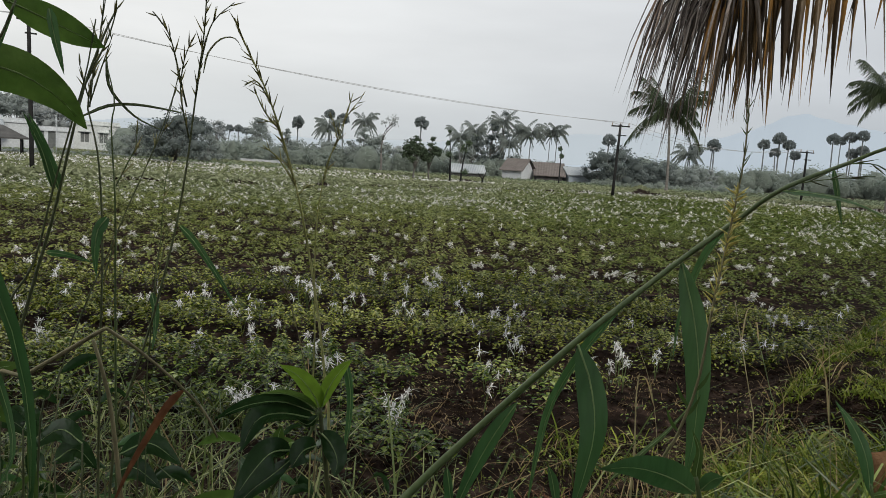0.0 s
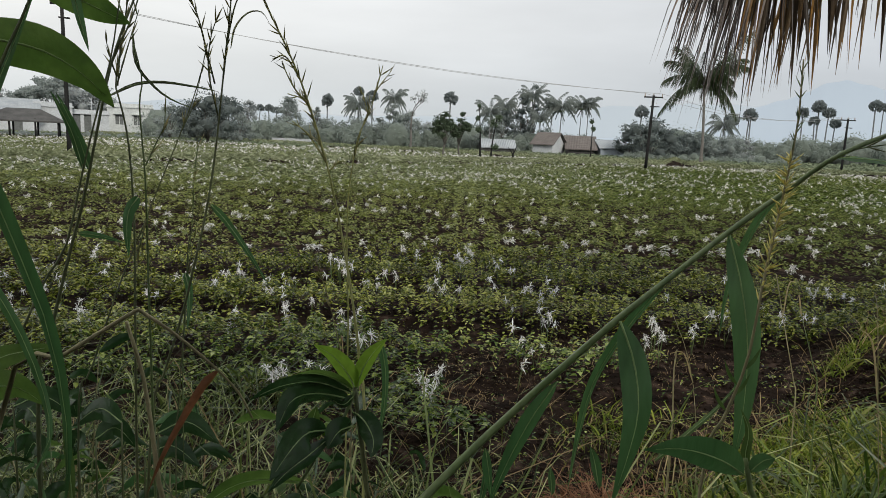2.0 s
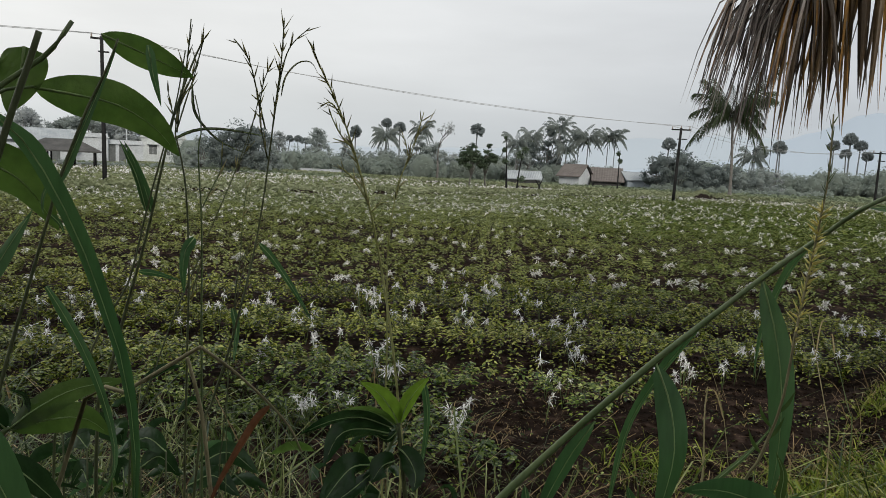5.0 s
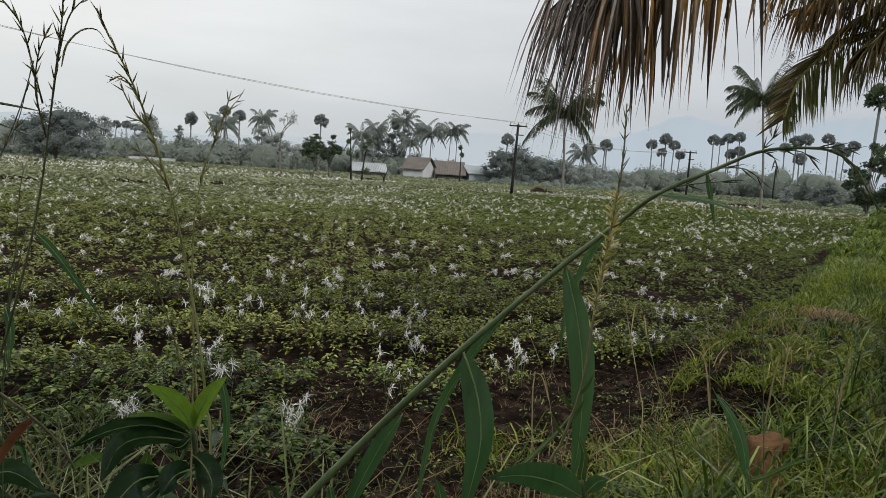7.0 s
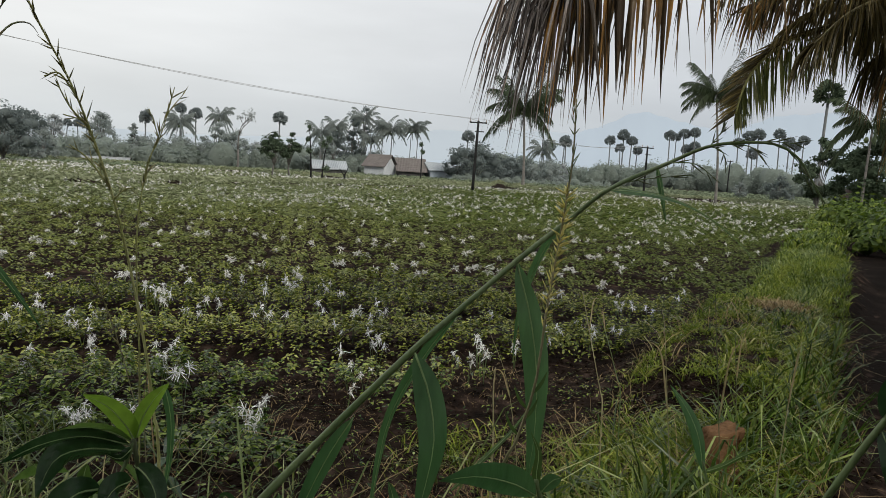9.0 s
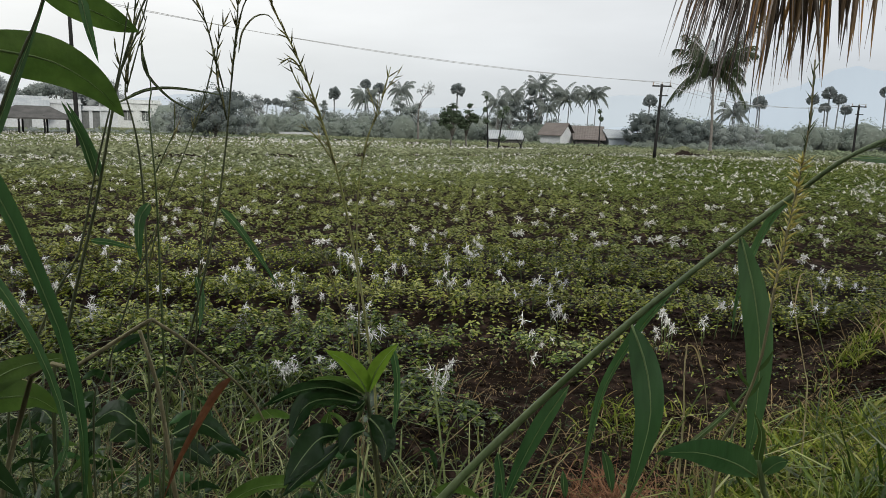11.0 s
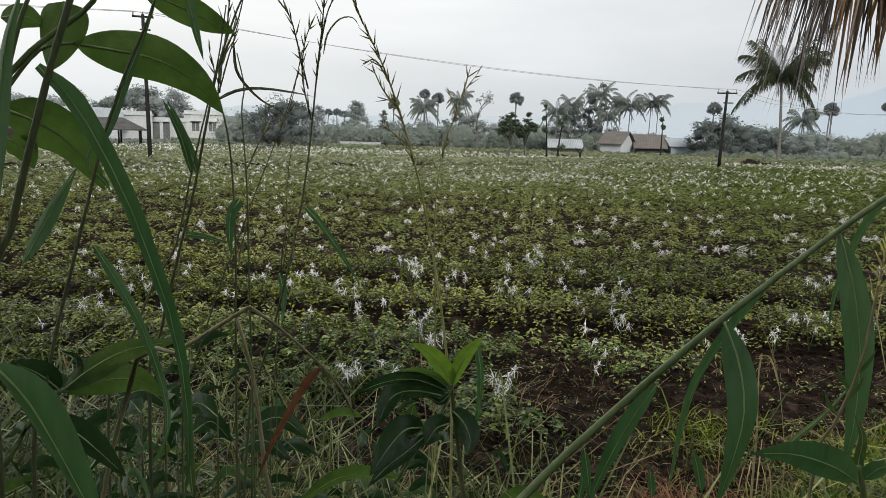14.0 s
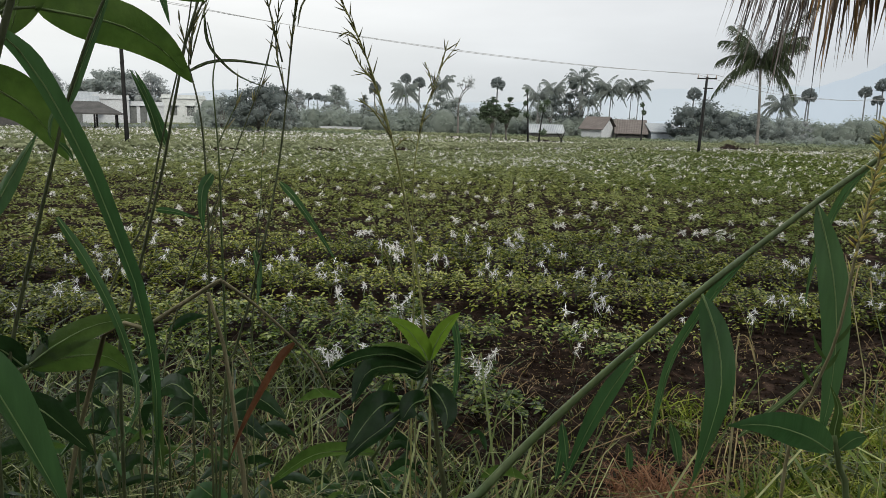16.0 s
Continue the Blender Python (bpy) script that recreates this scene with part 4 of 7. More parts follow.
def broad_tree(at, height, width, label, seed, mat="tree_far", leaves=1600, leaf=0.28, lobes=9, bole=0.3, kind_name="tree", gaps=0.0, form="dome"):
    """Trunk, limbs that reach into the lobes of the crown, and small leaf clumps round them."""
    rng = random.Random(seed)
    nr = np.random.default_rng(seed)
    x, y = at
    tree = thing(kind_name, (x, y, 0), label, "tree", "trees round the field")
    r = max(0.06, height * 0.018)
    fork = Vector((x + rng.uniform(-0.2, 0.2), y, height * bole))
    part("trunk", tube([(x, y, -0.05), (x + rng.uniform(-0.15, 0.15), y, height * bole * 0.5), fork], r * 1.3, r * 0.85, 6, 7), "bark", tree)
    cs, limbs = [], []
    for i in range(lobes * 2):
        a, q = i * 2.399, math.sqrt((i + 0.5) / (lobes * 2))
        lx, ly = math.cos(a) * q * width * 0.36, math.sin(a) * q * width * 0.36
        lz = height * (bole + (1 - bole) * (0.78 - 0.5 * q * q + rng.uniform(-0.12, 0.12)))
        lr = min(width * rng.uniform(0.11, 0.24), 1.7)
        if bole < 0.15 and form == "dome" and i % 3 == 1:
            lz = height * rng.uniform(0.14, 0.34)
        if form == "cone":
            up = (i + 0.5) / (lobes * 2)
            slim = 1.0 - 0.72 * up
            lx, ly, lr = math.cos(a) * width * 0.3 * slim, math.sin(a) * width * 0.3 * slim, width * 0.24 * (0.45 + 0.55 * slim) * rng.uniform(0.8, 1.2)
            lz = height * (bole + (1 - bole) * up)
        lz = min(lz, height - lr * 0.85) if i or form == "cone" else height - lr * 0.85
        cs.append((x + lx, y + ly, lz, lr))
        if lz > 0.4 * height:
            limbs.append(tube([fork - Vector((0, 0, height * bole * 0.2)), fork.lerp(Vector((x + lx, y + ly, lz)), 0.5) + Vector((0, 0, 0.1 * height)), (x + lx, y + ly, lz + lr * 0.5)],
                              r * 0.5, r * 0.12, 5, 5))
    part("branchwork", merge(limbs), "bark", tree)
    # each lobe carries sprays of leaves round its rim, so that the outline is broken but nothing floats
    sprays = 9
    per = max(4, leaves // (lobes * 2 * sprays))
    all_v = []
    for cx, cy, cz, lr in cs:
        for _ in range(sprays):
            o = nr.normal(size=3)
            o /= np.linalg.norm(o)
            hub = np.array([cx, cy, cz]) + o * lr * nr.uniform(0.35, 0.85) * [1, 1, 0.8]
            d = nr.normal(size=(per, 3))
            d /= np.linalg.norm(d, axis=1)[:, None]
            c = hub + d * (lr * nr.uniform(0.3, 0.5) * nr.uniform(0, 1, per) ** 0.5)[:, None] * [1.15, 1.15, 0.75]
            nm = nr.normal(0, 0.5, (per, 3)) + [0, 0, 0.6] + 0.4 * o
            nm /= np.linalg.norm(nm, axis=1)[:, None]
            u = np.cross(nm, nr.normal(size=(per, 3)))
            u /= np.linalg.norm(u, axis=1)[:, None] + 1e-6
            w = np.cross(nm, u)
            s = leaf * nr.uniform(0.5, 1.2, per)[:, None]
            all_v.append(np.stack([c - u * s, c - w * s * 0.55, c + u * s, c + w * s * 0.55], 1).reshape(-1, 3))
    v = np.concatenate(all_v)
    if gaps:
        q = v.reshape(-1, 4, 3)
        m = q.mean(1)
        solid = wobble(m[:, 0], m[:, 2], 1.1, seed) + wobble(m[:, 1], m[:, 2], 0.9, seed + 1) < gaps
        v = q[solid].reshape(-1, 3)
    n = len(v) // 4
    faces = (np.arange(n)[:, None] * 4 + np.arange(4)).tolist()
    crown = part("crown", (v.tolist(), faces), mat, tree, smooth=False)
    inner = merge([lump(cx, cy, cz, lr * 0.36, lr * 0.36, lr * 0.3, cx + 3 * cz) for cx, cy, cz, lr in cs])
    part("inner_foliage", (inner[0], inner[1]), mat, crown)
    return tree


def bare_tree(at, height, width, label, seed):
    """A nearly leafless tree: a trunk that forks again and again into fine twigs."""
    rng = random.Random(seed)
    x, y = at
    tree = thing("bare_tree", (x, y, 0), label, "tree", "trees round the field")
    wood, tips = [], []

    def grow(p, d, ln, r, depth):
        q = p + d * ln
        wood.append(tube([p, p.lerp(q, 0.5) + Vector((rng.uniform(-1, 1), rng.uniform(-1, 1), 0)) * ln * 0.08, q], r, r * 0.65, 3, 5))
        if depth == 0:
            tips.append(q)
            return
        for _ in range(rng.choice((2, 3, 3))):
            nd = (d + Vector((rng.uniform(-1, 1) * width / height * 1.5, rng.uniform(-1, 1), rng.uniform(-0.2, 0.5))) * 0.75).normalized()
            grow(q, nd, ln * rng.uniform(0.6, 0.8), r * 0.6, depth - 1)

    grow(Vector((x, y, height * 0.33)), Vector((0.05, 0, 1)), height * 0.22, height * 0.014, 4)
    part("trunk", tube([(x, y, -0.05), (x + 0.05, y, height * 0.2), (x, y, height * 0.34)], height * 0.022, height * 0.014, 5, 7), "bark", tree)
    part("branchwork", merge(wood), "bark", tree)
    vs, fs = [], []
    for q in tips:
        for _ in range(2):
            u = Vector((rng.uniform(-1, 1), rng.uniform(-1, 1), rng.uniform(-1, 1))).normalized() * 0.16
            w = u.orthogonal().normalized() * 0.07
            c = q + Vector((rng.uniform(-1, 1), rng.uniform(-1, 1), rng.uniform(-1, 1))) * 0.25
            k = len(vs)
            vs += [c - u, c + w, c + u, c - w]
            fs.append((k, k + 1, k + 2, k + 3))
    part("foliage", (vs, fs), "tree_pale", tree)
    return tree


# place, height, width, kind of leaf, leaf clumps, bole
WEST_TREES = [
    (-62.0, 104.0, 8.3, 15.6, "tree_far", 11000, 0.10),
    (-80.6, 113.2, 7.4, 13.0, "tree_pale", 5000, 0.12),
    (-92.7, 117.6, 7.6, 15.3, "tree_pale", 5000, 0.12),
    (-54.9, 101.1, 7.9, 10.5, "tree_pale", 4200, 0.10),
    (-70.2, 99.5, 7.8, 11.5, "tree_pale", 4200, 0.10),
    (-24.8, 65.5, 5.3, 6.7, "tree_mid", 4200, 0.06),
    (-25.2, 76.0, 3.4, 3.8, "tree_far", 1500, 0.05),
    (-31.6, 73.5, 4.0, 4.5, "tree_far", 1600, 0.10),
    (-25.2, 96.8, 6.2, 4.6, "tree_far", 3000, 0.08),
    (-19.6, 88.6, 4.7, 2.1, "tree_far", 1500, 0.2),
    (-33.8, 110.0, 3.3, 6.4, "tree_pale", 1200, 0.10),
    (-19.1, 90.0, 3.7, 6.6, "tree_far", 2200, 0.08),
    (-15.3, 90.8, 4.0, 6.6, "tree_far", 2400, 0.08),
    (-10.8, 91.4, 5.7, 5.9, "tree_far", 2800, 0.10),
    (-8.3, 89.6, 4.8, 4.3, "tree_far", 1800, 0.15),
]
MIDDLE_TREES = [
    (-6.5, 94.8, 3.6, 4.5, "tree_pale", 1400, 0.10),
    (-2.7, 62.0, 3.8, 2.9, "tree_dark", 2400, 0.30),
    (-1.3, 63.0, 3.9, 2.5, "tree_dark", 1900, 0.30),
    (1.8, 92.0, 4.8, 5.9, "tree_far", 2200, 0.10),
    (6.0, 99.8, 8.4, 6.4, "tree_mid", 3400, 0.10),
    (7.6, 97.8, 9.4, 4.6, "tree_mid", 2600, 0.10),
    (3.4, 95.9, 6.2, 6.4, "tree_mid", 2600, 0.08),
    (15.4, 108.9, 3.0, 10.5, "tree_far", 2200, 0.05),
    (9.9, 103.5, 3.6, 5.0, "tree_far", 1300, 0.10),
    (20.1, 83.6, 5.2, 7.9, "tree_mid", 4200, 0.06),
    (18.1, 86.1, 3.5, 4.2, "tree_mid", 1600, 0.06),
    (25.0, 86.5, 3.8, 5.7, "tree_mid", 2200, 0.06),
]
EAST_TREES = [
    (30.7, 88.8, 3.5, 6.7, "tree_far", 2200, 0.06),
    (-28.0, 79.2, 5.4, 7.3, "tree_mid", 2400, 0.10),
    (-27.8, 106.5, 6.3, 6.1, "tree_far", 1600, 0.20),
    (-33.6, 104.8, 6.1, 4.4, "tree_pale", 1400, 0.20),
    (47.3, 64.7, 2.8, 3.3, "tree_mid", 1300, 0.08),
    (45.3, 68.4, 1.9, 2.0, "tree_far", 700, 0.08),
    (36.5, 98.5, 3.3, 3.3, "tree_pale", 900, 0.10),
    (27.7, 91.0, 3.9, 6.8, "tree_mid", 1800, 0.08),
    (37.5, 46.9, 5.6, 4.3, "tree_dark", 6000, 0.05),
    (24.4, 26.6, 4.9, 4.9, "tree_dark", 9500, 0.05),
]
WORDS = {"tree_far": "grey-green broad-leaved tree in haze at the field's far edge",
         "tree_mid": "dark grey-green broad-leaved tree at the field's far edge",
         "tree_pale": "pale misty tree far behind the field",
         "tree_dark": "dark green small tree with bare lower trunk at the field edge"}
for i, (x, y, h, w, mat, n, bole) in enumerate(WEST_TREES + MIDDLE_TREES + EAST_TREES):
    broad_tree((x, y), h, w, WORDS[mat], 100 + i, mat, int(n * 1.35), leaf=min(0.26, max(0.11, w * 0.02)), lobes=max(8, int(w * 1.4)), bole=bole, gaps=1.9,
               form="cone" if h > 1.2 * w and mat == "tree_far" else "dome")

for i, (x, y, h, w) in enumerate([(-6.6, 73.7, 6.4, 4.2)]):
    bare_tree((x, y), h, w, "tall thinly leaved tree with bare grey branches", 41 + i)


def slim_tree(at, height, lean, tufts, label, seed):
    """A thin lopped trunk with a few leafy tufts left on it."""
    rng = random.Random(seed)
    x, y = at
    tree = thing("slim_tree", (x, y, 0), label, "tree", "trees round the field")
    way = [(x, y, -0.05), (x + lean * 0.3, y, height * 0.45), (x + lean, y, height)]
    part("trunk", tube(way, 0.085, 0.03, 10, 7), "pole", tree)
    c = spline(way, 20)
    for k, size in tufts:
        q = c[int(k * 20)]
        twig = q + Vector((rng.uniform(-0.25, 0.25), 0, 0.15))
        vs, fs = [], []
        for _ in range(110):
            d = Vector((rng.gauss(0, 1), rng.gauss(0, 1), rng.gauss(0, 1)))
            m = twig + d.normalized() * size * rng.uniform(0, 1) ** 0.5
            u = Vector((rng.gauss(0, 1), rng.gauss(0, 1), rng.gauss(0, 1))).normalized() * rng.uniform(0.05, 0.11)
            w = u.orthogonal() * 0.5
            k0 = len(vs)
            vs += [m - u, m - w, m + u, m + w]
            fs.append((k0, k0 + 1, k0 + 2, k0 + 3))
        tuft = tagged(part("leaf_tuft", (vs, fs), "tree_dark", tree, smooth=False), kind="stuff")
        part("twig", tube([q, q.lerp(twig, 0.6), twig], 0.025, 0.012, 3, 5), "pole", tuft)
    return tree


slim_tree((0.5, 59.9), 4.35, -0.25, ((0.55, 0.28), (0.75, 0.2), (0.95, 0.14)), "thin lopped tree with sparse leaf tufts before the houses", 51)
slim_tree((1.3, 56.6), 3.3, 0.35, ((0.33, 0.32), (0.85, 0.42), (0.98, 0.3)), "thin leaning tree with a leafy tuft halfway up", 52)
slim_tree((10.7, 66.5), 3.85, 0.0, ((0.75, 0.25), (0.9, 0.22)), "thin lopped tree with sparse leaf tufts before the houses", 53)
stump = thing("forked_stump", (3.2, 59.5, 0), "short bare forked stump standing in the crop", "stump")
part("trunk", tube([(3.2, 59.5, -0.05), (3.22, 59.5, 0.3), (3.2, 59.5, 0.5)], 0.09, 0.07, 4, 7), "pole", stump)
part("fork", tube([(3.2, 59.5, 0.45), (2.95, 59.5, 0.8), (2.8, 59.5, 1.0)], 0.06, 0.03, 4, 6), "pole", stump)
part("fork", tube([(3.2, 59.5, 0.45), (3.4, 59.5, 0.85), (3.5, 59.5, 1.2)], 0.06, 0.03, 4, 6), "pole", stump)

WEST_PALMYRAS = [
    (-18.9, 116.5, 9.1, 2.11),
    (-16.0, 110.9, 8.3, 2.23),
    (-55.1, 181.9, 7.8, 2.64),
    (-52.8, 182.5, 7.9, 2.64),
    (-60.6, 190.6, 7.2, 2.39),
    (-65.7, 199.5, 7.1, 2.50),
    (-52.2, 187.9, 7.5, 2.52),
    (-60.9, 195.8, 8.0, 2.65),
    (-25.4, 122.4, 8.0, 2.24),
    (-4.4, 119.9, 9.1, 2.74),
    (28.5, 126.8, 8.5, 2.84),
    (49.0, 131.1, 8.8, 2.78),
    (44.6, 127.4, 7.8, 2.95),
    (-25.3, 122.5, 7.5, 2.24),
]
EAST_PALMYRAS = [
    (48.6, 131.4, 9.0, 2.50),
    (60.7, 137.2, 9.9, 2.68),
    (63.1, 136.2, 11.2, 2.98),
    (64.4, 135.5, 9.9, 2.68),
    (67.7, 139.5, 8.2, 2.46),
    (62.7, 136.3, 8.3, 2.39),
    (71.1, 132.2, 11.4, 2.68),
    (74.5, 136.0, 11.1, 2.16),
    (73.5, 130.9, 11.8, 2.68),
    (75.1, 129.9, 12.1, 2.68),
    (76.2, 135.1, 8.9, 2.46),
    (77.9, 134.1, 9.7, 2.77),
    (87.4, 134.1, 14.3, 1.91),
    (82.1, 125.7, 10.5, 2.68),
    (80.8, 120.5, 11.6, 2.88),
    (82.2, 119.6, 11.9, 2.88),
    (84.3, 124.2, 8.7, 2.98),
    (88.0, 121.6, 12.4, 2.68),
    (89.3, 120.6, 10.8, 2.68),
    (90.0, 120.1, 10.0, 2.39),
    (91.2, 119.2, 11.2, 2.39),
    (46.8, 58.7, 11.7, 2.98),
]
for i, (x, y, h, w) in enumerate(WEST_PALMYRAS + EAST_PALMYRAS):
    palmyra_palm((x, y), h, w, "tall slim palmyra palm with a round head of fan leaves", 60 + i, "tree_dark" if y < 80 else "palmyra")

for i, (x, y, h, w, lx) in enumerate([
    (18.79, 60.17, 7.05, 7.12, -0.35),
    (29.87, 47.91, 7.97, 5.3, -0.77),
    (1.61, 84.00, 4.6, 3.9, 0.10),
    (7.26, 95.74, 7.2, 4.1, 0.10),
    (3.77, 95.94, 5.9, 4.0, 0.10),
    (10.00, 96.50, 6.2, 3.7, 0.10),
    (11.11, 95.37, 6.0, 4.5, 0.10),
    (13.91, 97.02, 6.4, 3.6, 0.10),
    (14.83, 96.89, 6.5, 3.5, 0.10),
    (8.20, 93.66, 4.5, 3.6, 0.10),
    (-10.84, 94.44, 6.17, 4.15, 0.10),
    (-15.41, 93.80, 5.09, 4.53, 0.10),
    (22.54, 25.56, 4.27, 3.51, 0.10),
    (32.01, 94.74, 4.48, 4.77, 0.10),
    (-14.94, 90.81, 5.08, 3.66, 0.10),
]):
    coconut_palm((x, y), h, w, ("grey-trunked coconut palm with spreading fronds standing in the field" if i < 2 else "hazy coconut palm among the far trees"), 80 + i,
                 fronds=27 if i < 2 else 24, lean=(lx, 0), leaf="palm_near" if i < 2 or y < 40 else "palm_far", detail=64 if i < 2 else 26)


# low scrub that closes the foot of the far trees
def scrub(name, seed, pts, height, depth, count, leaf, mat, label):
    """Leaf clumps heaped along a line on the ground."""
    rng = np.random.default_rng(seed)
    p = np.array([tuple(q) for q in spline([(*q, 0) for q in pts], 60)])
    vs, fs, base = [], [], 0
    lumps, per = 260, count // 260
    for i in range(lumps):
        u0 = (i + rng.uniform(0, 1)) * 60 / lumps
        k0 = min(int(u0), 59)
        m = p[k0] + (p[k0 + 1] - p[k0]) * (u0 - k0)
        hump = 0.72 + 0.2 * math.sin(u0 * 1.9 + seed) + 0.16 * math.sin(u0 * 4.7 + 2 * seed) + 0.1 * math.sin(u0 * 11.3)
        hz = height * max(0.25, min(1.2, hump)) * rng.uniform(0.3, 0.95)
        step = np.linalg.norm(p[k0 + 1] - p[k0]) * 60 / lumps
        wide = max(step * rng.uniform(1.0, 2.0), hz * rng.uniform(0.3, 0.75))
        mid = np.array([m[0] + rng.normal(0, depth * 0.15), m[1] + rng.normal(0, depth * 0.3), hz * 0.34])
        size = np.array([wide, max(wide * 0.7, depth * 0.22), hz * 0.6])
        lv, lf = lump(*mid, *(size * (0.5 if name == "hedge" else 0.7)), i + seed)
        vs.append(lv)
        fs.append(lf + base)
        base += len(lv)
        # leaf clumps stand out from the lump all over its upper side
        d = rng.normal(size=(per, 3))
        d[:, 2] = np.abs(d[:, 2]) - 0.25
        d /= np.linalg.norm(d, axis=1)[:, None]
        c = mid + d * size * rng.uniform(0.62, 1.06, per)[:, None] * (1 + 0.12 * wobble(d[:, 0] * 4 + i, d[:, 2] * 4, 1.0, seed))[:, None]
        c[:, 2] = np.maximum(c[:, 2], 0.03)
        nm = d + rng.normal(0, 0.45, (per, 3)) + [0, 0, 0.4]
        nm /= np.linalg.norm(nm, axis=1)[:, None]
        u = np.cross(nm, rng.normal(size=(per, 3)))
        u /= np.linalg.norm(u, axis=1)[:, None] + 1e-6
        w = np.cross(nm, u)
        s = leaf * rng.uniform(0.5, 1.2, per)[:, None]
        vs.append(np.stack([c - u * s, c - w * s * 0.5, c + u * s, c + w * s * 0.5], 1).reshape(-1, 3))
        k4 = np.arange(per)[:, None] * 4 + base
        fs.append(np.concatenate([k4 + [0, 1, 2], k4 + [0, 2, 3]]))
        base += per * 4
    return stuff(name, np.concatenate(vs), np.concatenate(fs), mat, label, "scrub", smooth=False)


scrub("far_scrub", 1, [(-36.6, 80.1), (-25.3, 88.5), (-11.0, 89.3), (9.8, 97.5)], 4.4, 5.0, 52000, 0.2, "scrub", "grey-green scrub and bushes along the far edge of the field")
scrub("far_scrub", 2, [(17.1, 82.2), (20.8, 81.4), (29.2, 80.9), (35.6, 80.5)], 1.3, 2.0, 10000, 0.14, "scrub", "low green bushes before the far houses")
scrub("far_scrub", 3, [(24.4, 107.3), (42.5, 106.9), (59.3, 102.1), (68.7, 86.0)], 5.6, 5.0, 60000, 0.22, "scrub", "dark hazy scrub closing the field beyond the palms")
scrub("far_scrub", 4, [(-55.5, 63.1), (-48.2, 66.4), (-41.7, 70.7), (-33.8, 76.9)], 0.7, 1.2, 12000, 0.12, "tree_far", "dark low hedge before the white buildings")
# out of view, added to keep sun off the path
scrub("hedge", 8, [(15.3, 13.1), (11.8, 8.9), (8.2, 4.6), (6.6, 1.5)], 2.4, 0.9, 18000, 0.11, "hedge", "unseen green leafy hedge added to shade the path")
scrub("hedge", 7, [(22.3, 25.8), (19.1, 20.6), (16.4, 16.3), (12.5, 10.3)], 2.0, 1.6, 36000, 0.12, "hedge", "green leafy hedge beside the dark path")


# ---- power line ----
def power_pole(at, height, arm, lean, turn, label):
    x, y = at
    top = Vector((x + lean, y, height))
    pole = thing("power_pole", (x, y, 0), label, "pole", "power poles")
    part("post", tube([(x, y, -0.1), top], 0.11, 0.08, 4, 10), "pole", pole)
    c, s = math.cos(turn), math.sin(turn)
    d = Vector((c, s, 0))
    part("crossarm", box(top.x, top.y, height - 0.12, arm, 0.09, 0.09, turn), "pole", pole, smooth=False)
    part("lower_bracket", box(top.x + 0.12 * c, top.y, height - 0.75, arm * 0.5, 0.07, 0.07, turn), "pole", pole, smooth=False)
    for q in (-0.45, 0.0, 0.45):
        b = top + d * arm * q + Vector((0, 0, -0.075))
        part("insulator", tube([b, b + Vector((0, 0, 0.1)), b + Vector((0, 0, 0.2))], 0.045, 0.03, 6, 8, lambda u: 1 + 0.35 * math.sin(u * 14)), "porcelain", pole)
    return [top + d * arm * q + Vector((0, 0, 0.12)) for q in (-0.45, 0.45)]


pole_left = power_pole((-19.97, 34.63), 7.32, 1.0, -0.11, 0.5, "dark weathered power pole with a crossarm standing in the crop")
pole_mid = power_pole((11.88, 50.03), 5.05, 1.25, 0.14, -0.1, "dark leaning power pole with a crossarm standing in the crop")
pole_right = power_pole((31.46, 62.62), 4.58, 1.5, 0.02, 0.3, "slim dark power pole far across the field")
power_pole((59.40, 92.68), 4.71, 1.2, 0.05, 0.3, "small distant power pole beyond the field")


def wire(a, b, sag, label, r=0.012):
    m1 = (a + b) / 2 + Vector((0, 0, -sag))
    pts = [a, a.lerp(m1, 0.5) + Vector((0, 0, -sag * 0.25)), m1, m1.lerp(b, 0.5) + Vector((0, 0, -sag * 0.25)), b]
    return tagged(part("power_wire", tube(pts, r, r, 24, 5), "wire"), label, "wire", "power wires")


for i in (0, 1):
    wire(pole_left[i], pole_mid[i], 0.5 + 0.15 * i, "thin grey power wire sagging between two poles", 0.014)
    wire(pole_mid[i], pole_right[i], 0.9, "thin grey power wire running on to the next pole", 0.014)
    wire(pole_left[i], Vector((-52, 4, 6.2 - 0.2 * i)), 0.5, "thin grey power wire leaving over the field", 0.014)


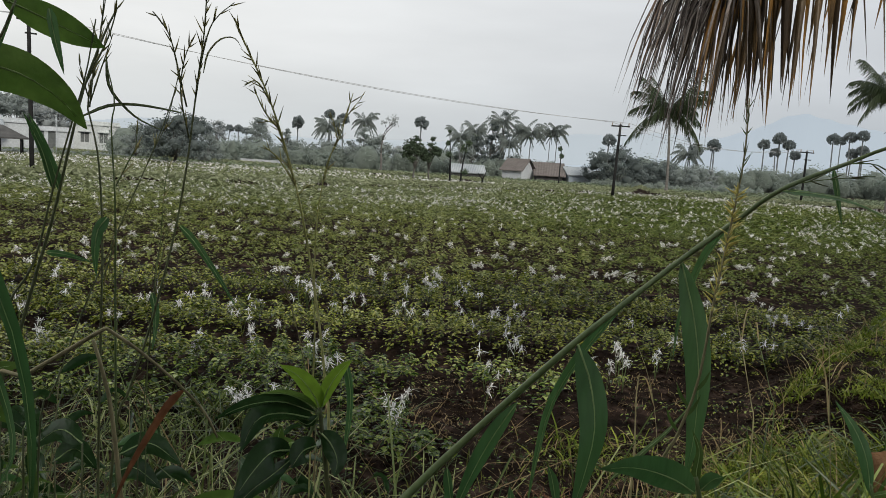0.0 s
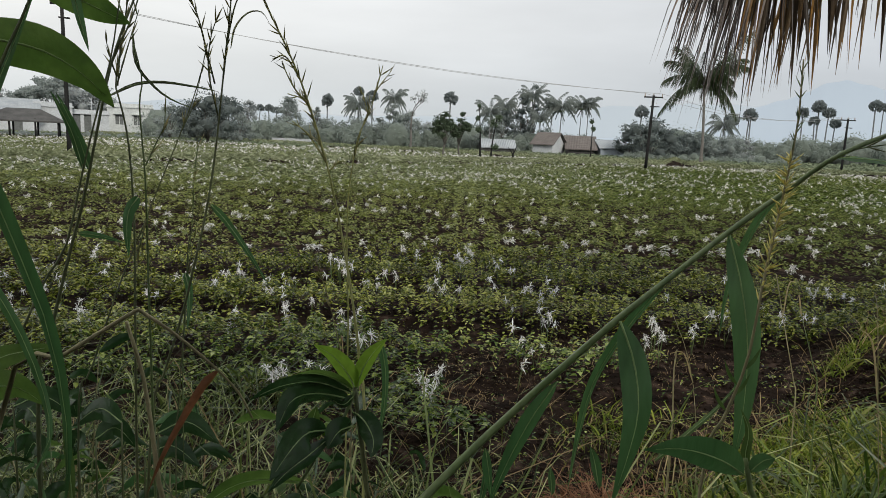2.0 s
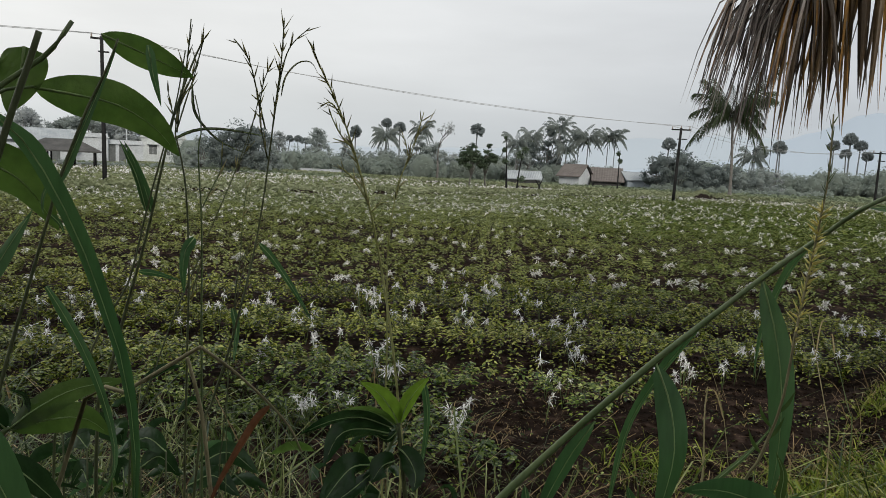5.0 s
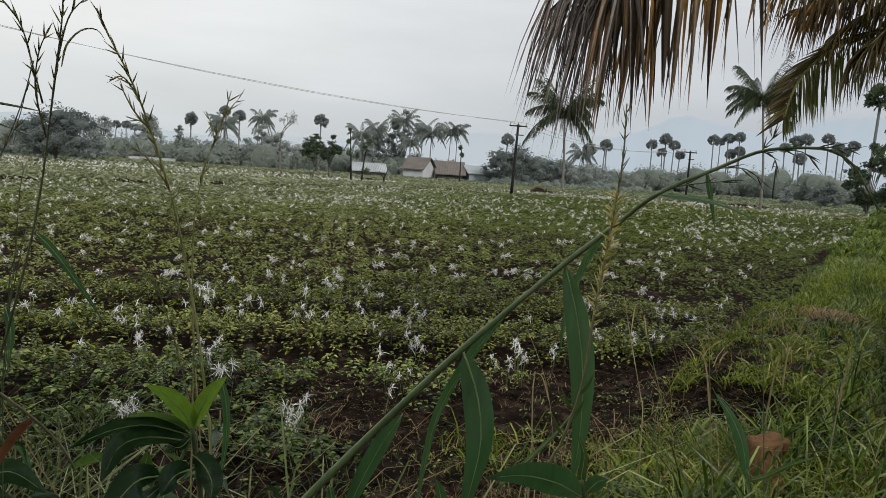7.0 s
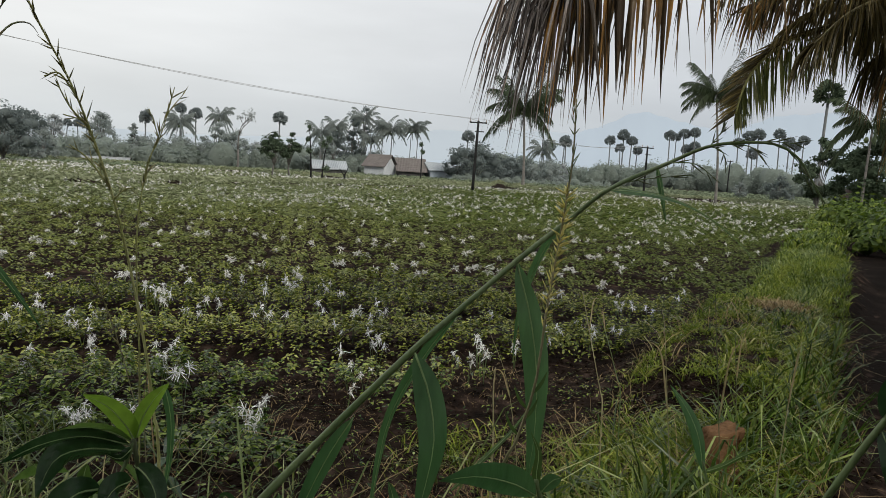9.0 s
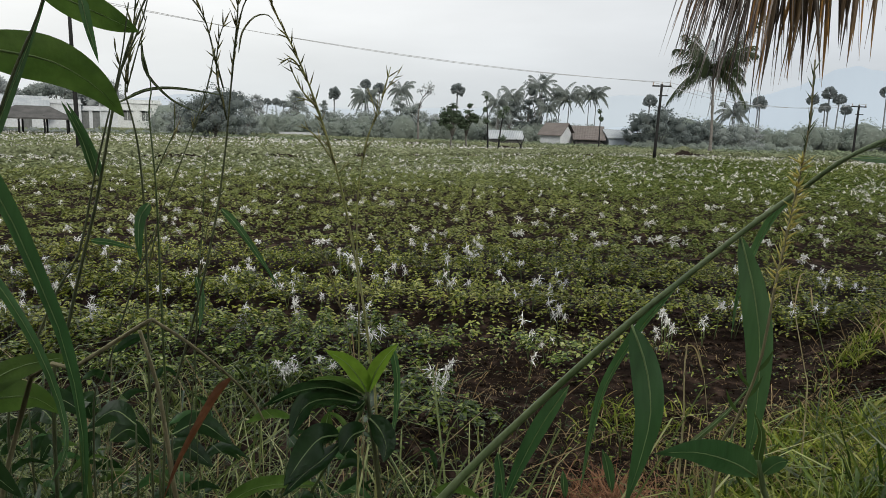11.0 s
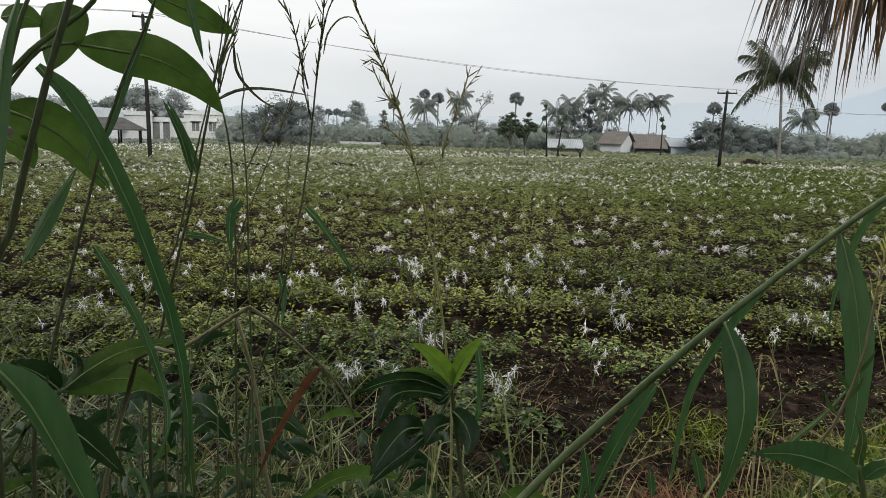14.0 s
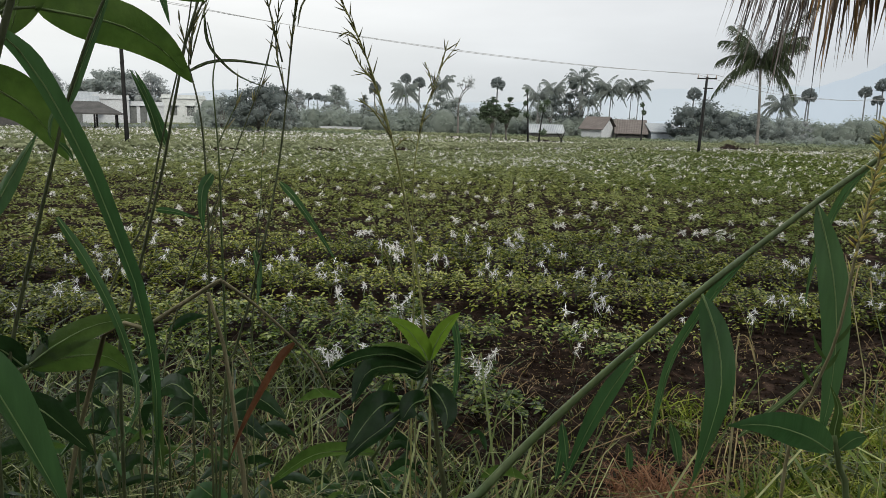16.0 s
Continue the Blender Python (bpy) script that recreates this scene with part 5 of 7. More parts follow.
# ---- houses ----
def house(at, turn, w, d, h, roof_h, wall, roof, label, over=0.35, windows=(), doors=(), name="house"):
    """Gabled house; the ridge runs along its width. windows and doors: places along the front wall."""
    x, y = at
    hs = thing(name, (x, y, 0), label, name.replace("_", " "), "houses beyond the field")
    c, s = math.cos(turn), math.sin(turn)

    def at_local(u, v, z):
        return Vector((x + u * c - v * s, y + u * s + v * c, z))

    t = 0.22
    # front wall with real openings between its piers
    opens = sorted([(u, 0.9, 1.0, 2.0) for u in windows] + [(u, 0.9, 0.0, 2.0) for u in doors])
    pieces, u0 = [], -w / 2
    for u, ow, z0, z1 in opens:
        a, b = u - ow / 2, u + ow / 2
        pieces.append((u0, a, 0, h))
        if z0 > 0:
            pieces.append((a, b, 0, z0))
        pieces.append((a, b, z1, h))
        u0 = b
    pieces.append((u0, w / 2, 0, h))
    geos = []
    for a, b, z0, z1 in pieces:
        q = at_local((a + b) / 2, -d / 2 + t / 2, 0)
        geos.append(box(q.x, q.y, (z0 + z1) / 2, b - a, t, z1 - z0, turn))
    part("front_wall", merge(geos), wall, hs, smooth=False)
    q = at_local(0, d / 2 - t / 2, 0)
    part("back_wall", box(q.x, q.y, h / 2, w, t, h, turn), wall, hs, smooth=False)
    for sg in (-1, 1):
        vs = []
        for du in (0, -t * sg):
            vs += [at_local(sg * w / 2 + du, -d / 2 + t, 0), at_local(sg * w / 2 + du, d / 2 - t, 0), at_local(sg * w / 2 + du, d / 2 - t, h), at_local(sg * w / 2 + du, 0, h + roof_h), at_local(sg * w / 2 + du, -d / 2 + t, h)]
        fs = [(0, 1, 2, 3, 4), (9, 8, 7, 6, 5)] + [(i, i + 5, (i + 1) % 5 + 5, (i + 1) % 5) for i in range(5)]
        part("gable_wall", (vs, fs), wall, hs, smooth=False)
        vs, n = [], 40
        for lift in (0.02, 0.12):
            for i in range(n + 1):
                u = -w / 2 - over + (w + 2 * over) * i / n
                rip = 0.03 * (i % 2)
                vs += [at_local(u, 0, h + roof_h + lift + rip), at_local(u, sg * (d / 2 + over), h - over * roof_h / (d / 2) + lift + rip)]
        fs = [(2 * i, 2 * i + 1, 2 * i + 3, 2 * i + 2) for i in range(n)] + [(2 * (n + 1) + 2 * i + 2, 2 * (n + 1) + 2 * i + 3, 2 * (n + 1) + 2 * i + 1, 2 * (n + 1) + 2 * i) for i in range(n)]
        fs += [(2 * i + 1, 2 * (n + 1) + 2 * i + 1, 2 * (n + 1) + 2 * i + 3, 2 * i + 3) for i in range(n)]
        part("roof_slope", (vs, fs), roof, hs, smooth=False)
    for u, ow, z0, z1 in opens:
        q = at_local(u, -d / 2 + t * 0.7, 0)
        nm = "window" if z0 > 0 else "door"
        leaf = part(nm, box(q.x, q.y, (z0 + z1) / 2, ow, 0.05, z1 - z0, turn), "shutter", hs, smooth=False)
        if z0 > 0:
            q = at_local(u, -d / 2 - 0.05, 0)
            part("sunshade", box(q.x, q.y, z1 + 0.1, ow + 0.4, 0.5, 0.08, turn), wall, leaf, smooth=False)
    return hs


def flat_house(at, turn, w, d, h, wall, label, windows=(), doors=()):
    x, y = at
    hs = thing("flat_roofed_house", (x, y, 0), label, "house", "houses beyond the field")
    c, s = math.cos(turn), math.sin(turn)

    def at_local(u, v):
        return x + u * c - v * s, y + u * s + v * c

    t = 0.25
    opens = sorted([(u, 1.0, 1.3, 2.6) for u in windows] + [(u, 0.8, 0.0, 2.6) for u in doors])
    geos, u0 = [], -w / 2
    for u, ow, z0, z1 in opens:
        for a, b, p, q in ((u0, u - ow / 2, 0, h), (u - ow / 2, u + ow / 2, 0, z0), (u - ow / 2, u + ow / 2, z1, h)):
            if b > a and q > p:
                mx, my = at_local((a + b) / 2, -d / 2 + t / 2)
                geos.append(box(mx, my, (p + q) / 2, b - a, t, q - p, turn))
        u0 = u + ow / 2
    mx, my = at_local((u0 + w / 2) / 2, -d / 2 + t / 2)
    geos.append(box(mx, my, h / 2, w / 2 - u0, t, h, turn))
    part("front_wall", merge(geos), wall, hs, smooth=False)
    mx, my = at_local(0, d / 2 - t / 2)
    part("back_wall", box(mx, my, h / 2, w, t, h, turn), wall, hs, smooth=False)
    for sg in (-1, 1):
        mx, my = at_local(sg * (w / 2 - t / 2), 0)
        part("side_wall", box(mx, my, h / 2, t, d - 2 * t, h, turn), wall, hs, smooth=False)
    part("roof", box(x, y, h + 0.08, w + 0.3, d + 0.3, 0.16, turn), wall, hs, smooth=False)
    mx, my = at_local(0, -d / 2 + 0.08)
    part("parapet", box(mx, my, h + 0.36, w, 0.15, 0.4, turn), wall, hs, smooth=False)
    for u, ow, z0, z1 in opens:
        mx, my = at_local(u, -d / 2 + t * 0.7)
        leaf = part("window" if z0 else "door", box(mx, my, (z0 + z1) / 2, ow, 0.05, z1 - z0, turn), "shutter", hs, smooth=False)
        if z0:
            mx, my = at_local(u, -d / 2 - 0.12)
            part("sunshade", box(mx, my, z1 + 0.12, ow + 0.5, 0.5, 0.1, turn), wall, leaf, smooth=False)
            mx, my = at_local(u, -d / 2 + t * 0.45)
            part("window_bar", box(mx, my, (z0 + z1) / 2, 0.06, 0.06, z1 - z0, turn), wall, leaf, smooth=False)
    return hs


def open_shed(at, turn, w, d, h, roof_h, roof, label):
    """A hipped roof on posts, open all round."""
    x, y = at
    hs = thing("open_shed", (x, y, 0), label, "shed", "houses beyond the field")
    c, s = math.cos(turn), math.sin(turn)

    def at_local(u, v, z):
        return Vector((x + u * c - v * s, y + u * s + v * c, z))

    for u in (-0.42, -0.15, 0.15, 0.42):
        for v in (-0.4, 0.4):
            q = at_local(u * w, v * d, 0)
            part("post", tube([(q.x, q.y, -0.05), (q.x, q.y, h + 0.2)], 0.09, 0.08, 2, 7), "pole", hs)
    low = [at_local(u * w / 2, v * d / 2, h) for u, v in ((-1, -1), (1, -1), (1, 1), (-1, 1))]
    ridge = [at_local(-0.2 * w, 0, h + roof_h), at_local(0.2 * w, 0, h + roof_h)]
    under = [q - Vector((0, 0, 0.14)) for q in low + ridge]
    vs = low + ridge + under
    fs = [(0, 1, 5, 4), (1, 2, 5), (2, 3, 4, 5), (3, 0, 4)]
    fs += [tuple(i + 6 for i in f[::-1]) for f in fs] + [(i, i + 6, (i + 1) % 4 + 6, (i + 1) % 4) for i in range(4)]
    part("roof", (vs, fs), roof, hs, smooth=False)
    return hs


wall = thing("compound_wall", (-20.3, 79.5, 0.0), "low whitewashed compound wall before the trees", "wall")
part("wall", box(-20.3, 79.5, 0.3, 4.6, 0.25, 0.62, 0.1), "whitewash", wall, smooth=False)
part("coping", box(-20.3, 79.5, 0.64, 4.8, 0.32, 0.06, 0.1), "whitewash", wall, smooth=False)
house((2.5, 80.0), 0.12, 3.4, 2.8, 0.7, 0.75, "thatch", "tin", "low shed with a pale tin roof beyond the field", 0.25, name="tin_shed")
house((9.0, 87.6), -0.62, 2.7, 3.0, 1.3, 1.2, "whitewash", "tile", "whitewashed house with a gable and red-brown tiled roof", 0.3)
house((12.9, 89.1), -0.05, 3.1, 4.4, 0.9, 1.35, "thatch", "tile", "long low house with a brown tiled roof", 0.4, doors=())
house((16.4, 88.5), 0.2, 3.2, 3.0, 1.1, 0.8, "blue", "tin", "small white and blue house with a pale roof", 0.3, windows=())
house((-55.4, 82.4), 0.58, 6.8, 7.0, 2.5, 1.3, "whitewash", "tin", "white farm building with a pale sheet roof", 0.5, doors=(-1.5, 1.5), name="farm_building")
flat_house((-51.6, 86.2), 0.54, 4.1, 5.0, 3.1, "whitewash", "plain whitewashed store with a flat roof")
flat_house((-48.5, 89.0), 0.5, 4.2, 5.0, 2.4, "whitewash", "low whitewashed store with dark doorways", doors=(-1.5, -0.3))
house((-47.6, 64.2), 0.5, 4.6, 3.0, 1.2, 0.6, "thatch", "tin", "low open cattle shed with a pale sheet roof", 0.3, name="cattle_shed")
open_shed((-40.5, 63.1), 0.5, 6.6, 4.4, 1.5, 1.05, "thatch", "open shed with a dark hipped roof on posts")
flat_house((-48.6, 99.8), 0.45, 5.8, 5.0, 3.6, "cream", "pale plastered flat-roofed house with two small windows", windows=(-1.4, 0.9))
mast = thing("white_post", (-45.6, 84.0, 0), "thin white post standing before the farm building", "post")
part("shaft", tube([(-45.6, 84.0, -0.05), (-45.6, 84.0, 2.0), (-45.6, 84.0, 4.2)], 0.06, 0.05, 4, 7), "whitewash", mast)
part("cap", box(-45.6, 84.0, 4.23, 0.16, 0.16, 0.06), "whitewash", mast, smooth=False)


# ---- grass on the bund and weeds at the field's near corner ----
def grass(name, seed, count, where, height, lean, wide, mat, label, category="grass"):
    """Bent blades. where(rng, n) gives places and how tall the grass stands there."""
    rng = np.random.default_rng(seed)
    x, y, vig = where(rng, count)
    n = len(x)
    base = np.stack([x, y, ground_height(x, y) - 0.01], 1)
    az = rng.uniform(0, 2 * np.pi, n)
    h = height * vig ** 1.5 * rng.uniform(0.35, 1.4, n)
    out = lean * h * rng.uniform(0.2, 1.5, n)
    dirn = np.stack([np.cos(az), np.sin(az), np.zeros(n)], 1)
    face = rng.uniform(0, 2 * np.pi, n)
    sd = np.stack([np.cos(face), np.sin(face), np.zeros(n)], 1) * (wide * rng.uniform(0.5, 1.6, n))[:, None] * 0.5
    up = np.zeros((n, 3))
    up[:, 2] = 1
    m1 = base + up * (h * 0.55)[:, None] + dirn * (out * 0.3)[:, None]
    m2 = base + up * (h * 0.9)[:, None] + dirn * (out * 0.75)[:, None]
    tip = base + up * (h * rng.uniform(0.35, 1.05, n))[:, None] + dirn * (out * 1.5)[:, None]
    v = np.stack([base - sd, base + sd, m1 + sd, m1 - sd, m2 + sd * 0.7, m2 - sd * 0.7, tip], 1).reshape(-1, 3)
    k = np.arange(n)[:, None] * 7
    f = np.concatenate([k + q for q in ([0, 1, 2], [0, 2, 3], [3, 2, 4], [3, 4, 5], [5, 4, 6])], 1).reshape(-1, 3)
    return stuff(name, v, f, mat, label, category)


def on_bund(a0, a1, s0, s1, thin, even=False, tall=False):
    """Places on the bund between two lengths along it; bare where the two worn spots are."""
    def place(rng, n):
        a, s = rng.uniform(a0, a1, n), rng.uniform(s0, s1, n)
        x, y = EDGE[0] + ALONG[0] * a + ACROSS[0] * s, EDGE[1] + ALONG[1] * a + ACROSS[1] * s
        worn = 1.1 * np.exp(-((a + 0.5) / 0.55) ** 2 - ((s - 1.25) / 0.42) ** 2) + np.exp(-((a - 3.8) / 0.4) ** 2 - ((s - 1.4) / 0.32) ** 2)
        clump = np.clip(0.55 + 0.42 * wobble(x, y, 3.1, thin) + 0.4 * wobble(x, y, 8.3, thin + 1), 0.03, 1.35)
        rim = np.clip((s - s0) / 0.35, 0, 1) * np.clip((s1 - s) / 0.4, 0, 1)
        if even:
            clump = 0.8 + 0.25 * clump
        if tall:
            clump = clump * np.clip(step_up(s, 1.35, 1.8) + (1 - step_up(a, -1.5, -0.9)), 0, 1)
        keep = rng.uniform(0, 1, n) < np.clip(clump, 0.0 if tall else 0.12, 1) * (1 - 0.93 * np.clip(worn * 1.2, 0, 1)) * (0.25 + 0.75 * rim)
        return x[keep], y[keep], (0.5 + 0.55 * clump)[keep]
    return place


def in_box(x0, x1, y0, y1, seed, fullness=0.6):
    def place(rng, n):
        x, y = rng.uniform(x0, x1, n), rng.uniform(y0, y1, n)
        clump = np.clip(fullness + 0.45 * wobble(x, y, 2.2, seed) + 0.2 * wobble(x, y, 6.0, seed + 2), 0.02, 1.2)
        rim = np.clip((x - x0) / 0.4, 0, 1) * np.clip((x1 - x) / 0.4, 0, 1) * np.clip((y1 - y) / 0.5, 0, 1)
        keep = rng.uniform(0, 1, n) < clump * rim
        return x[keep], y[keep], (0.5 + 0.5 * clump)[keep]
    return place


grass("bund_grass", 30, 60000, on_bund(-3.6, 5.0, 0.62, 2.15, 0.3), 0.06, 1.2, 0.009, "moss_grass", "short mossy yellow-green grass on the earth bund")
grass("bund_grass", 31, 2600, on_bund(-3.6, 3.6, 0.65, 2.2, 0.3), 0.12, 1.4, 0.014, "grass", "mixed green and yellow grass on the earth bund")
grass("bund_grass", 32, 4600, on_bund(-3.6, 3.4, 0.7, 2.2, 1.9, tall=True), 0.27, 1.0, 0.012, "fresh_grass", "tall arching green grass blades at the bund's near end")
grass("bund_grass", 33, 1500, on_bund(-3.6, 3.2, 0.3, 2.4, 4.2), 0.18, 1.1, 0.005, "straw", "dry straw-coloured grass among the green")
grass("bund_grass", 34, 15000, on_bund(4.2, 14.0, 0.85, 2.25, 2.4, even=True), 0.1, 0.8, 0.010, "moss_grass", "short bright green grass along the bund")
grass("bund_grass", 47, 14000, on_bund(4.0, 14.0, 0.85, 2.25, 1.1), 0.13, 1.0, 0.010, "fresh_grass", "green grass blades among the short grass of the bund")
grass("bund_grass", 35, 9000, on_bund(13.0, 62.0, 0.8, 2.3, 2.4, even=True), 0.18, 0.8, 0.03, "moss_grass", "bright green grass on the far length of the bund")
grass("bund_grass", 48, 9000, on_bund(13.0, 62.0, 0.8, 2.3, 2.4, even=True), 0.18, 0.8, 0.03, "fresh_grass", "deep green grass on the far length of the bund")
grass("bund_grass", 36, 800, lambda rng, n: (lambda a, s: (EDGE[0] + ALONG[0] * a + ACROSS[0] * s, EDGE[1] + ALONG[1] * a + ACROSS[1] * s, np.ones(n)))(
    rng.normal(3.9, 0.16, n), rng.normal(1.5, 0.17, n)), 0.1, 1.6, 0.010, "straw", "heap of dry cut straw on the bund")
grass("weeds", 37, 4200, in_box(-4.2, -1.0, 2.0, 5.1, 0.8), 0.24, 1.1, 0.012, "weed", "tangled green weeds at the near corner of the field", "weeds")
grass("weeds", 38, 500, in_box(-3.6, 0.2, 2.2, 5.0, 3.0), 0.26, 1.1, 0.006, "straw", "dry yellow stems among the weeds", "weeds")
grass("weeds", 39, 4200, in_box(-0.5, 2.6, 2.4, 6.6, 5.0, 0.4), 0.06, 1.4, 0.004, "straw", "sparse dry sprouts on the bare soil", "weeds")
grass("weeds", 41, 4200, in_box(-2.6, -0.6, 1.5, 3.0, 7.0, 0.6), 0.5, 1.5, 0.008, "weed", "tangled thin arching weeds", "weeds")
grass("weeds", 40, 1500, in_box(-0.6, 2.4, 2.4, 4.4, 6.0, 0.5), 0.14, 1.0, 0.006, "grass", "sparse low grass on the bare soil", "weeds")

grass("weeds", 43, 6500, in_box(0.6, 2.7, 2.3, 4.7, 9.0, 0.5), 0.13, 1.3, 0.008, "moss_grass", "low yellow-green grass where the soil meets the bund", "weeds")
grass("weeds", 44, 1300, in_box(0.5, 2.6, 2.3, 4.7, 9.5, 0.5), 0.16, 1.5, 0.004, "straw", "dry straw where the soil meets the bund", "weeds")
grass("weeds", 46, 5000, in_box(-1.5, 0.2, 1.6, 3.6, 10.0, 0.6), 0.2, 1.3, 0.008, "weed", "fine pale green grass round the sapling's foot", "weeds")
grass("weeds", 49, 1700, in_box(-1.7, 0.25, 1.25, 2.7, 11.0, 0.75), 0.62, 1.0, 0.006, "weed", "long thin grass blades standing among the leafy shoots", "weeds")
grass("weeds", 50, 260, in_box(-1.6, 0.2, 1.3, 2.6, 12.0, 0.7), 0.62, 1.0, 0.004, "straw", "dry pale grass blades among the leafy shoots", "weeds")
grass("dry_tuft", 45, 700, lambda rng, n: (lambda x, y: (x, y, np.ones(n)))(*(np.array((0.68, 3.214, 0.2))[:2, None] + rng.normal(0, 0.1, (2, n)))), 0.12, 1.6, 0.006, "rust_straw",
      "rust-brown dry grass tuft on the soil", "grass")
grass("plant_litter", 42, 6000, in_box(-1.2, 3.2, 2.6, 7.0, 8.0, 0.6), 0.022, 3.2, 0.004, "straw", "bits of dry leaf and straw lying on the soil", "litter")


def clods(seed, count, label, spot=None):
    """Lumps of turned soil lying on the bare ground."""
    rng = np.random.default_rng(seed)
    x, y = rng.uniform(-1.3, 3.4, count), rng.uniform(2.8, 7.4, count)
    if spot:
        x, y = rng.normal(spot[0], 0.28, count), rng.normal(spot[1], 0.28, count)
    s = 0.008 + 0.02 * rng.uniform(0, 1, count) ** 4
    c = np.stack([x, y, ground_height(x, y) + s * 0.25], 1)
    oct_v = np.array([(1, 0, 0), (0, 1, 0), (-1, 0, 0), (0, -1, 0), (0, 0, 0.7), (0, 0, -0.7)])
    turn = rng.uniform(0, 6.283, count)
    jit = rng.uniform(0.6, 1.3, (count, 6, 1))
    v = oct_v[None] * jit * s[:, None, None]
    vx = v[..., 0] * np.cos(turn)[:, None] - v[..., 1] * np.sin(turn)[:, None]
    vy = v[..., 0] * np.sin(turn)[:, None] + v[..., 1] * np.cos(turn)[:, None]
    v = np.stack([vx, vy, v[..., 2]], -1) + c[:, None]
    tri = np.array([(0, 1, 4), (1, 2, 4), (2, 3, 4), (3, 0, 4), (1, 0, 5), (2, 1, 5), (3, 2, 5), (0, 3, 5)])
    f = (np.arange(count)[:, None, None] * 6 + tri[None]).reshape(-1, 3)
    return stuff("soil_clods", v.reshape(-1, 3), f, "soil", label, "soil")


clods(51, 5000, "crumbled lumps of dark brown soil")
clods(52, 2500, "dark crumbled earth in a bare hollow of the bund", (EDGE[0] - ALONG[0] * 0.5 + ACROSS[0] * 1.25, EDGE[1] - ALONG[1] * 0.5 + ACROSS[1] * 1.25))


# ---- plants close to the camera ----
def foot(p, z=None):
    """The root below a point of a stem."""
    x, y = p[0], p[1]
    return (x, y, float(ground_height(x, y)) - 0.02)


def rooted(pts, sway=0.0):
    """The stem's way carried on down to the ground, bending from its own slant to upright."""
    p, q = Vector(pts[0]), Vector(pts[1])
    d = (p - q).normalized()
    out = Vector((d.x, d.y, 0)) * (0.3 if d.z > -0.6 else 0.15)
    g = Vector(foot((p.x + out.x + sway, p.y + out.y)))
    return [g, g.lerp(p, 0.6) + out * 0.25, p + d * 0.07, *pts]


def leaf_on(name, parent, pts, mm, mat, shape="strap", roll=0.0, fold=0.25, label="", n=14, wave=0.0, rib=True):
    """A leaf with its pale midrib. mm: its width in thousandths of a metre."""
    lf = part(name, blade(pts, mm / 1000, shape, n, fold, roll, wave), mat, parent, label)
    if rib:
        c = spline(pts, 10)[:-1]
        part("midrib", tube(c, mm / 1000 * 0.028 + 0.0004, 0.0003, 0, 4), "rib", lf)
    return lf


def spikelets(rng, pts, count, length, spread, start=0.0, fat=1.0):
    """Pointed grass seeds set alternately along a stem."""
    c = spline(pts, 60)
    geos = []
    nodes = max(3, int(count / 3.6))
    for i in range(nodes):
        s = start + (1 - start) * (i + rng.uniform(0.1, 0.9)) / nodes
        k = min(59, int(s * 60))
        p, t = c[k], (c[k + 1] - c[k]).normalized()
        for _ in range(rng.choice((1, 2, 2, 3))):
            a = rng.uniform(0, 6.283)
            side = t.cross(Vector((math.cos(a), math.sin(a), 0.2))).normalized()
            d = (t + side * spread * rng.uniform(0.25, 1.6)).normalized()
            ln = length * rng.uniform(0.7, 1.5)
            q = p + t * rng.uniform(-0.3, 0.3) * length
            geos.append(tube([q, q + d * ln * 0.45, q + d * ln], length * 0.058 * fat, length * 0.012 * fat, 3, 4, lambda u: 0.4 + 1.1 * math.sin(math.pi * min(1, u * 1.05))))
    return merge(geos)


def seed_grass(name, label, pts, r, heads, seed, mat="stem", leaves=(), seed_mat="seed", sway=0.0):
    """A tall grass: one stem from the ground, side branches with seeds, and leaves."""
    rng = random.Random(seed)
    pl = thing(name, foot(pts[0]), label, "grass", "tall grasses")
    part("stem", tube(rooted(pts, sway), r * 0.72, r * 0.3, 26, 6), mat, pl)
    for way, count, ln, spread in heads:
        hd = part("seed_head", spikelets(rng, way, count, ln, spread), seed_mat, pl)
        part("branch", tube(way, r * 0.4, r * 0.2, 10, 4), mat, hd)
    for way, w, m in leaves:
        leaf_on("leaf", pl, way, w, m, n=12)
    return pl


# the long cane that crosses the view, bent over by its own weight
CANE = [(-0.076, 0.857, 1.314), (-0.026, 0.89, 1.36), (0.034, 0.919, 1.415), (0.113, 0.938, 1.491), (0.194, 0.95, 1.569), (0.262, 0.975, 1.622), (0.346, 1.002, 1.687), (0.42, 1.017, 1.743), (0.476, 1.003, 1.794)] + [(0.584, 1.047, 1.835), (0.639, 1.027, 1.864), (0.688, 0.996, 1.872), (0.719, 0.974, 1.868), (0.741, 0.957, 1.848), (0.757, 0.945, 1.816), (0.77, 0.934, 1.79)]
cane = thing("tall_cane_grass", foot(CANE[0]), "long green cane grass stem bent over with hanging strap leaves", "grass")
part("stem", tube(rooted(CANE, -0.25), 0.0068, 0.0010, 60, 8, lambda s: 1 + 0.12 * max(0, math.sin(s * 52)) ** 8), "stem", cane)
leaf_on("leaf", cane, [(0.196, 0.945, 1.568), (0.215, 0.931, 1.518), (0.223, 0.918, 1.459), (0.213, 0.91, 1.399), (0.196, 0.909, 1.326)], 42, "blade", "lance", 12, 0.2)
leaf_on("leaf", cane, [(0.262, 0.975, 1.622), (0.21, 0.962, 1.556), (0.17, 0.955, 1.481), (0.155, 0.952, 1.409), (0.145, 0.949, 1.326)], 22, "blade", "strap", 35)
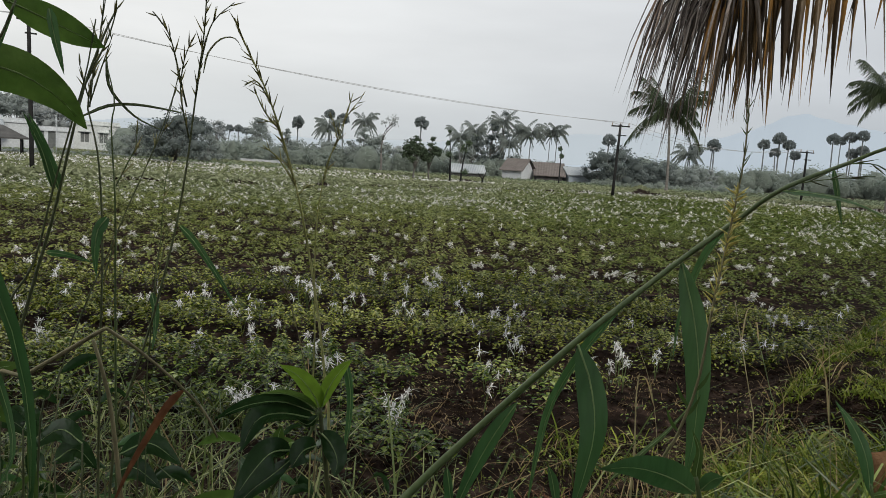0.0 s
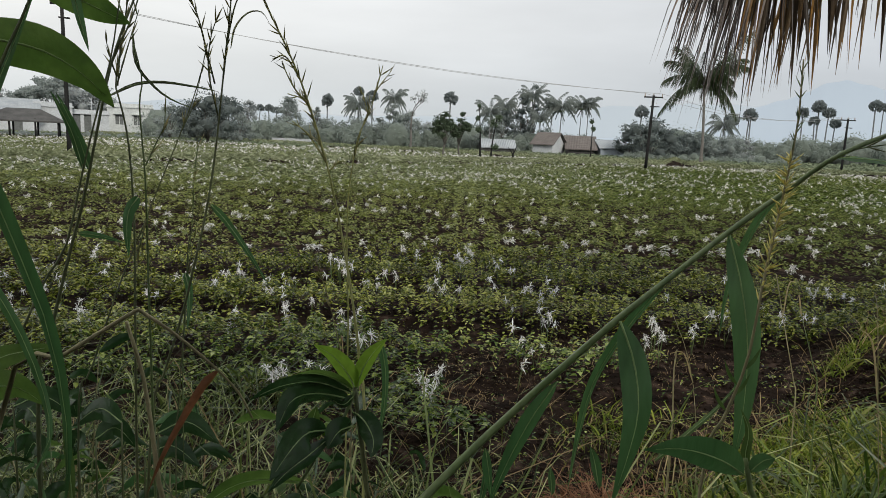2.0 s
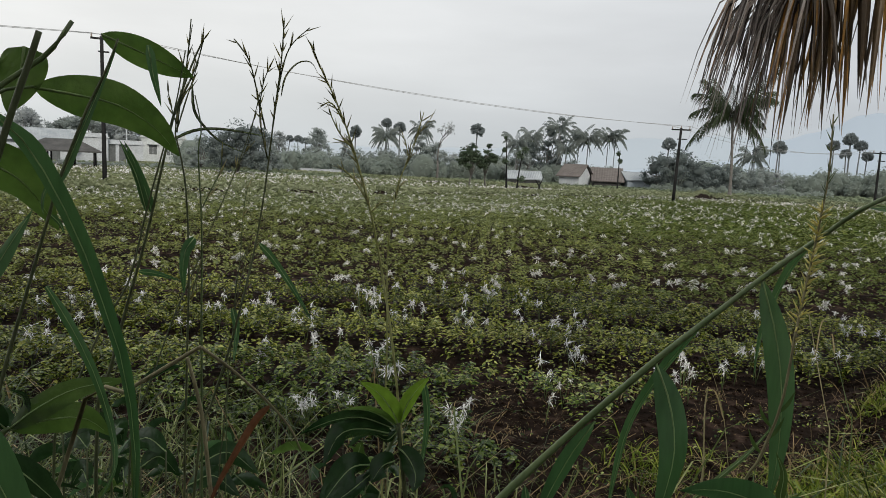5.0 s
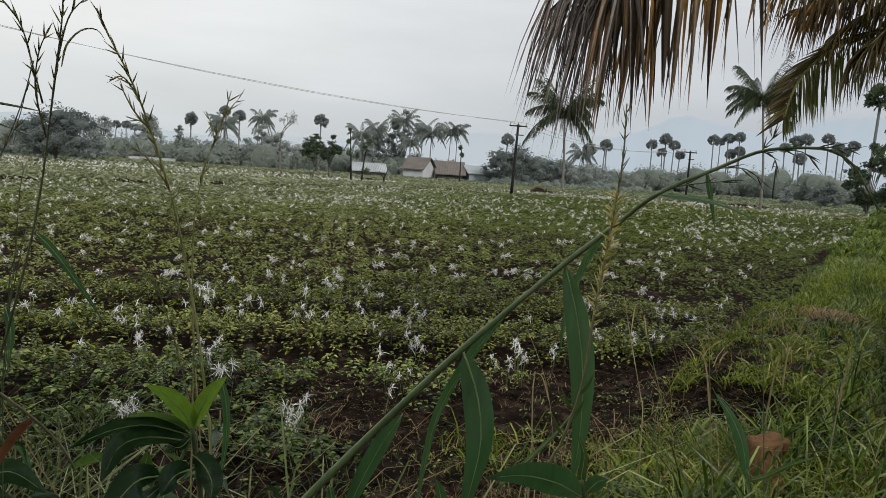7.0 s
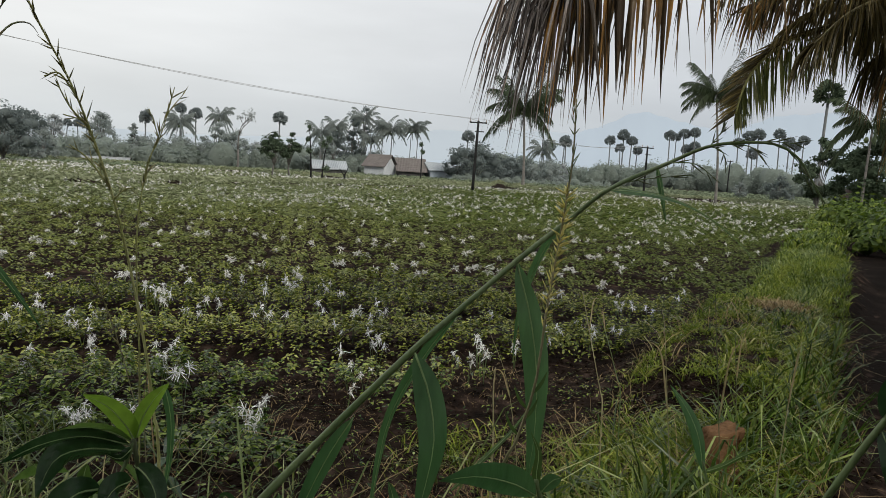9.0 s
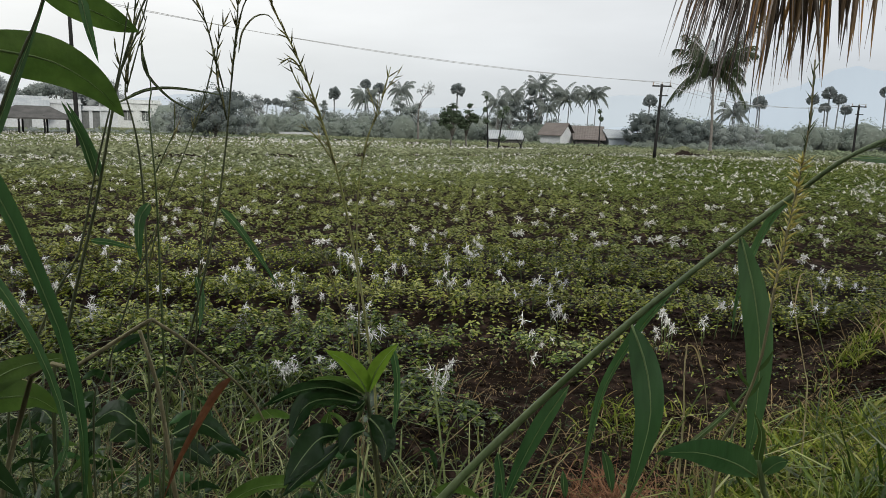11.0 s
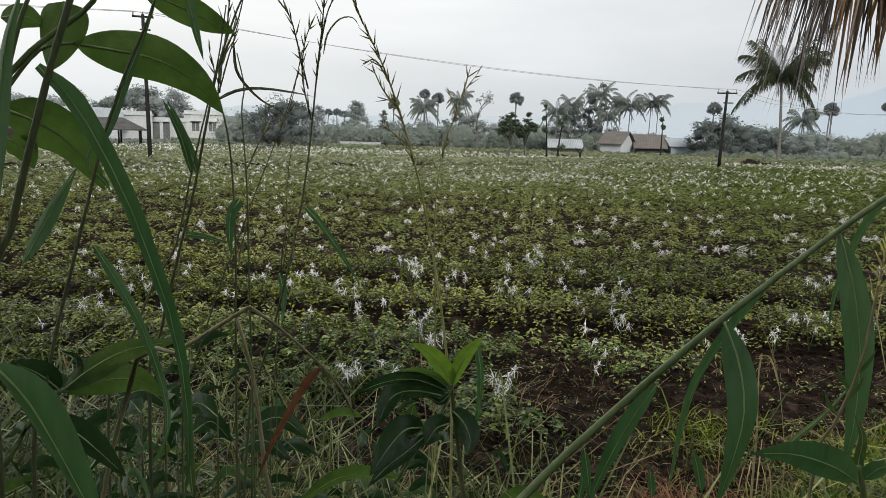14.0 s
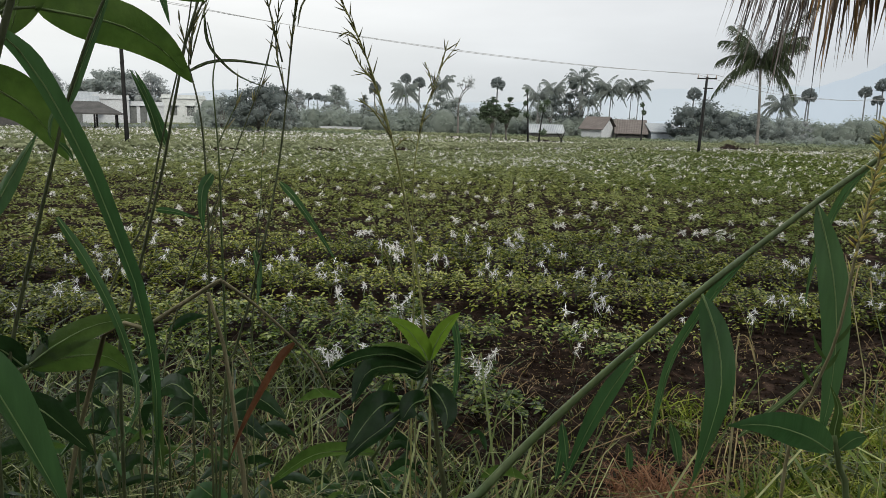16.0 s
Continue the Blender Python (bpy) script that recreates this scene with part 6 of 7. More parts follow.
leaf_on("leaf", cane, [(0.344, 1.002, 1.685), (0.364, 0.985, 1.609), (0.376, 0.975, 1.53), (0.377, 0.969, 1.441), (0.369, 0.967, 1.364)], 37, "blade", "lance", -8, 0.2)
leaf_on("leaf", cane, [(0.426, 1.014, 1.75), (0.4, 1.025, 1.715), (0.38, 1.032, 1.667), (0.364, 1.038, 1.597), (0.36, 1.04, 1.527)], 17, "blade", "lance", 30)
leaf_on("leaf", cane, [(0.119, 0.937, 1.484), (0.088, 0.931, 1.434), (0.06, 0.928, 1.373), (0.033, 0.924, 1.299)], 26, "blade", "lance", 15)
leaf_on("leaf", cane, [(0.028, 0.92, 1.392), (0.034, 0.919, 1.359), (0.04, 0.919, 1.319)], 16, "blade", "lance", 40)
leaf_on("leaf", cane, [(0.571, 1.054, 1.831), (0.577, 1.045, 1.794), (0.585, 1.035, 1.742)], 9, "blade", "lance", 0)
leaf_on("leaf", cane, [(0.519, 1.068, 1.794), (0.578, 1.027, 1.785), (0.623, 0.99, 1.762), (0.658, 0.961, 1.729), (0.702, 0.924, 1.672)], 9, "blade_light", "strap", 50)
leaf_on("leaf", cane, [(0.476, 1.003, 1.792), (0.515, 0.978, 1.79), (0.549, 0.953, 1.783), (0.578, 0.936, 1.77)], 12, "blade", "strap", 55)
rng_c = random.Random(5)
for way in ([(0.526, 1.065, 1.803), (0.559, 1.049, 1.811), (0.614, 1.019, 1.82)], [(0.583, 1.047, 1.836), (0.619, 1.027, 1.836), (0.648, 1.01, 1.812)], [(0.639, 1.027, 1.864), (0.653, 1.018, 1.858), (0.659, 1.015, 1.844)],
            [(0.655, 1.017, 1.868), (0.685, 0.998, 1.866), (0.701, 0.987, 1.851)], [(0.639, 1.027, 1.864), (0.647, 1.022, 1.878), (0.655, 1.017, 1.893)], [(0.713, 0.978, 1.869), (0.733, 0.963, 1.858), (0.745, 0.954, 1.835), (0.753, 0.948, 1.808)],
            [(0.681, 1, 1.872), (0.712, 0.978, 1.874), (0.736, 0.961, 1.872)], [(0.741, 0.957, 1.848), (0.757, 0.945, 1.816), (0.77, 0.934, 1.79)]):
    hd = part("seed_spike", spikelets(rng_c, way, 9, 0.022, 0.35), "stem_dark", cane)
    part("branch", tube(way, 0.0012, 0.0005, 8, 4), "stem", hd)

# grass with feathery heads, straight ahead
seed_grass("seeding_grass", "tall flowering grass with a feathery seed head and yellowing stem",
           [(-0.21, 1.384, 1.321), (-0.22, 1.393, 1.389), (-0.235, 1.4, 1.479), (-0.255, 1.407, 1.58), (-0.275, 1.403, 1.676), (-0.291, 1.4, 1.742), (-0.314, 1.395, 1.817), (-0.338, 1.389, 1.886), (-0.364, 1.383, 1.947), (-0.385, 1.377, 1.989), (-0.409, 1.37, 2.041)],
           0.0048, [([(-0.291, 1.4, 1.736), (-0.314, 1.395, 1.817), (-0.338, 1.389, 1.886), (-0.364, 1.383, 1.947), (-0.385, 1.377, 1.989), (-0.409, 1.37, 2.044)], 60, 0.026, 0.7),
                    ([(-0.294, 1.399, 1.745), (-0.325, 1.393, 1.789), (-0.353, 1.386, 1.812)], 12, 0.02, 0.8), ([(-0.323, 1.393, 1.844), (-0.35, 1.386, 1.874), (-0.371, 1.381, 1.915)], 14, 0.02, 0.8),
                    ([(-0.306, 1.397, 1.791), (-0.329, 1.392, 1.849), (-0.362, 1.383, 1.863)], 12, 0.02, 0.8), ([(-0.342, 1.388, 1.896), (-0.367, 1.382, 1.931), (-0.389, 1.376, 1.924)], 10, 0.018, 0.8),
                    ([(-0.285, 1.401, 1.72), (-0.267, 1.405, 1.738), (-0.253, 1.407, 1.741)], 8, 0.018, 0.9)], 7, "stem_lit",
           [([(-0.46, 1.354, 1.938), (-0.453, 1.356, 1.975), (-0.432, 1.363, 2.003), (-0.408, 1.37, 2.007), (-0.393, 1.375, 1.986)], 4, "stem_dry")])
seed_grass("seeding_grass", "slender flowering grass with a small dark seed head",
           [(-0.246, 1.419, 1.474), (-0.25, 1.418, 1.602), (-0.248, 1.418, 1.682), (-0.241, 1.42, 1.739), (-0.232, 1.421, 1.79), (-0.214, 1.424, 1.83), (-0.201, 1.426, 1.875), (-0.189, 1.427, 1.925)], 0.0028,
           [([(-0.241, 1.42, 1.739), (-0.227, 1.422, 1.801), (-0.208, 1.425, 1.858), (-0.189, 1.427, 1.925)], 22, 0.024, 0.6), ([(-0.214, 1.424, 1.83), (-0.222, 1.423, 1.857), (-0.231, 1.421, 1.884)], 5, 0.02, 0.5),
            ([(-0.201, 1.426, 1.875), (-0.191, 1.427, 1.892), (-0.177, 1.429, 1.91)], 6, 0.02, 0.5)], 8, "stem_lit")
seed_grass("seeding_grass", "short grass stalk with a sparse head",
           [(-0.26, 1.477, 1.299), (-0.274, 1.475, 1.361), (-0.295, 1.471, 1.447), (-0.317, 1.466, 1.52), (-0.336, 1.462, 1.567)], 0.002, [([(-0.285, 1.473, 1.411), (-0.314, 1.467, 1.508), (-0.338, 1.461, 1.569)], 16, 0.02, 0.6)], 9, "stem_dry")

# the stand of tall grasses on the near side
seed_grass("seeding_grass", "tall dark-stemmed grass with a branching seed head",
           [(-0.565, 1.281, 1.334), (-0.533, 1.295, 1.451), (-0.509, 1.304, 1.558), (-0.497, 1.33, 1.652), (-0.487, 1.345, 1.747), (-0.48, 1.357, 1.843), (-0.472, 1.36, 1.928), (-0.464, 1.363, 2.001), (-0.46, 1.365, 2.083)], 0.0042,
           [([(-0.476, 1.359, 1.885), (-0.468, 1.362, 1.959), (-0.463, 1.364, 2.021), (-0.46, 1.364, 2.088)], 34, 0.026, 0.5), ([(-0.471, 1.361, 1.938), (-0.457, 1.366, 2.012), (-0.441, 1.371, 2.045), (-0.413, 1.38, 2.074)], 18, 0.024, 0.5),
            ([(-0.485, 1.356, 1.816), (-0.5, 1.35, 1.894), (-0.496, 1.352, 1.956), (-0.483, 1.357, 1.999)], 30, 0.026, 0.5), ([(-0.49, 1.354, 1.874), (-0.508, 1.347, 1.955), (-0.521, 1.342, 2.004), (-0.547, 1.332, 2.04)], 30, 0.026, 0.6)], 10, "stem_dark",
           [([(-0.484, 1.313, 1.654), (-0.452, 1.304, 1.625), (-0.407, 1.298, 1.566), (-0.371, 1.298, 1.509)], 15, "blade")], sway=-0.05)
seed_grass("seeding_grass", "tall thin grass arching over with dark seeds",
           [(-0.565, 1.171, 1.311), (-0.563, 1.172, 1.47), (-0.561, 1.173, 1.586), (-0.57, 1.19, 1.679), (-0.579, 1.198, 1.764), (-0.591, 1.203, 1.819), (-0.603, 1.208, 1.865), (-0.594, 1.223, 1.942), (-0.588, 1.226, 1.998), (-0.584, 1.228, 2.054)], 0.0034,
           [([(-0.6, 1.209, 1.856), (-0.595, 1.212, 1.913), (-0.59, 1.225, 1.98), (-0.582, 1.229, 2.045)], 20, 0.03, 0.3), ([(-0.6, 1.209, 1.861), (-0.584, 1.217, 1.923), (-0.568, 1.224, 1.981)], 14, 0.026, 0.4), ([(-0.601, 1.209, 1.87), (-0.608, 1.205, 1.897), (-0.614, 1.202, 1.929)], 6, 0.024, 0.3)], 11, "stem_dark")
seed_grass("seeding_grass", "green jointed grass stem with short side shoots",
           [(-0.52, 1.137, 1.327), (-0.521, 1.136, 1.463), (-0.522, 1.136, 1.576), (-0.522, 1.136, 1.65), (-0.523, 1.135, 1.722), (-0.526, 1.134, 1.776), (-0.528, 1.133, 1.829), (-0.524, 1.135, 1.864), (-0.533, 1.13, 1.915)], 0.0032,
           [([(-0.522, 1.136, 1.731), (-0.507, 1.143, 1.768), (-0.496, 1.147, 1.794), (-0.494, 1.148, 1.821)], 6, 0.026, 0.25), ([(-0.521, 1.136, 1.65), (-0.532, 1.131, 1.604), (-0.54, 1.127, 1.576)], 4, 0.02, 0.3)], 12, "stem",
           [([(-0.533, 1.131, 1.681), (-0.546, 1.125, 1.658), (-0.549, 1.123, 1.622), (-0.547, 1.124, 1.586)], 20, "blade"), ([(-0.609, 1.092, 1.625), (-0.583, 1.106, 1.62), (-0.551, 1.122, 1.608)], 11, "blade")])
seed_grass("seeding_grass", "dark leaning grass stem with a loose head",
           [(-0.624, 1.025, 1.469), (-0.599, 1.04, 1.588), (-0.576, 1.053, 1.689), (-0.556, 1.064, 1.799), (-0.548, 1.09, 1.884), (-0.533, 1.12, 1.965), (-0.523, 1.135, 2.002)], 0.0045, [([(-0.548, 1.09, 1.884), (-0.529, 1.121, 1.957), (-0.521, 1.136, 2.007)], 12, 0.028, 0.3)], 13, "stem_dark",
           [([(-0.569, 1.056, 1.727), (-0.578, 1.051, 1.764), (-0.591, 1.044, 1.804), (-0.603, 1.037, 1.835)], 15, "blade")])
seed_grass("seeding_grass", "thin dark grass stem leaning across the others",
           [(-0.649, 1.184, 1.372), (-0.606, 1.206, 1.519), (-0.571, 1.223, 1.617), (-0.551, 1.243, 1.686), (-0.518, 1.268, 1.787), (-0.496, 1.288, 1.869), (-0.48, 1.294, 1.939)], 0.0026, [([(-0.518, 1.268, 1.787), (-0.5, 1.286, 1.843), (-0.481, 1.293, 1.939)], 14, 0.024, 0.5)], 14, "stem_dark",
           [([(-0.617, 1.212, 1.839), (-0.58, 1.23, 1.861), (-0.54, 1.248, 1.867), (-0.489, 1.269, 1.862), (-0.454, 1.282, 1.856)], 6, "stem_dark"), ([(-0.582, 1.229, 1.944), (-0.579, 1.231, 1.897), (-0.56, 1.239, 1.866), (-0.531, 1.252, 1.84), (-0.48, 1.272, 1.819)], 6, "stem_dark")])
seed_grass("seeding_grass", "fine upright grass stem among the stand",
           [(-0.568, 1.388, 1.391), (-0.56, 1.392, 1.529), (-0.551, 1.395, 1.62), (-0.547, 1.397, 1.71), (-0.541, 1.399, 1.754)], 0.0018, [([(-0.551, 1.395, 1.642), (-0.545, 1.397, 1.721), (-0.538, 1.4, 1.765)], 12, 0.02, 0.4)], 15, "stem")
seed_grass("seeding_grass", "fine upright grass stem among the stand",
           [(-0.562, 1.337, 1.246), (-0.552, 1.341, 1.383), (-0.545, 1.344, 1.494), (-0.539, 1.346, 1.582), (-0.519, 1.354, 1.648)], 0.0022, [([(-0.545, 1.344, 1.494), (-0.528, 1.351, 1.604), (-0.514, 1.356, 1.659)], 10, 0.02, 0.4)], 16, "stem_dark",
           [([(-0.547, 1.343, 1.517), (-0.536, 1.337, 1.474), (-0.537, 1.325, 1.41)], 16, "blade")])

# shrub with broad leaves, close on the near side
shrub = thing("broad_leaved_shrub", foot([(-0.694, 0.787, 1.736)][0]), "shrub with large smooth oval green leaves on thin branches", "shrub")
part("stem", tube(rooted([(-0.748, 0.737, 1.66), (-0.712, 0.771, 1.781), (-0.662, 0.813, 1.87), (-0.633, 0.835, 1.905), (-0.602, 0.856, 1.938), (-0.58, 0.871, 1.98)]), 0.0045, 0.003, 20, 7), "stem", shrub)
part("branch", tube([(-0.681, 0.798, 1.827), (-0.664, 0.811, 1.905), (-0.649, 0.823, 1.957)], 0.004, 0.002, 8, 6), "stem", shrub)
part("branch", tube([(-0.681, 0.798, 1.827), (-0.654, 0.832, 1.883), (-0.627, 0.863, 1.896)], 0.003, 0.0018, 8, 6), "stem", shrub)
part("branch", tube(rooted([(-0.666, 0.745, 1.393), (-0.642, 0.765, 1.443), (-0.623, 0.78, 1.467), (-0.615, 0.786, 1.474)], -0.05), 0.006, 0.003, 14, 6), "stem", shrub)
leaf_on("leaf", shrub, [(-0.628, 0.863, 1.895), (-0.589, 0.889, 1.89), (-0.547, 0.919, 1.881), (-0.509, 0.945, 1.854), (-0.482, 0.964, 1.816)], 62, "broad", "oval", 0, 0.15, n=20)
leaf_on("leaf", shrub, [(-0.612, 0.992, 1.985), (-0.576, 1.023, 1.969), (-0.545, 1.061, 1.953), (-0.516, 1.086, 1.939)], 46, "broad", "oval", 0, 0.15, n=18)
leaf_on("leaf", shrub, [(-0.641, 0.866, 1.946), (-0.644, 0.864, 1.919), (-0.65, 0.859, 1.889), (-0.657, 0.854, 1.861)], 66, "broad", "heart", 0, 0.1, n=18)
leaf_on("leaf", shrub, [(-0.669, 0.782, 1.813), (-0.639, 0.805, 1.796), (-0.615, 0.829, 1.77), (-0.59, 0.852, 1.715)], 66, "broad", "oval", 0, 0.15, n=20)
leaf_on("leaf", shrub, [(-0.679, 0.799, 1.778), (-0.667, 0.809, 1.766), (-0.658, 0.816, 1.741)], 40, "broad", "oval", 0, 0.15)
leaf_on("leaf", shrub, [(-0.708, 0.84, 1.922), (-0.69, 0.855, 1.927), (-0.671, 0.869, 1.917)], 34, "broad", "oval", 10, 0.15)
leaf_on("leaf", shrub, [(-0.615, 0.786, 1.473), (-0.59, 0.798, 1.495), (-0.55, 0.819, 1.518), (-0.492, 0.841, 1.528)], 36, "broad", "oval", 20, 0.2, n=18)
leaf_on("leaf", shrub, [(-0.615, 0.786, 1.471), (-0.572, 0.804, 1.482), (-0.535, 0.816, 1.481), (-0.507, 0.827, 1.456)], 42, "broad", "oval", 0, 0.2, n=18)
leaf_on("leaf", shrub, [(-0.618, 0.784, 1.473), (-0.635, 0.77, 1.498), (-0.656, 0.753, 1.516)], 40, "broad_dark", "oval", 0, 0.2)
leaf_on("leaf", shrub, [(-0.631, 0.774, 1.439), (-0.602, 0.783, 1.421), (-0.575, 0.79, 1.394), (-0.548, 0.802, 1.357)], 44, "broad_dark", "oval", 0, 0.2, n=16)
leaf_on("leaf", shrub, [(-0.619, 0.795, 1.462), (-0.608, 0.804, 1.503), (-0.621, 0.794, 1.52)], 34, "broad_dark", "oval", 40, 0.2)
for i, (dx, dy, roll) in enumerate(((0, 0, 20), (60, 20, -30), (120, -10, 40), (190, 40, 0), (250, 0, -20), (300, 60, 30), (150, 70, 10), (60, 90, -10), (330, 10, 15))):
    x0, y0 = -1.02 + dx * 0.0011, 1.52 - dx * 0.0002
    z0 = 1.15 - dy * 0.0012
    p0 = Vector((x0, y0, z0))
    a = i * 2.4
    leaf_on("leaf", shrub, [p0, p0 + Vector((math.cos(a) * 0.06, 0.02, 0.02)), p0 + Vector((math.cos(a) * 0.13, 0.03, -0.03))], 52, "broad_dark", "oval", roll, 0.2)
    part("branch", tube([foot((x0 - 0.03, y0 + 0.05)), (x0 - 0.02, y0 + 0.03, 0.7), p0], 0.005, 0.002, 8, 5), "stem_dark", shrub)

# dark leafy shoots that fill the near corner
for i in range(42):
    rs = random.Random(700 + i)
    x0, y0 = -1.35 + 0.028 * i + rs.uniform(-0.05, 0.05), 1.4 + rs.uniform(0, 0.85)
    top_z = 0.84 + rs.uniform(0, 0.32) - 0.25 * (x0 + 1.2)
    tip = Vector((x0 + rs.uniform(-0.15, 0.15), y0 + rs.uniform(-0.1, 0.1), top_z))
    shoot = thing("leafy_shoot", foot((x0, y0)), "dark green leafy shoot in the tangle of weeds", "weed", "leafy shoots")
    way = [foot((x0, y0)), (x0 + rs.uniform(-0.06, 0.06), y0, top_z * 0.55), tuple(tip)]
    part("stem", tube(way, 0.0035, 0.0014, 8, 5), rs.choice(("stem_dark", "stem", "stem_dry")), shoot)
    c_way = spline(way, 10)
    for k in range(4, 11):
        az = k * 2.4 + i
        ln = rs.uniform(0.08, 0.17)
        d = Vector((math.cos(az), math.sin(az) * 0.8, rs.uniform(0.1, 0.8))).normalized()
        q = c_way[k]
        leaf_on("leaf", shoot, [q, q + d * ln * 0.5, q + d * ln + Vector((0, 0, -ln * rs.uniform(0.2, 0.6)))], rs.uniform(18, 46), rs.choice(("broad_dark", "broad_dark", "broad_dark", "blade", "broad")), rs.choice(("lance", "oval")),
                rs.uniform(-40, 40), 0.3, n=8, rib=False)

# long strap leaves of a big grass beside the shrub
big = thing("broad_bladed_grass", foot([(-0.427, 0.729, 1.381)][0]), "coarse grass with long arching dark green strap leaves", "grass")
part("stem", tube(rooted([(-0.525, 0.602, 1.689), (-0.512, 0.613, 1.755), (-0.501, 0.621, 1.805), (-0.491, 0.629, 1.85), (-0.478, 0.638, 1.9), (-0.471, 0.643, 1.929)]), 0.0038, 0.003, 18, 7), "stem_dark", big)
leaf_on("leaf", big, [(-0.503, 0.626, 1.847), (-0.483, 0.641, 1.821), (-0.467, 0.657, 1.778), (-0.451, 0.673, 1.725), (-0.437, 0.687, 1.664), (-0.422, 0.701, 1.591), (-0.418, 0.715, 1.513), (-0.419, 0.72, 1.44), (-0.428, 0.721, 1.372)], 22, "blade", "strap", 0, 0.35, n=28)
leaf_on("leaf", big, [(-0.508, 0.551, 1.591), (-0.491, 0.566, 1.557), (-0.476, 0.577, 1.514), (-0.457, 0.591, 1.45), (-0.444, 0.601, 1.402)], 36, "blade", "lance", 8, 0.7, n=16)
leaf_on("leaf", big, [(-0.553, 0.769, 1.658), (-0.533, 0.782, 1.611), (-0.512, 0.795, 1.551), (-0.496, 0.805, 1.481), (-0.487, 0.798, 1.427), (-0.5, 0.779, 1.384)], 12, "blade", "strap", 30, 0.3, n=18)
leaf_on("leaf", big, [(-0.531, 0.557, 1.629), (-0.519, 0.567, 1.715), (-0.507, 0.577, 1.799), (-0.498, 0.583, 1.863), (-0.487, 0.592, 1.909)], 27, "blade", "strap", 10, 0.3, n=14)
leaf_on("leaf", big, [(-0.579, 0.687, 1.651), (-0.557, 0.704, 1.703), (-0.534, 0.721, 1.753)], 18, "blade", "lance", 0, 0.3)
leaf_on("leaf", big, [(-0.48, 0.87, 1.954), (-0.474, 0.873, 1.916), (-0.466, 0.877, 1.878)], 13, "blade", "strap", 0, 0.3)
leaf_on("leaf", big, [(-0.422, 0.731, 1.38), (-0.425, 0.73, 1.448), (-0.428, 0.728, 1.501)], 10, "blade_light", "lance", 0, 0.3)
seed_grass("jointed_grass", "thick dark grass stem with clasping leaves", [(-0.632, 0.773, 1.469), (-0.619, 0.783, 1.544), (-0.599, 0.798, 1.638), (-0.578, 0.812, 1.732), (-0.566, 0.82, 1.785), (-0.542, 0.835, 1.865), (-0.522, 0.847, 1.918), (-0.51, 0.854, 1.958)], 0.0042, (), 17, "stem_dark",
           [([(-0.568, 0.819, 1.775), (-0.551, 0.83, 1.828), (-0.534, 0.84, 1.878), (-0.51, 0.854, 1.951)], 13, "blade"), ([(-0.566, 0.82, 1.788), (-0.58, 0.811, 1.768), (-0.583, 0.809, 1.748), (-0.581, 0.81, 1.737)], 6, "blade"), ([(-0.575, 0.814, 1.738), (-0.568, 0.819, 1.728), (-0.563, 0.822, 1.715)], 8, "blade")])
seed_grass("jointed_grass", "thin dark grass stem with a narrow leaf", [(-0.662, 0.996, 1.455), (-0.625, 1.018, 1.557), (-0.596, 1.035, 1.617), (-0.575, 1.046, 1.719), (-0.562, 1.053, 1.779), (-0.551, 1.058, 1.826), (-0.535, 1.066, 1.896), (-0.523, 1.072, 1.978)], 0.0032, (), 18, "stem_dark",
           [([(-0.573, 1.047, 1.728), (-0.584, 1.041, 1.778), (-0.596, 1.035, 1.811), (-0.606, 1.029, 1.836)], 13, "blade")])

# bent dry stalk, withered leaf and sapling
dry = thing("broken_stalk", foot([(-0.475, 0.823, 1.529)][0]), "dry straw-coloured stalk snapped over at a joint", "dry stalk")
part("stalk", tube(rooted([(-0.485, 0.817, 1.519), (-0.434, 0.823, 1.553), (-0.393, 0.821, 1.58), (-0.388, 0.823, 1.582)]), 0.0032, 0.0024, 14, 6), "stem_dry", dry)
part("snapped_end", tube([(-0.388, 0.823, 1.582), (-0.357, 0.848, 1.548), (-0.321, 0.883, 1.496), (-0.296, 0.903, 1.455), (-0.283, 0.917, 1.416)], 0.0024, 0.0014, 12, 6), "stem_dry", dry)
red = thing("withered_plant", foot([(-0.398, 0.863, 1.351)][0]), "withered rust-brown curled leaf on a dry stem", "dry plant")
part("stem", tube(rooted([(-0.393, 0.876, 1.338), (-0.399, 0.873, 1.408), (-0.407, 0.869, 1.484), (-0.423, 0.862, 1.556)]), 0.0042, 0.0022, 12, 6), "stem_dry", red)
leaf_on("leaf", red, [(-0.325, 0.903, 1.483), (-0.341, 0.892, 1.463), (-0.36, 0.879, 1.427), (-0.383, 0.869, 1.38), (-0.402, 0.861, 1.329)], 12, "rust", "strap", 25, 0.8, "rust-brown withered leaf", rib=False)

sap = thing("sapling", foot([(-0.138, 0.99, 1.287)][0]), "young sapling with bright new leaves above dark older ones", "sapling")
part("stem", tube(rooted([(-0.138, 0.99, 1.287), (-0.147, 0.989, 1.357), (-0.153, 0.988, 1.4), (-0.158, 0.987, 1.441)]), 0.0045, 0.0028, 16, 7), "stem_dark", sap)
part("branch", tube([(-0.233, 0.962, 1.296), (-0.201, 0.969, 1.354), (-0.173, 0.985, 1.396), (-0.158, 0.987, 1.436)], 0.0022, 0.003, 10, 6), "stem", sap)
leaf_on("leaf", sap, [(-0.158, 0.987, 1.439), (-0.167, 0.981, 1.461), (-0.186, 0.972, 1.489), (-0.212, 0.962, 1.508)], 31, "broad_young", "oval", 10, 0.3, "fresh yellow-green leaf", n=16)
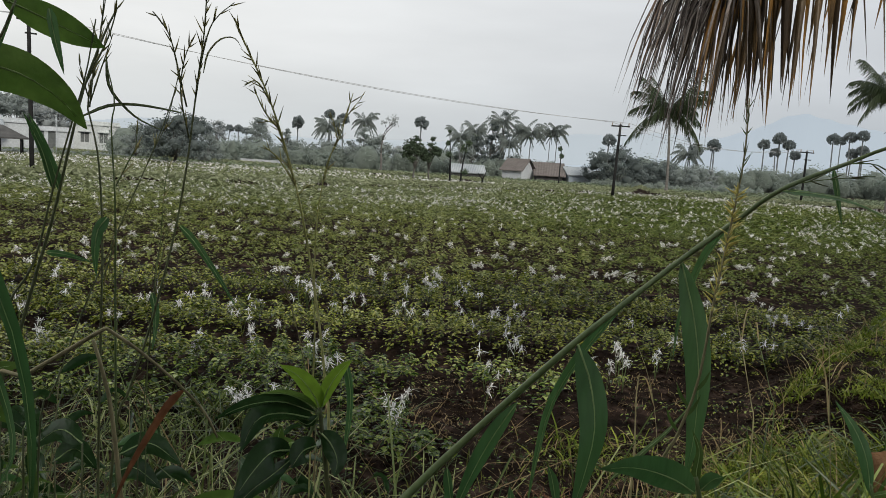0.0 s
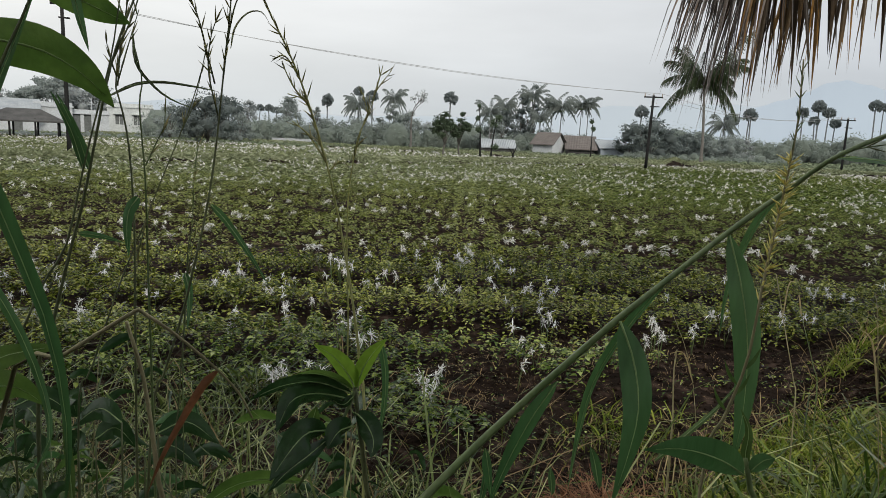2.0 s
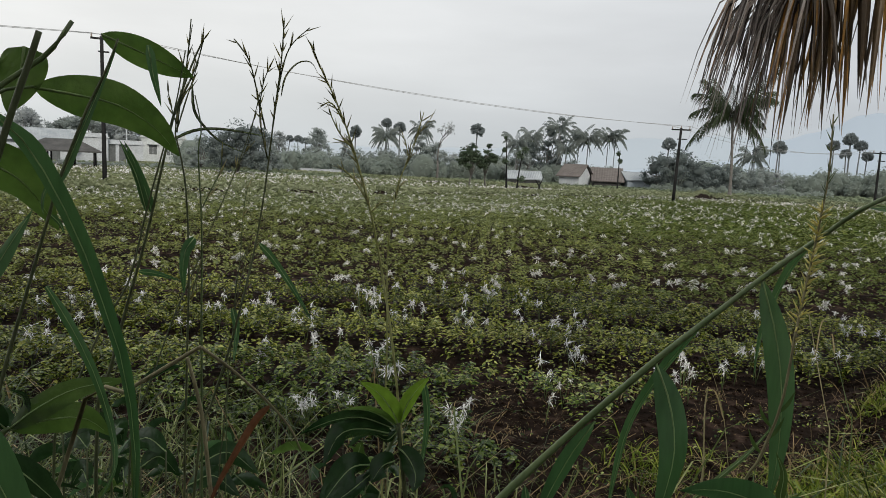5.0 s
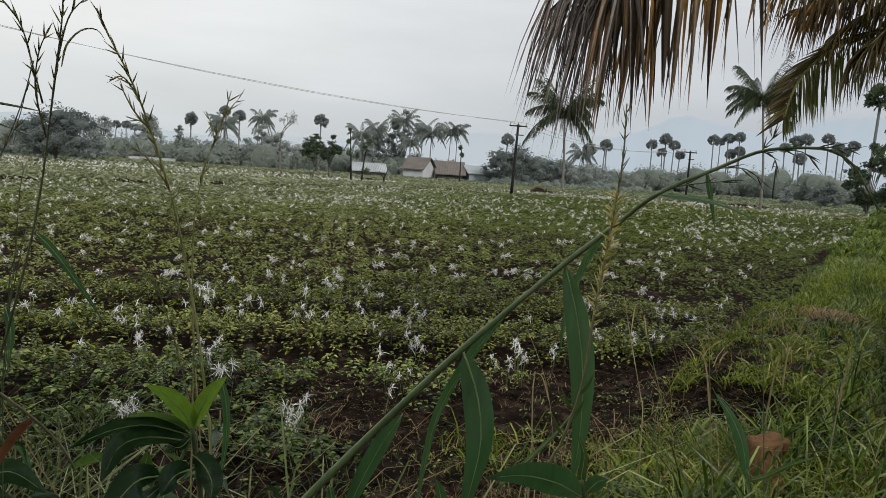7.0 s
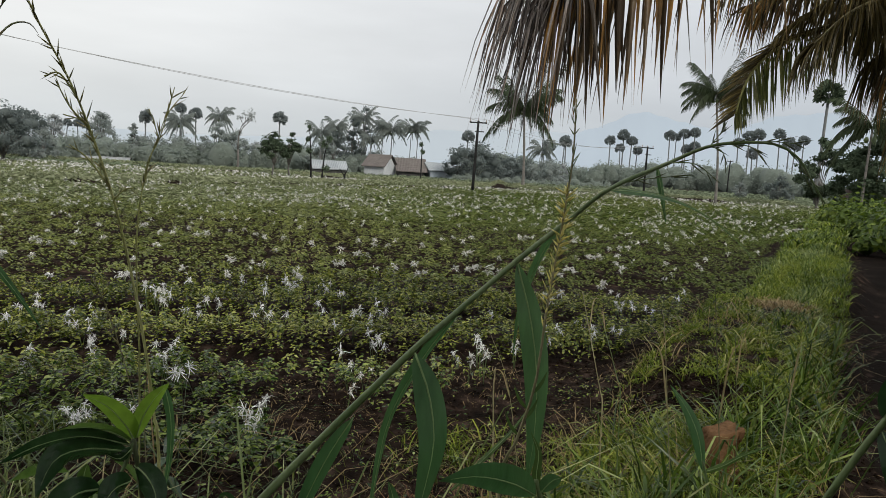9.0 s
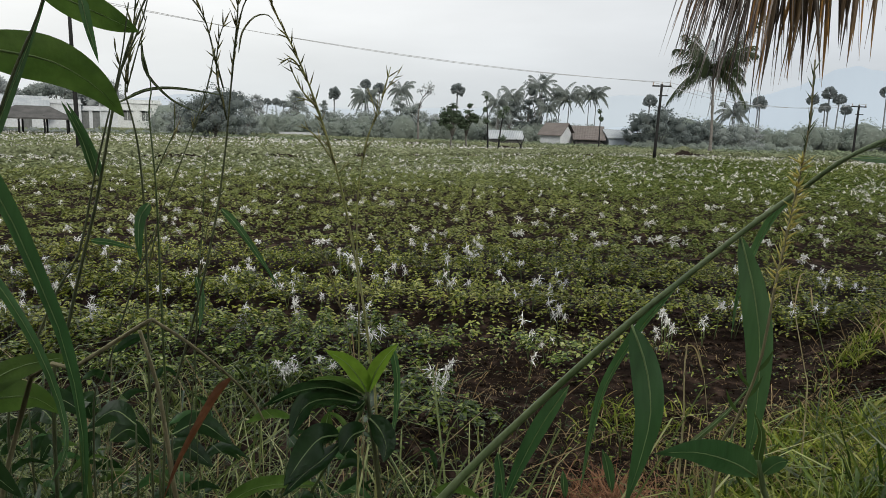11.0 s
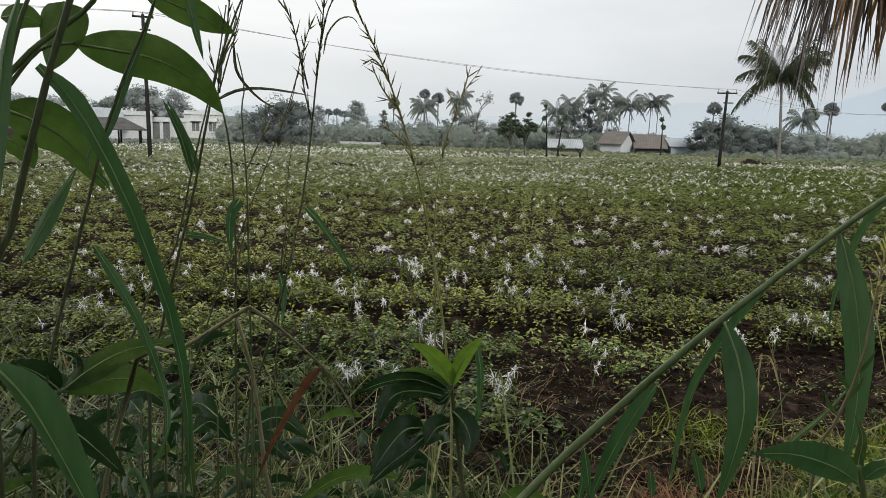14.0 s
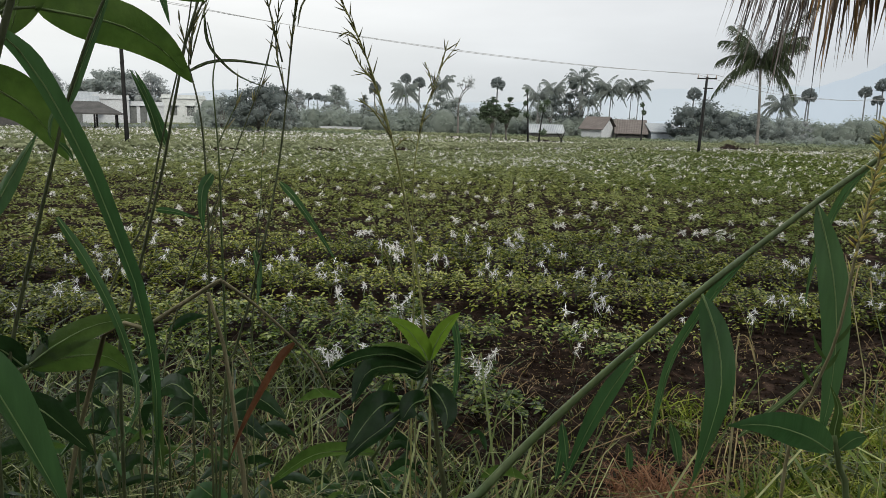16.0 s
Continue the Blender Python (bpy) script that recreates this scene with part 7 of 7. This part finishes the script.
leaf_on("leaf", sap, [(-0.156, 0.988, 1.439), (-0.147, 0.984, 1.469), (-0.132, 0.981, 1.496), (-0.114, 0.978, 1.517)], 24, "broad_young", "oval", -20, 0.35, "fresh yellow-green leaf", n=16)
leaf_on("leaf", sap, [(-0.161, 0.987, 1.437), (-0.183, 0.963, 1.461), (-0.202, 0.938, 1.475), (-0.226, 0.918, 1.48)], 24, "broad", "oval", 35, 0.25, n=16)
leaf_on("leaf", sap, [(-0.162, 0.987, 1.432), (-0.204, 0.948, 1.46), (-0.24, 0.909, 1.467), (-0.275, 0.878, 1.457)], 30, "broad_dark", "oval", 30, 0.25, n=18)
leaf_on("leaf", sap, [(-0.165, 0.986, 1.424), (-0.205, 0.958, 1.44), (-0.234, 0.931, 1.438), (-0.251, 0.916, 1.399)], 42, "broad_dark", "oval", 15, 0.25, n=18)
leaf_on("leaf", sap, [(-0.194, 0.971, 1.381), (-0.216, 0.947, 1.386), (-0.236, 0.929, 1.366), (-0.258, 0.912, 1.331)], 46, "broad_dark", "oval", 0, 0.2, n=16)
leaf_on("leaf", sap, [(-0.19, 0.972, 1.37), (-0.215, 0.949, 1.352), (-0.238, 0.931, 1.337), (-0.262, 0.917, 1.312)], 26, "broad_dark", "oval", 0, 0.25, n=16)
leaf_on("leaf", sap, [(-0.157, 0.988, 1.404), (-0.139, 0.975, 1.393), (-0.127, 0.967, 1.372), (-0.129, 0.961, 1.349)], 36, "broad_dark", "oval", 0, 0.25, n=14)
leaf_on("leaf", sap, [(-0.158, 0.987, 1.43), (-0.172, 0.975, 1.419), (-0.189, 0.967, 1.43)], 18, "broad_dark", "oval", 30, 0.25)
leaf_on("leaf", sap, [(-0.161, 0.987, 1.383), (-0.176, 0.964, 1.383), (-0.189, 0.951, 1.363)], 40, "broad_dark", "oval", 10, 0.2)
leaf_on("leaf", sap, [(-0.205, 0.968, 1.367), (-0.211, 0.962, 1.398), (-0.206, 0.958, 1.421)], 20, "broad", "oval", 0, 0.2)
leaf_on("leaf", sap, [(-0.223, 0.979, 1.296), (-0.276, 0.957, 1.309), (-0.319, 0.935, 1.306), (-0.368, 0.908, 1.273)], 34, "broad", "oval", 25, 0.25, n=16)
leaf_on("leaf", sap, [(-0.128, 1.022, 1.501), (-0.119, 1.023, 1.45), (-0.121, 1.023, 1.388), (-0.131, 1.022, 1.335)], 12, "blade", "strap", 30, 0.3)
part("bud", tube([(-0.206, 1.002, 1.36), (-0.201, 1.003, 1.369), (-0.198, 1.003, 1.378)], 0.004, 0.006, 4, 7, lambda s: 0.6 + math.sin(s * 3.0)), "broad_young", sap)

# yellow-flowered stalk
spike = thing("yellow_flower_stalk", foot([(0.362, 0.932, 1.511)][0]), "thin upright stalk set with small yellow florets", "flower stalk")
SPK = [(0.34, 0.94, 1.442), (0.36, 0.933, 1.526), (0.368, 0.93, 1.637), (0.379, 0.936, 1.712), (0.389, 0.943, 1.784), (0.396, 0.951, 1.84), (0.398, 0.961, 1.911)]
part("stem", tube(rooted(SPK), 0.0026, 0.001, 24, 6), "stem_dry", spike)
rng_y = random.Random(21)
part("floret_spike", spikelets(rng_y, [(0.365, 0.931, 1.613), (0.379, 0.936, 1.712), (0.389, 0.943, 1.789)], 150, 0.016, 1.5, fat=1.6), "yellow", spike, "small curled yellow florets")
part("bud_spike", spikelets(rng_y, [(0.389, 0.943, 1.789), (0.396, 0.951, 1.84), (0.398, 0.961, 1.913)], 26, 0.016, 0.5), "stem", spike)
for q, e in ((0.15, -1), (0.4, 1), (0.6, -1), (0.85, 1)):
    p0 = tuple(Vector(SPK[0]).lerp(Vector(SPK[1]), q))
    leaf_on("low_shoot", spike, [p0, (p0[0] + 0.012 * e, p0[1], p0[2] + 0.015), (p0[0] + 0.02 * e, p0[1], p0[2] + 0.034)], 5, "blade_light", "lance", 20, rib=False)

# low plants at the foot of the view
low = thing("low_grass_plant", foot([(0.378, 0.926, 1.37)][0]), "low grass plant with wide green leaves and a pale shoot", "grass")
part("stem", tube(rooted([(0.38, 0.925, 1.354), (0.375, 0.927, 1.377), (0.37, 0.929, 1.396)]), 0.005, 0.003, 10, 6), "stem", low)
leaf_on("leaf", low, [(0.371, 0.929, 1.372), (0.332, 0.911, 1.399), (0.28, 0.897, 1.417), (0.227, 0.892, 1.415)], 46, "blade", "lance", 8, 0.25, n=16)
leaf_on("leaf", low, [(0.374, 0.927, 1.381), (0.37, 0.929, 1.4), (0.371, 0.929, 1.433), (0.359, 0.933, 1.462)], 12, "blade_light", "lance", 20)
leaf_on("leaf", low, [(0.377, 0.926, 1.378), (0.386, 0.911, 1.401), (0.394, 0.897, 1.412)], 22, "blade", "lance", 20)
leaf_on("leaf", low, [(0.25, 0.917, 1.39), (0.303, 0.953, 1.418), (0.352, 0.989, 1.444), (0.404, 1.023, 1.491)], 8, "blade_light", "strap", 40)
leaf_on("leaf", low, [(0.184, 0.932, 1.338), (0.175, 0.934, 1.377), (0.168, 0.935, 1.397)], 16, "blade", "lance", 40)
leaf_on("leaf", low, [(0.123, 0.942, 1.32), (0.12, 0.942, 1.345), (0.118, 0.943, 1.36)], 12, "blade", "lance", 40)
leaf_on("leaf", low, [(0.026, 0.95, 1.293), (0.031, 0.949, 1.336), (0.031, 0.949, 1.371)], 11, "blade", "lance", 40)

side = thing("side_cane", foot([(0.656, 0.729, 1.456)][0]), "green grass cane with dark leaves beside the path", "grass")
part("stem", tube(rooted([(0.65, 0.734, 1.446), (0.672, 0.714, 1.516), (0.688, 0.698, 1.564), (0.7, 0.686, 1.603), (0.717, 0.668, 1.658)]), 0.005, 0.0035, 16, 7), "stem", side)
leaf_on("leaf", side, [(0.685, 0.702, 1.55), (0.693, 0.693, 1.524), (0.7, 0.687, 1.486), (0.704, 0.682, 1.451)], 26, "broad_dark", "lance", 10)
leaf_on("leaf", side, [(0.687, 0.7, 1.56), (0.69, 0.697, 1.593), (0.699, 0.687, 1.615), (0.712, 0.673, 1.626)], 30, "broad_dark", "lance", 0)

# thin weeds standing on the bund
for i, (way, w, m) in enumerate((
        ([(1.299, 1.874, 0.862), (1.278, 1.888, 1.103), (1.251, 1.906, 1.373), (1.229, 1.92, 1.589)], 0.003, "stem_dark"), ([(1.549, 2.187, 0.945), (1.535, 2.197, 1.124), (1.518, 2.209, 1.302)], 0.003, "stem_dark"),
        ([(1.54, 1.944, 0.855), (1.545, 1.94, 1.115), (1.559, 1.929, 1.335)], 0.004, "stem_dry"), ([(1.282, 2.122, 0.78), (1.253, 2.139, 1.048), (1.225, 2.155, 1.312), (1.212, 2.163, 1.386)], 0.003, "stem_dry"),
        ([(1.47, 3.152, 0.793), (1.406, 3.18, 1.063), (1.363, 3.198, 1.251)], 0.005, "stem_dry"), ([(1.537, 3.12, 0.859), (1.473, 3.15, 1.071), (1.417, 3.175, 1.174)], 0.004, "stem"),
        ([(0.948, 3.133, 0.614), (0.937, 3.136, 0.802), (0.941, 3.135, 0.897)], 0.008, "stem_dry"), ([(0.986, 2.912, 0.622), (0.954, 2.922, 0.822), (0.912, 2.935, 0.969), (0.849, 2.953, 1.113)], 0.003, "stem_dry"))):
    seed_grass("thin_weed", "thin dry weed stalk rising above the bund grass", way, w, (), 30 + i, m, [([way[1], tuple(Vector(way[1]).lerp(Vector(way[2]), 0.6) + Vector((0.04 - 0.02 * (i % 4), 0, 0.03))), tuple(Vector(way[2]) + Vector((0.09 - 0.05 * (i % 4), 0, -0.03)))], 7, "straw")])
weed = thing("broad_bladed_weed", foot([(1.151, 1.732, 0.971)][0]), "weed with a long dark green folded leaf", "weed")
part("stem", tube(rooted([(1.162, 1.725, 0.942), (1.153, 1.731, 1.004), (1.142, 1.738, 1.049)]), 0.005, 0.003, 10, 6), "stem", weed)
leaf_on("leaf", weed, [(1.145, 1.736, 1.018), (1.128, 1.747, 1.111), (1.098, 1.766, 1.184), (1.054, 1.792, 1.248)], 36, "blade", "lance", 0)
leaf_on("leaf", weed, [(1.145, 1.736, 1.018), (1.182, 1.711, 1.044), (1.226, 1.681, 1.088), (1.283, 1.638, 1.135)], 16, "blade_light", "strap", 30)

# a broken block of red clay, hollow on one side
bm = bmesh.new()
bmesh.ops.create_cube(bm, size=1.0)
bmesh.ops.subdivide_edges(bm, edges=bm.edges[:], cuts=7, use_grid_fill=True)
cl = Vector((*(2.241, 3.28, 0.28)[:2], 0))
for v in bm.verts:
    q = v.co.copy()
    hollow = max(0.0, 1 - ((q.x - 0.36) / 0.2) ** 2 - (q.z / 0.42) ** 2) if q.y < -0.2 else 0.0
    rough = 0.05 * noise.noise(q * 4) + 0.02 * noise.noise(q * 11)
    top = 0.16 * (q.x + 0.5) if q.z > 0 else 0.0
    v.co = Vector((q.x * 0.155, (q.y + hollow * 0.7) * 0.14, (q.z + top + rough) * 0.25)) + Vector((rough, rough, 0)) * 0.12
block = ([v.co + Vector((cl.x, cl.y, float(ground_height(cl.x, cl.y)) + 0.14)) for v in bm.verts], [tuple(v.index for v in f.verts) for f in bm.faces])
bm.free()
tagged(part("clay_block", block, "clay"), "broken block of rust-red clay standing in the grass", "clay block")


# ---- the coconut palm whose fronds hang into view ----
def hanging_frond(parent, way, leaflets, length, wide, mat, rib_mat, seed, hang=0.85, sweep=0.25, ragged=0.25, label="", span=(0.0, 1.0), rib=True):
    """A drooping frond: leaflets hang from both sides of the rachis, fanning out along it near the tip; each is folded along its length."""
    rng = random.Random(seed)
    c = spline(way, leaflets)
    geos = []
    for i in range(1, leaflets + 1):
        s = i / leaflets
        if not span[0] <= s <= span[1]:
            continue
        t = (c[i] - c[i - 1]).normalized()
        side = t.cross(Vector((0, 0, 1))).normalized()
        fan = max(0.0, (s - 0.7) / 0.3)
        for sg in (-1, 1):
            ln = length(s) * rng.uniform(1 - ragged, 1 + ragged * 0.4)
            shake = Vector((rng.uniform(-1, 1), rng.uniform(-1, 1), 0))
            d = (side * sg * rng.uniform(0.1, 0.5) * (1 - hang * 0.5) + t * (sweep + 1.15 * fan * rng.uniform(0.6, 1.2))
                 + Vector((0, 0, -hang * (1 - 0.85 * fan))) + shake * 0.13).normalized()
            fall = (d * (0.5 - 0.2 * fan) + Vector((0, 0, -0.9)) + shake * 0.12).normalized()
            p0 = c[i] + side * sg * 0.008
            p1 = p0 + d * ln * 0.36 + side * sg * 0.02
            p2 = p1 + fall * ln * 0.64
            geos.append(blade([p0, p1, p2], wide * rng.uniform(0.5, 1.3), "strap", 4, 0.6, rng.uniform(-70, 70)))
    fr = part("frond", merge(geos), mat, parent, label, smooth=False)
    if rib:
        part("midrib", tube(way, 0.014, 0.004, 24, 6), rib_mat, fr)
    return fr


def combed_frond(parent, way, seed):
    """An arching green frond: leaflets hang straight down on its inner side and sweep outwards, yellowing, on the other."""
    rng = random.Random(seed)
    n = 88
    c = spline(way[1:], n)
    inner, outer = [], []
    for i in range(1, n + 1):
        s = i / n
        for row, d, ln in ((inner, Vector((0.14, 0, -1)), 0.28 - 0.17 * max(0.0, s - 0.5) / 0.5), (outer, Vector((-0.85, 0.1, -0.2 - 0.45 * s)), 0.21 - 0.08 * s)):
            d = (d + Vector((rng.uniform(-0.06, 0.06), rng.uniform(-0.2, 0.2), rng.uniform(-0.08, 0.08)))).normalized()
            ln *= rng.uniform(0.88, 1.08)
            tip = c[i] + d * ln + Vector((0, 0, -0.04 * ln))
            row.append(blade([c[i], c[i] + d * ln * 0.5 + Vector((0, 0, 0.015 * ln)), tip], 0.0115 * rng.uniform(0.8, 1.15), "strap", 4, 0.5, rng.uniform(-35, 35)))
    fr = part("frond", merge(inner), "frond_green", parent, "green frond with evenly combed leaflets", smooth=False)
    part("midrib", tube(way, 0.014, 0.004, 30, 6), "stem_lit", fr)
    part("outer_fringe", merge(outer), "frond_olive", fr, "yellowing fringe of the green frond", smooth=False)
    return fr


palm = thing("coconut_palm", (4.9, 1.2, 0.0), "near coconut palm with hanging dry brown and green fronds", "palm", "coconut palms")
CROWN = (3.75, 2.4, 4.3)
part("trunk", tube([(4.9, 1.2, -0.05), (4.45, 1.65, 2.0), CROWN], 0.17, 0.12, 30, 12, lambda s: (1.4 - 2.4 * s if s < 0.16 else 1.0) * (1 + 0.04 * math.sin(s * 160))), "palm_trunk", palm)
DRY = [CROWN] + [(2.248, 2.389, 3.392), (1.668, 2.287, 2.898), (1.254, 2.254, 2.651), (1.035, 2.251, 2.544), (0.925, 2.254, 2.498), (0.855, 2.248, 2.465), (0.823, 2.249, 2.452), (0.775, 2.25, 2.436)]
hanging_frond(palm, DRY, 215, lambda s: 0.56 if s < 0.88 else 0.56 - 1.1 * (s - 0.88), 0.0105, "frond_dry", "stem_dry", 1, 0.95, 0.03, 0.42,
              "dry grey-brown frond tip with fine ragged leaflets", (0.72, 1.0))
hanging_frond(palm, DRY, 84, lambda s: 0.5, 0.024, "frond_brown", "stem_dry", 9, 0.95, 0.02, 0.3, "brown and orange hanging leaflets of the dry frond", (0.1, 0.8), False)
hanging_frond(palm, [CROWN] + [(2.457, 2.465, 3.387), (2.17, 2.46, 3.078), (1.961, 2.504, 2.903), (1.831, 2.539, 2.794), (1.697, 2.57, 2.683)], 140, lambda s: 0.55 - 0.18 * s, 0.013, "frond_olive", "stem_dry", 2, 0.8, 0.25, 0.3, "brownish-olive drooping frond")
combed_frond(palm, [CROWN, (2.612, 2.81, 2.645), (2.41, 2.871, 2.55), (2.189, 2.91, 2.481), (2.057, 2.933, 2.398), (1.986, 2.96, 2.315), (1.947, 2.97, 2.22), (1.926, 2.975, 2.112)], 3)
hanging_frond(palm, [CROWN] + [(2.659, 2.545, 3.205), (2.446, 2.476, 2.727), (2.337, 2.443, 2.538), (2.284, 2.424, 2.424), (2.245, 2.392, 2.31)], 110, lambda s: 0.46 - 0.15 * s, 0.013, "frond_olive", "stem_dry", 4, 0.95, 0.1, 0.3, "yellow-brown frond hanging straight down")
hanging_frond(palm, [CROWN] + [(2.692, 2.654, 3.409), (2.515, 2.687, 2.973), (2.379, 2.743, 2.743), (2.225, 2.805, 2.623), (2.111, 2.892, 2.508)], 110, lambda s: 0.46 - 0.2 * s, 0.013, "frond_olive", "stem", 5, 0.85, 0.2, 0.25, "brownish-olive drooping frond")
hanging_frond(palm, [CROWN] + [(2.9, 2.578, 3.343), (2.71, 2.636, 2.846), (2.552, 2.652, 2.511), (2.496, 2.704, 2.468), (2.434, 2.761, 2.375)], 110, lambda s: 0.52 - 0.2 * s, 0.013, "frond_olive", "stem", 6, 0.9, 0.2, 0.25, "shaded olive frond")
# upper fronds out of view, added to shade the bund and path
for i in range(15):
    a = i * 2.399 + 0.4
    stalk, leaves = palm_frond(random.Random(300 + i), CROWN, (math.cos(a), math.sin(a)), 0.75 - 0.045 * i, 2.9, 0.42, 48, 0.5, 0.032, 0.4)
    fr = part("frond", leaves, "frond_green", palm)
    part("midrib", stalk, "stem", fr)

for i, way in enumerate(([(2.935, 2.834, 3.53), (2.711, 2.915, 3.193), (2.492, 2.975, 3.012), (2.308, 3.057, 2.888), (2.155, 3.106, 2.73)], [(3.042, 2.867, 3.49), (2.887, 2.883, 3.035), (2.755, 2.942, 2.886), (2.612, 3.004, 2.783), (2.498, 3.099, 2.636)],
                         [(2.544, 2.519, 3.386), (2.306, 2.607, 3.114), (2.147, 2.676, 2.986), (2.009, 2.718, 2.894), (1.894, 2.8, 2.825)],
                         [(2.85, 2.35, 3.55), (2.55, 2.36, 3.2), (2.35, 2.4, 2.98), (2.2, 2.45, 2.85), (2.05, 2.5, 2.75)],
                         [(3.0, 2.6, 3.5), (2.75, 2.62, 3.1), (2.6, 2.66, 2.85), (2.5, 2.7, 2.7), (2.42, 2.75, 2.55)],
                         [(3.2, 2.75, 3.6), (3.0, 2.85, 3.25), (2.85, 2.92, 3.0), (2.75, 3.0, 2.85), (2.66, 3.06, 2.7)])):
    hanging_frond(palm, [CROWN] + way, 110, lambda s: 0.54 - 0.16 * s, 0.014, "frond_olive", "stem_dry", 40 + i, 0.85, 0.2, 0.25, "shaded olive-brown frond")

for i, way in enumerate((
    [(2.801, 2.855, 3.016), (2.547, 2.876, 2.845), (2.349, 2.939, 2.752), (2.154, 2.977, 2.689), (1.979, 2.999, 2.601)],
    [(2.734, 2.707, 2.823), (2.518, 2.674, 2.697), (2.364, 2.704, 2.606), (2.22, 2.716, 2.524), (2.09, 2.72, 2.397)],
    [(2.736, 2.607, 2.683), (2.554, 2.53, 2.591), (2.446, 2.518, 2.511), (2.374, 2.54, 2.419), (2.324, 2.541, 2.315)],
    [(2.771, 2.498, 2.417), (2.579, 2.419, 2.366), (2.459, 2.41, 2.311), (2.379, 2.435, 2.232), (2.314, 2.445, 2.119)])):
    hanging_frond(palm, [CROWN] + way, 100, lambda s: 0.46 - 0.18 * s, 0.013, "frond_olive" if i % 2 else "frond_brown", "stem_dry", 50 + i, 0.9, 0.12, 0.35, "dark brown dried frond in the crown's shade")

# unseen grove, added behind and beside the camera to shade the near ground
for i, (x, y, h, w) in enumerate(((1.2, -6.6, 6.4, 6.0), (9.5, -4.6, 6.4, 6.0), (-1.6, -6.2, 7.4, 7.0))):
    coconut_palm((x, y), h, w, "unseen green coconut palm added for shade", 400 + i, fronds=26, lean=(0.3, 0.5), leaf="frond_green", detail=30)
for i, (x, y, h, w) in enumerate(((-5.0, -5.0, 6.5, 6.5), (0.8, -9.0, 8.0, 8.0), (10.5, -10.5, 7.0, 7.0), (-9.5, -7.0, 7.0, 7.0), (9.0, -1.2, 7.4, 6.0), (12.0, 1.5, 6.5, 6.0), (15.5, 6.5, 6.0, 6.0))):
    broad_tree((x, y), h, w, "unseen leafy green tree added for shade", 410 + i, "hedge", 5200, leaf=0.17, lobes=11, bole=0.25)


# two more unseen trees, added to darken the near corner
broad_tree((-2.4, -2.3), 6.4, 5.4, "unseen leafy green tree added to shade the field's near corner", 430, "hedge", 5200, leaf=0.18, lobes=10, bole=0.5)
broad_tree((2.3, -3.5), 5.8, 3.8, "unseen leafy green tree added for shade", 431, "hedge", 4200, leaf=0.17, lobes=9, bole=0.5)
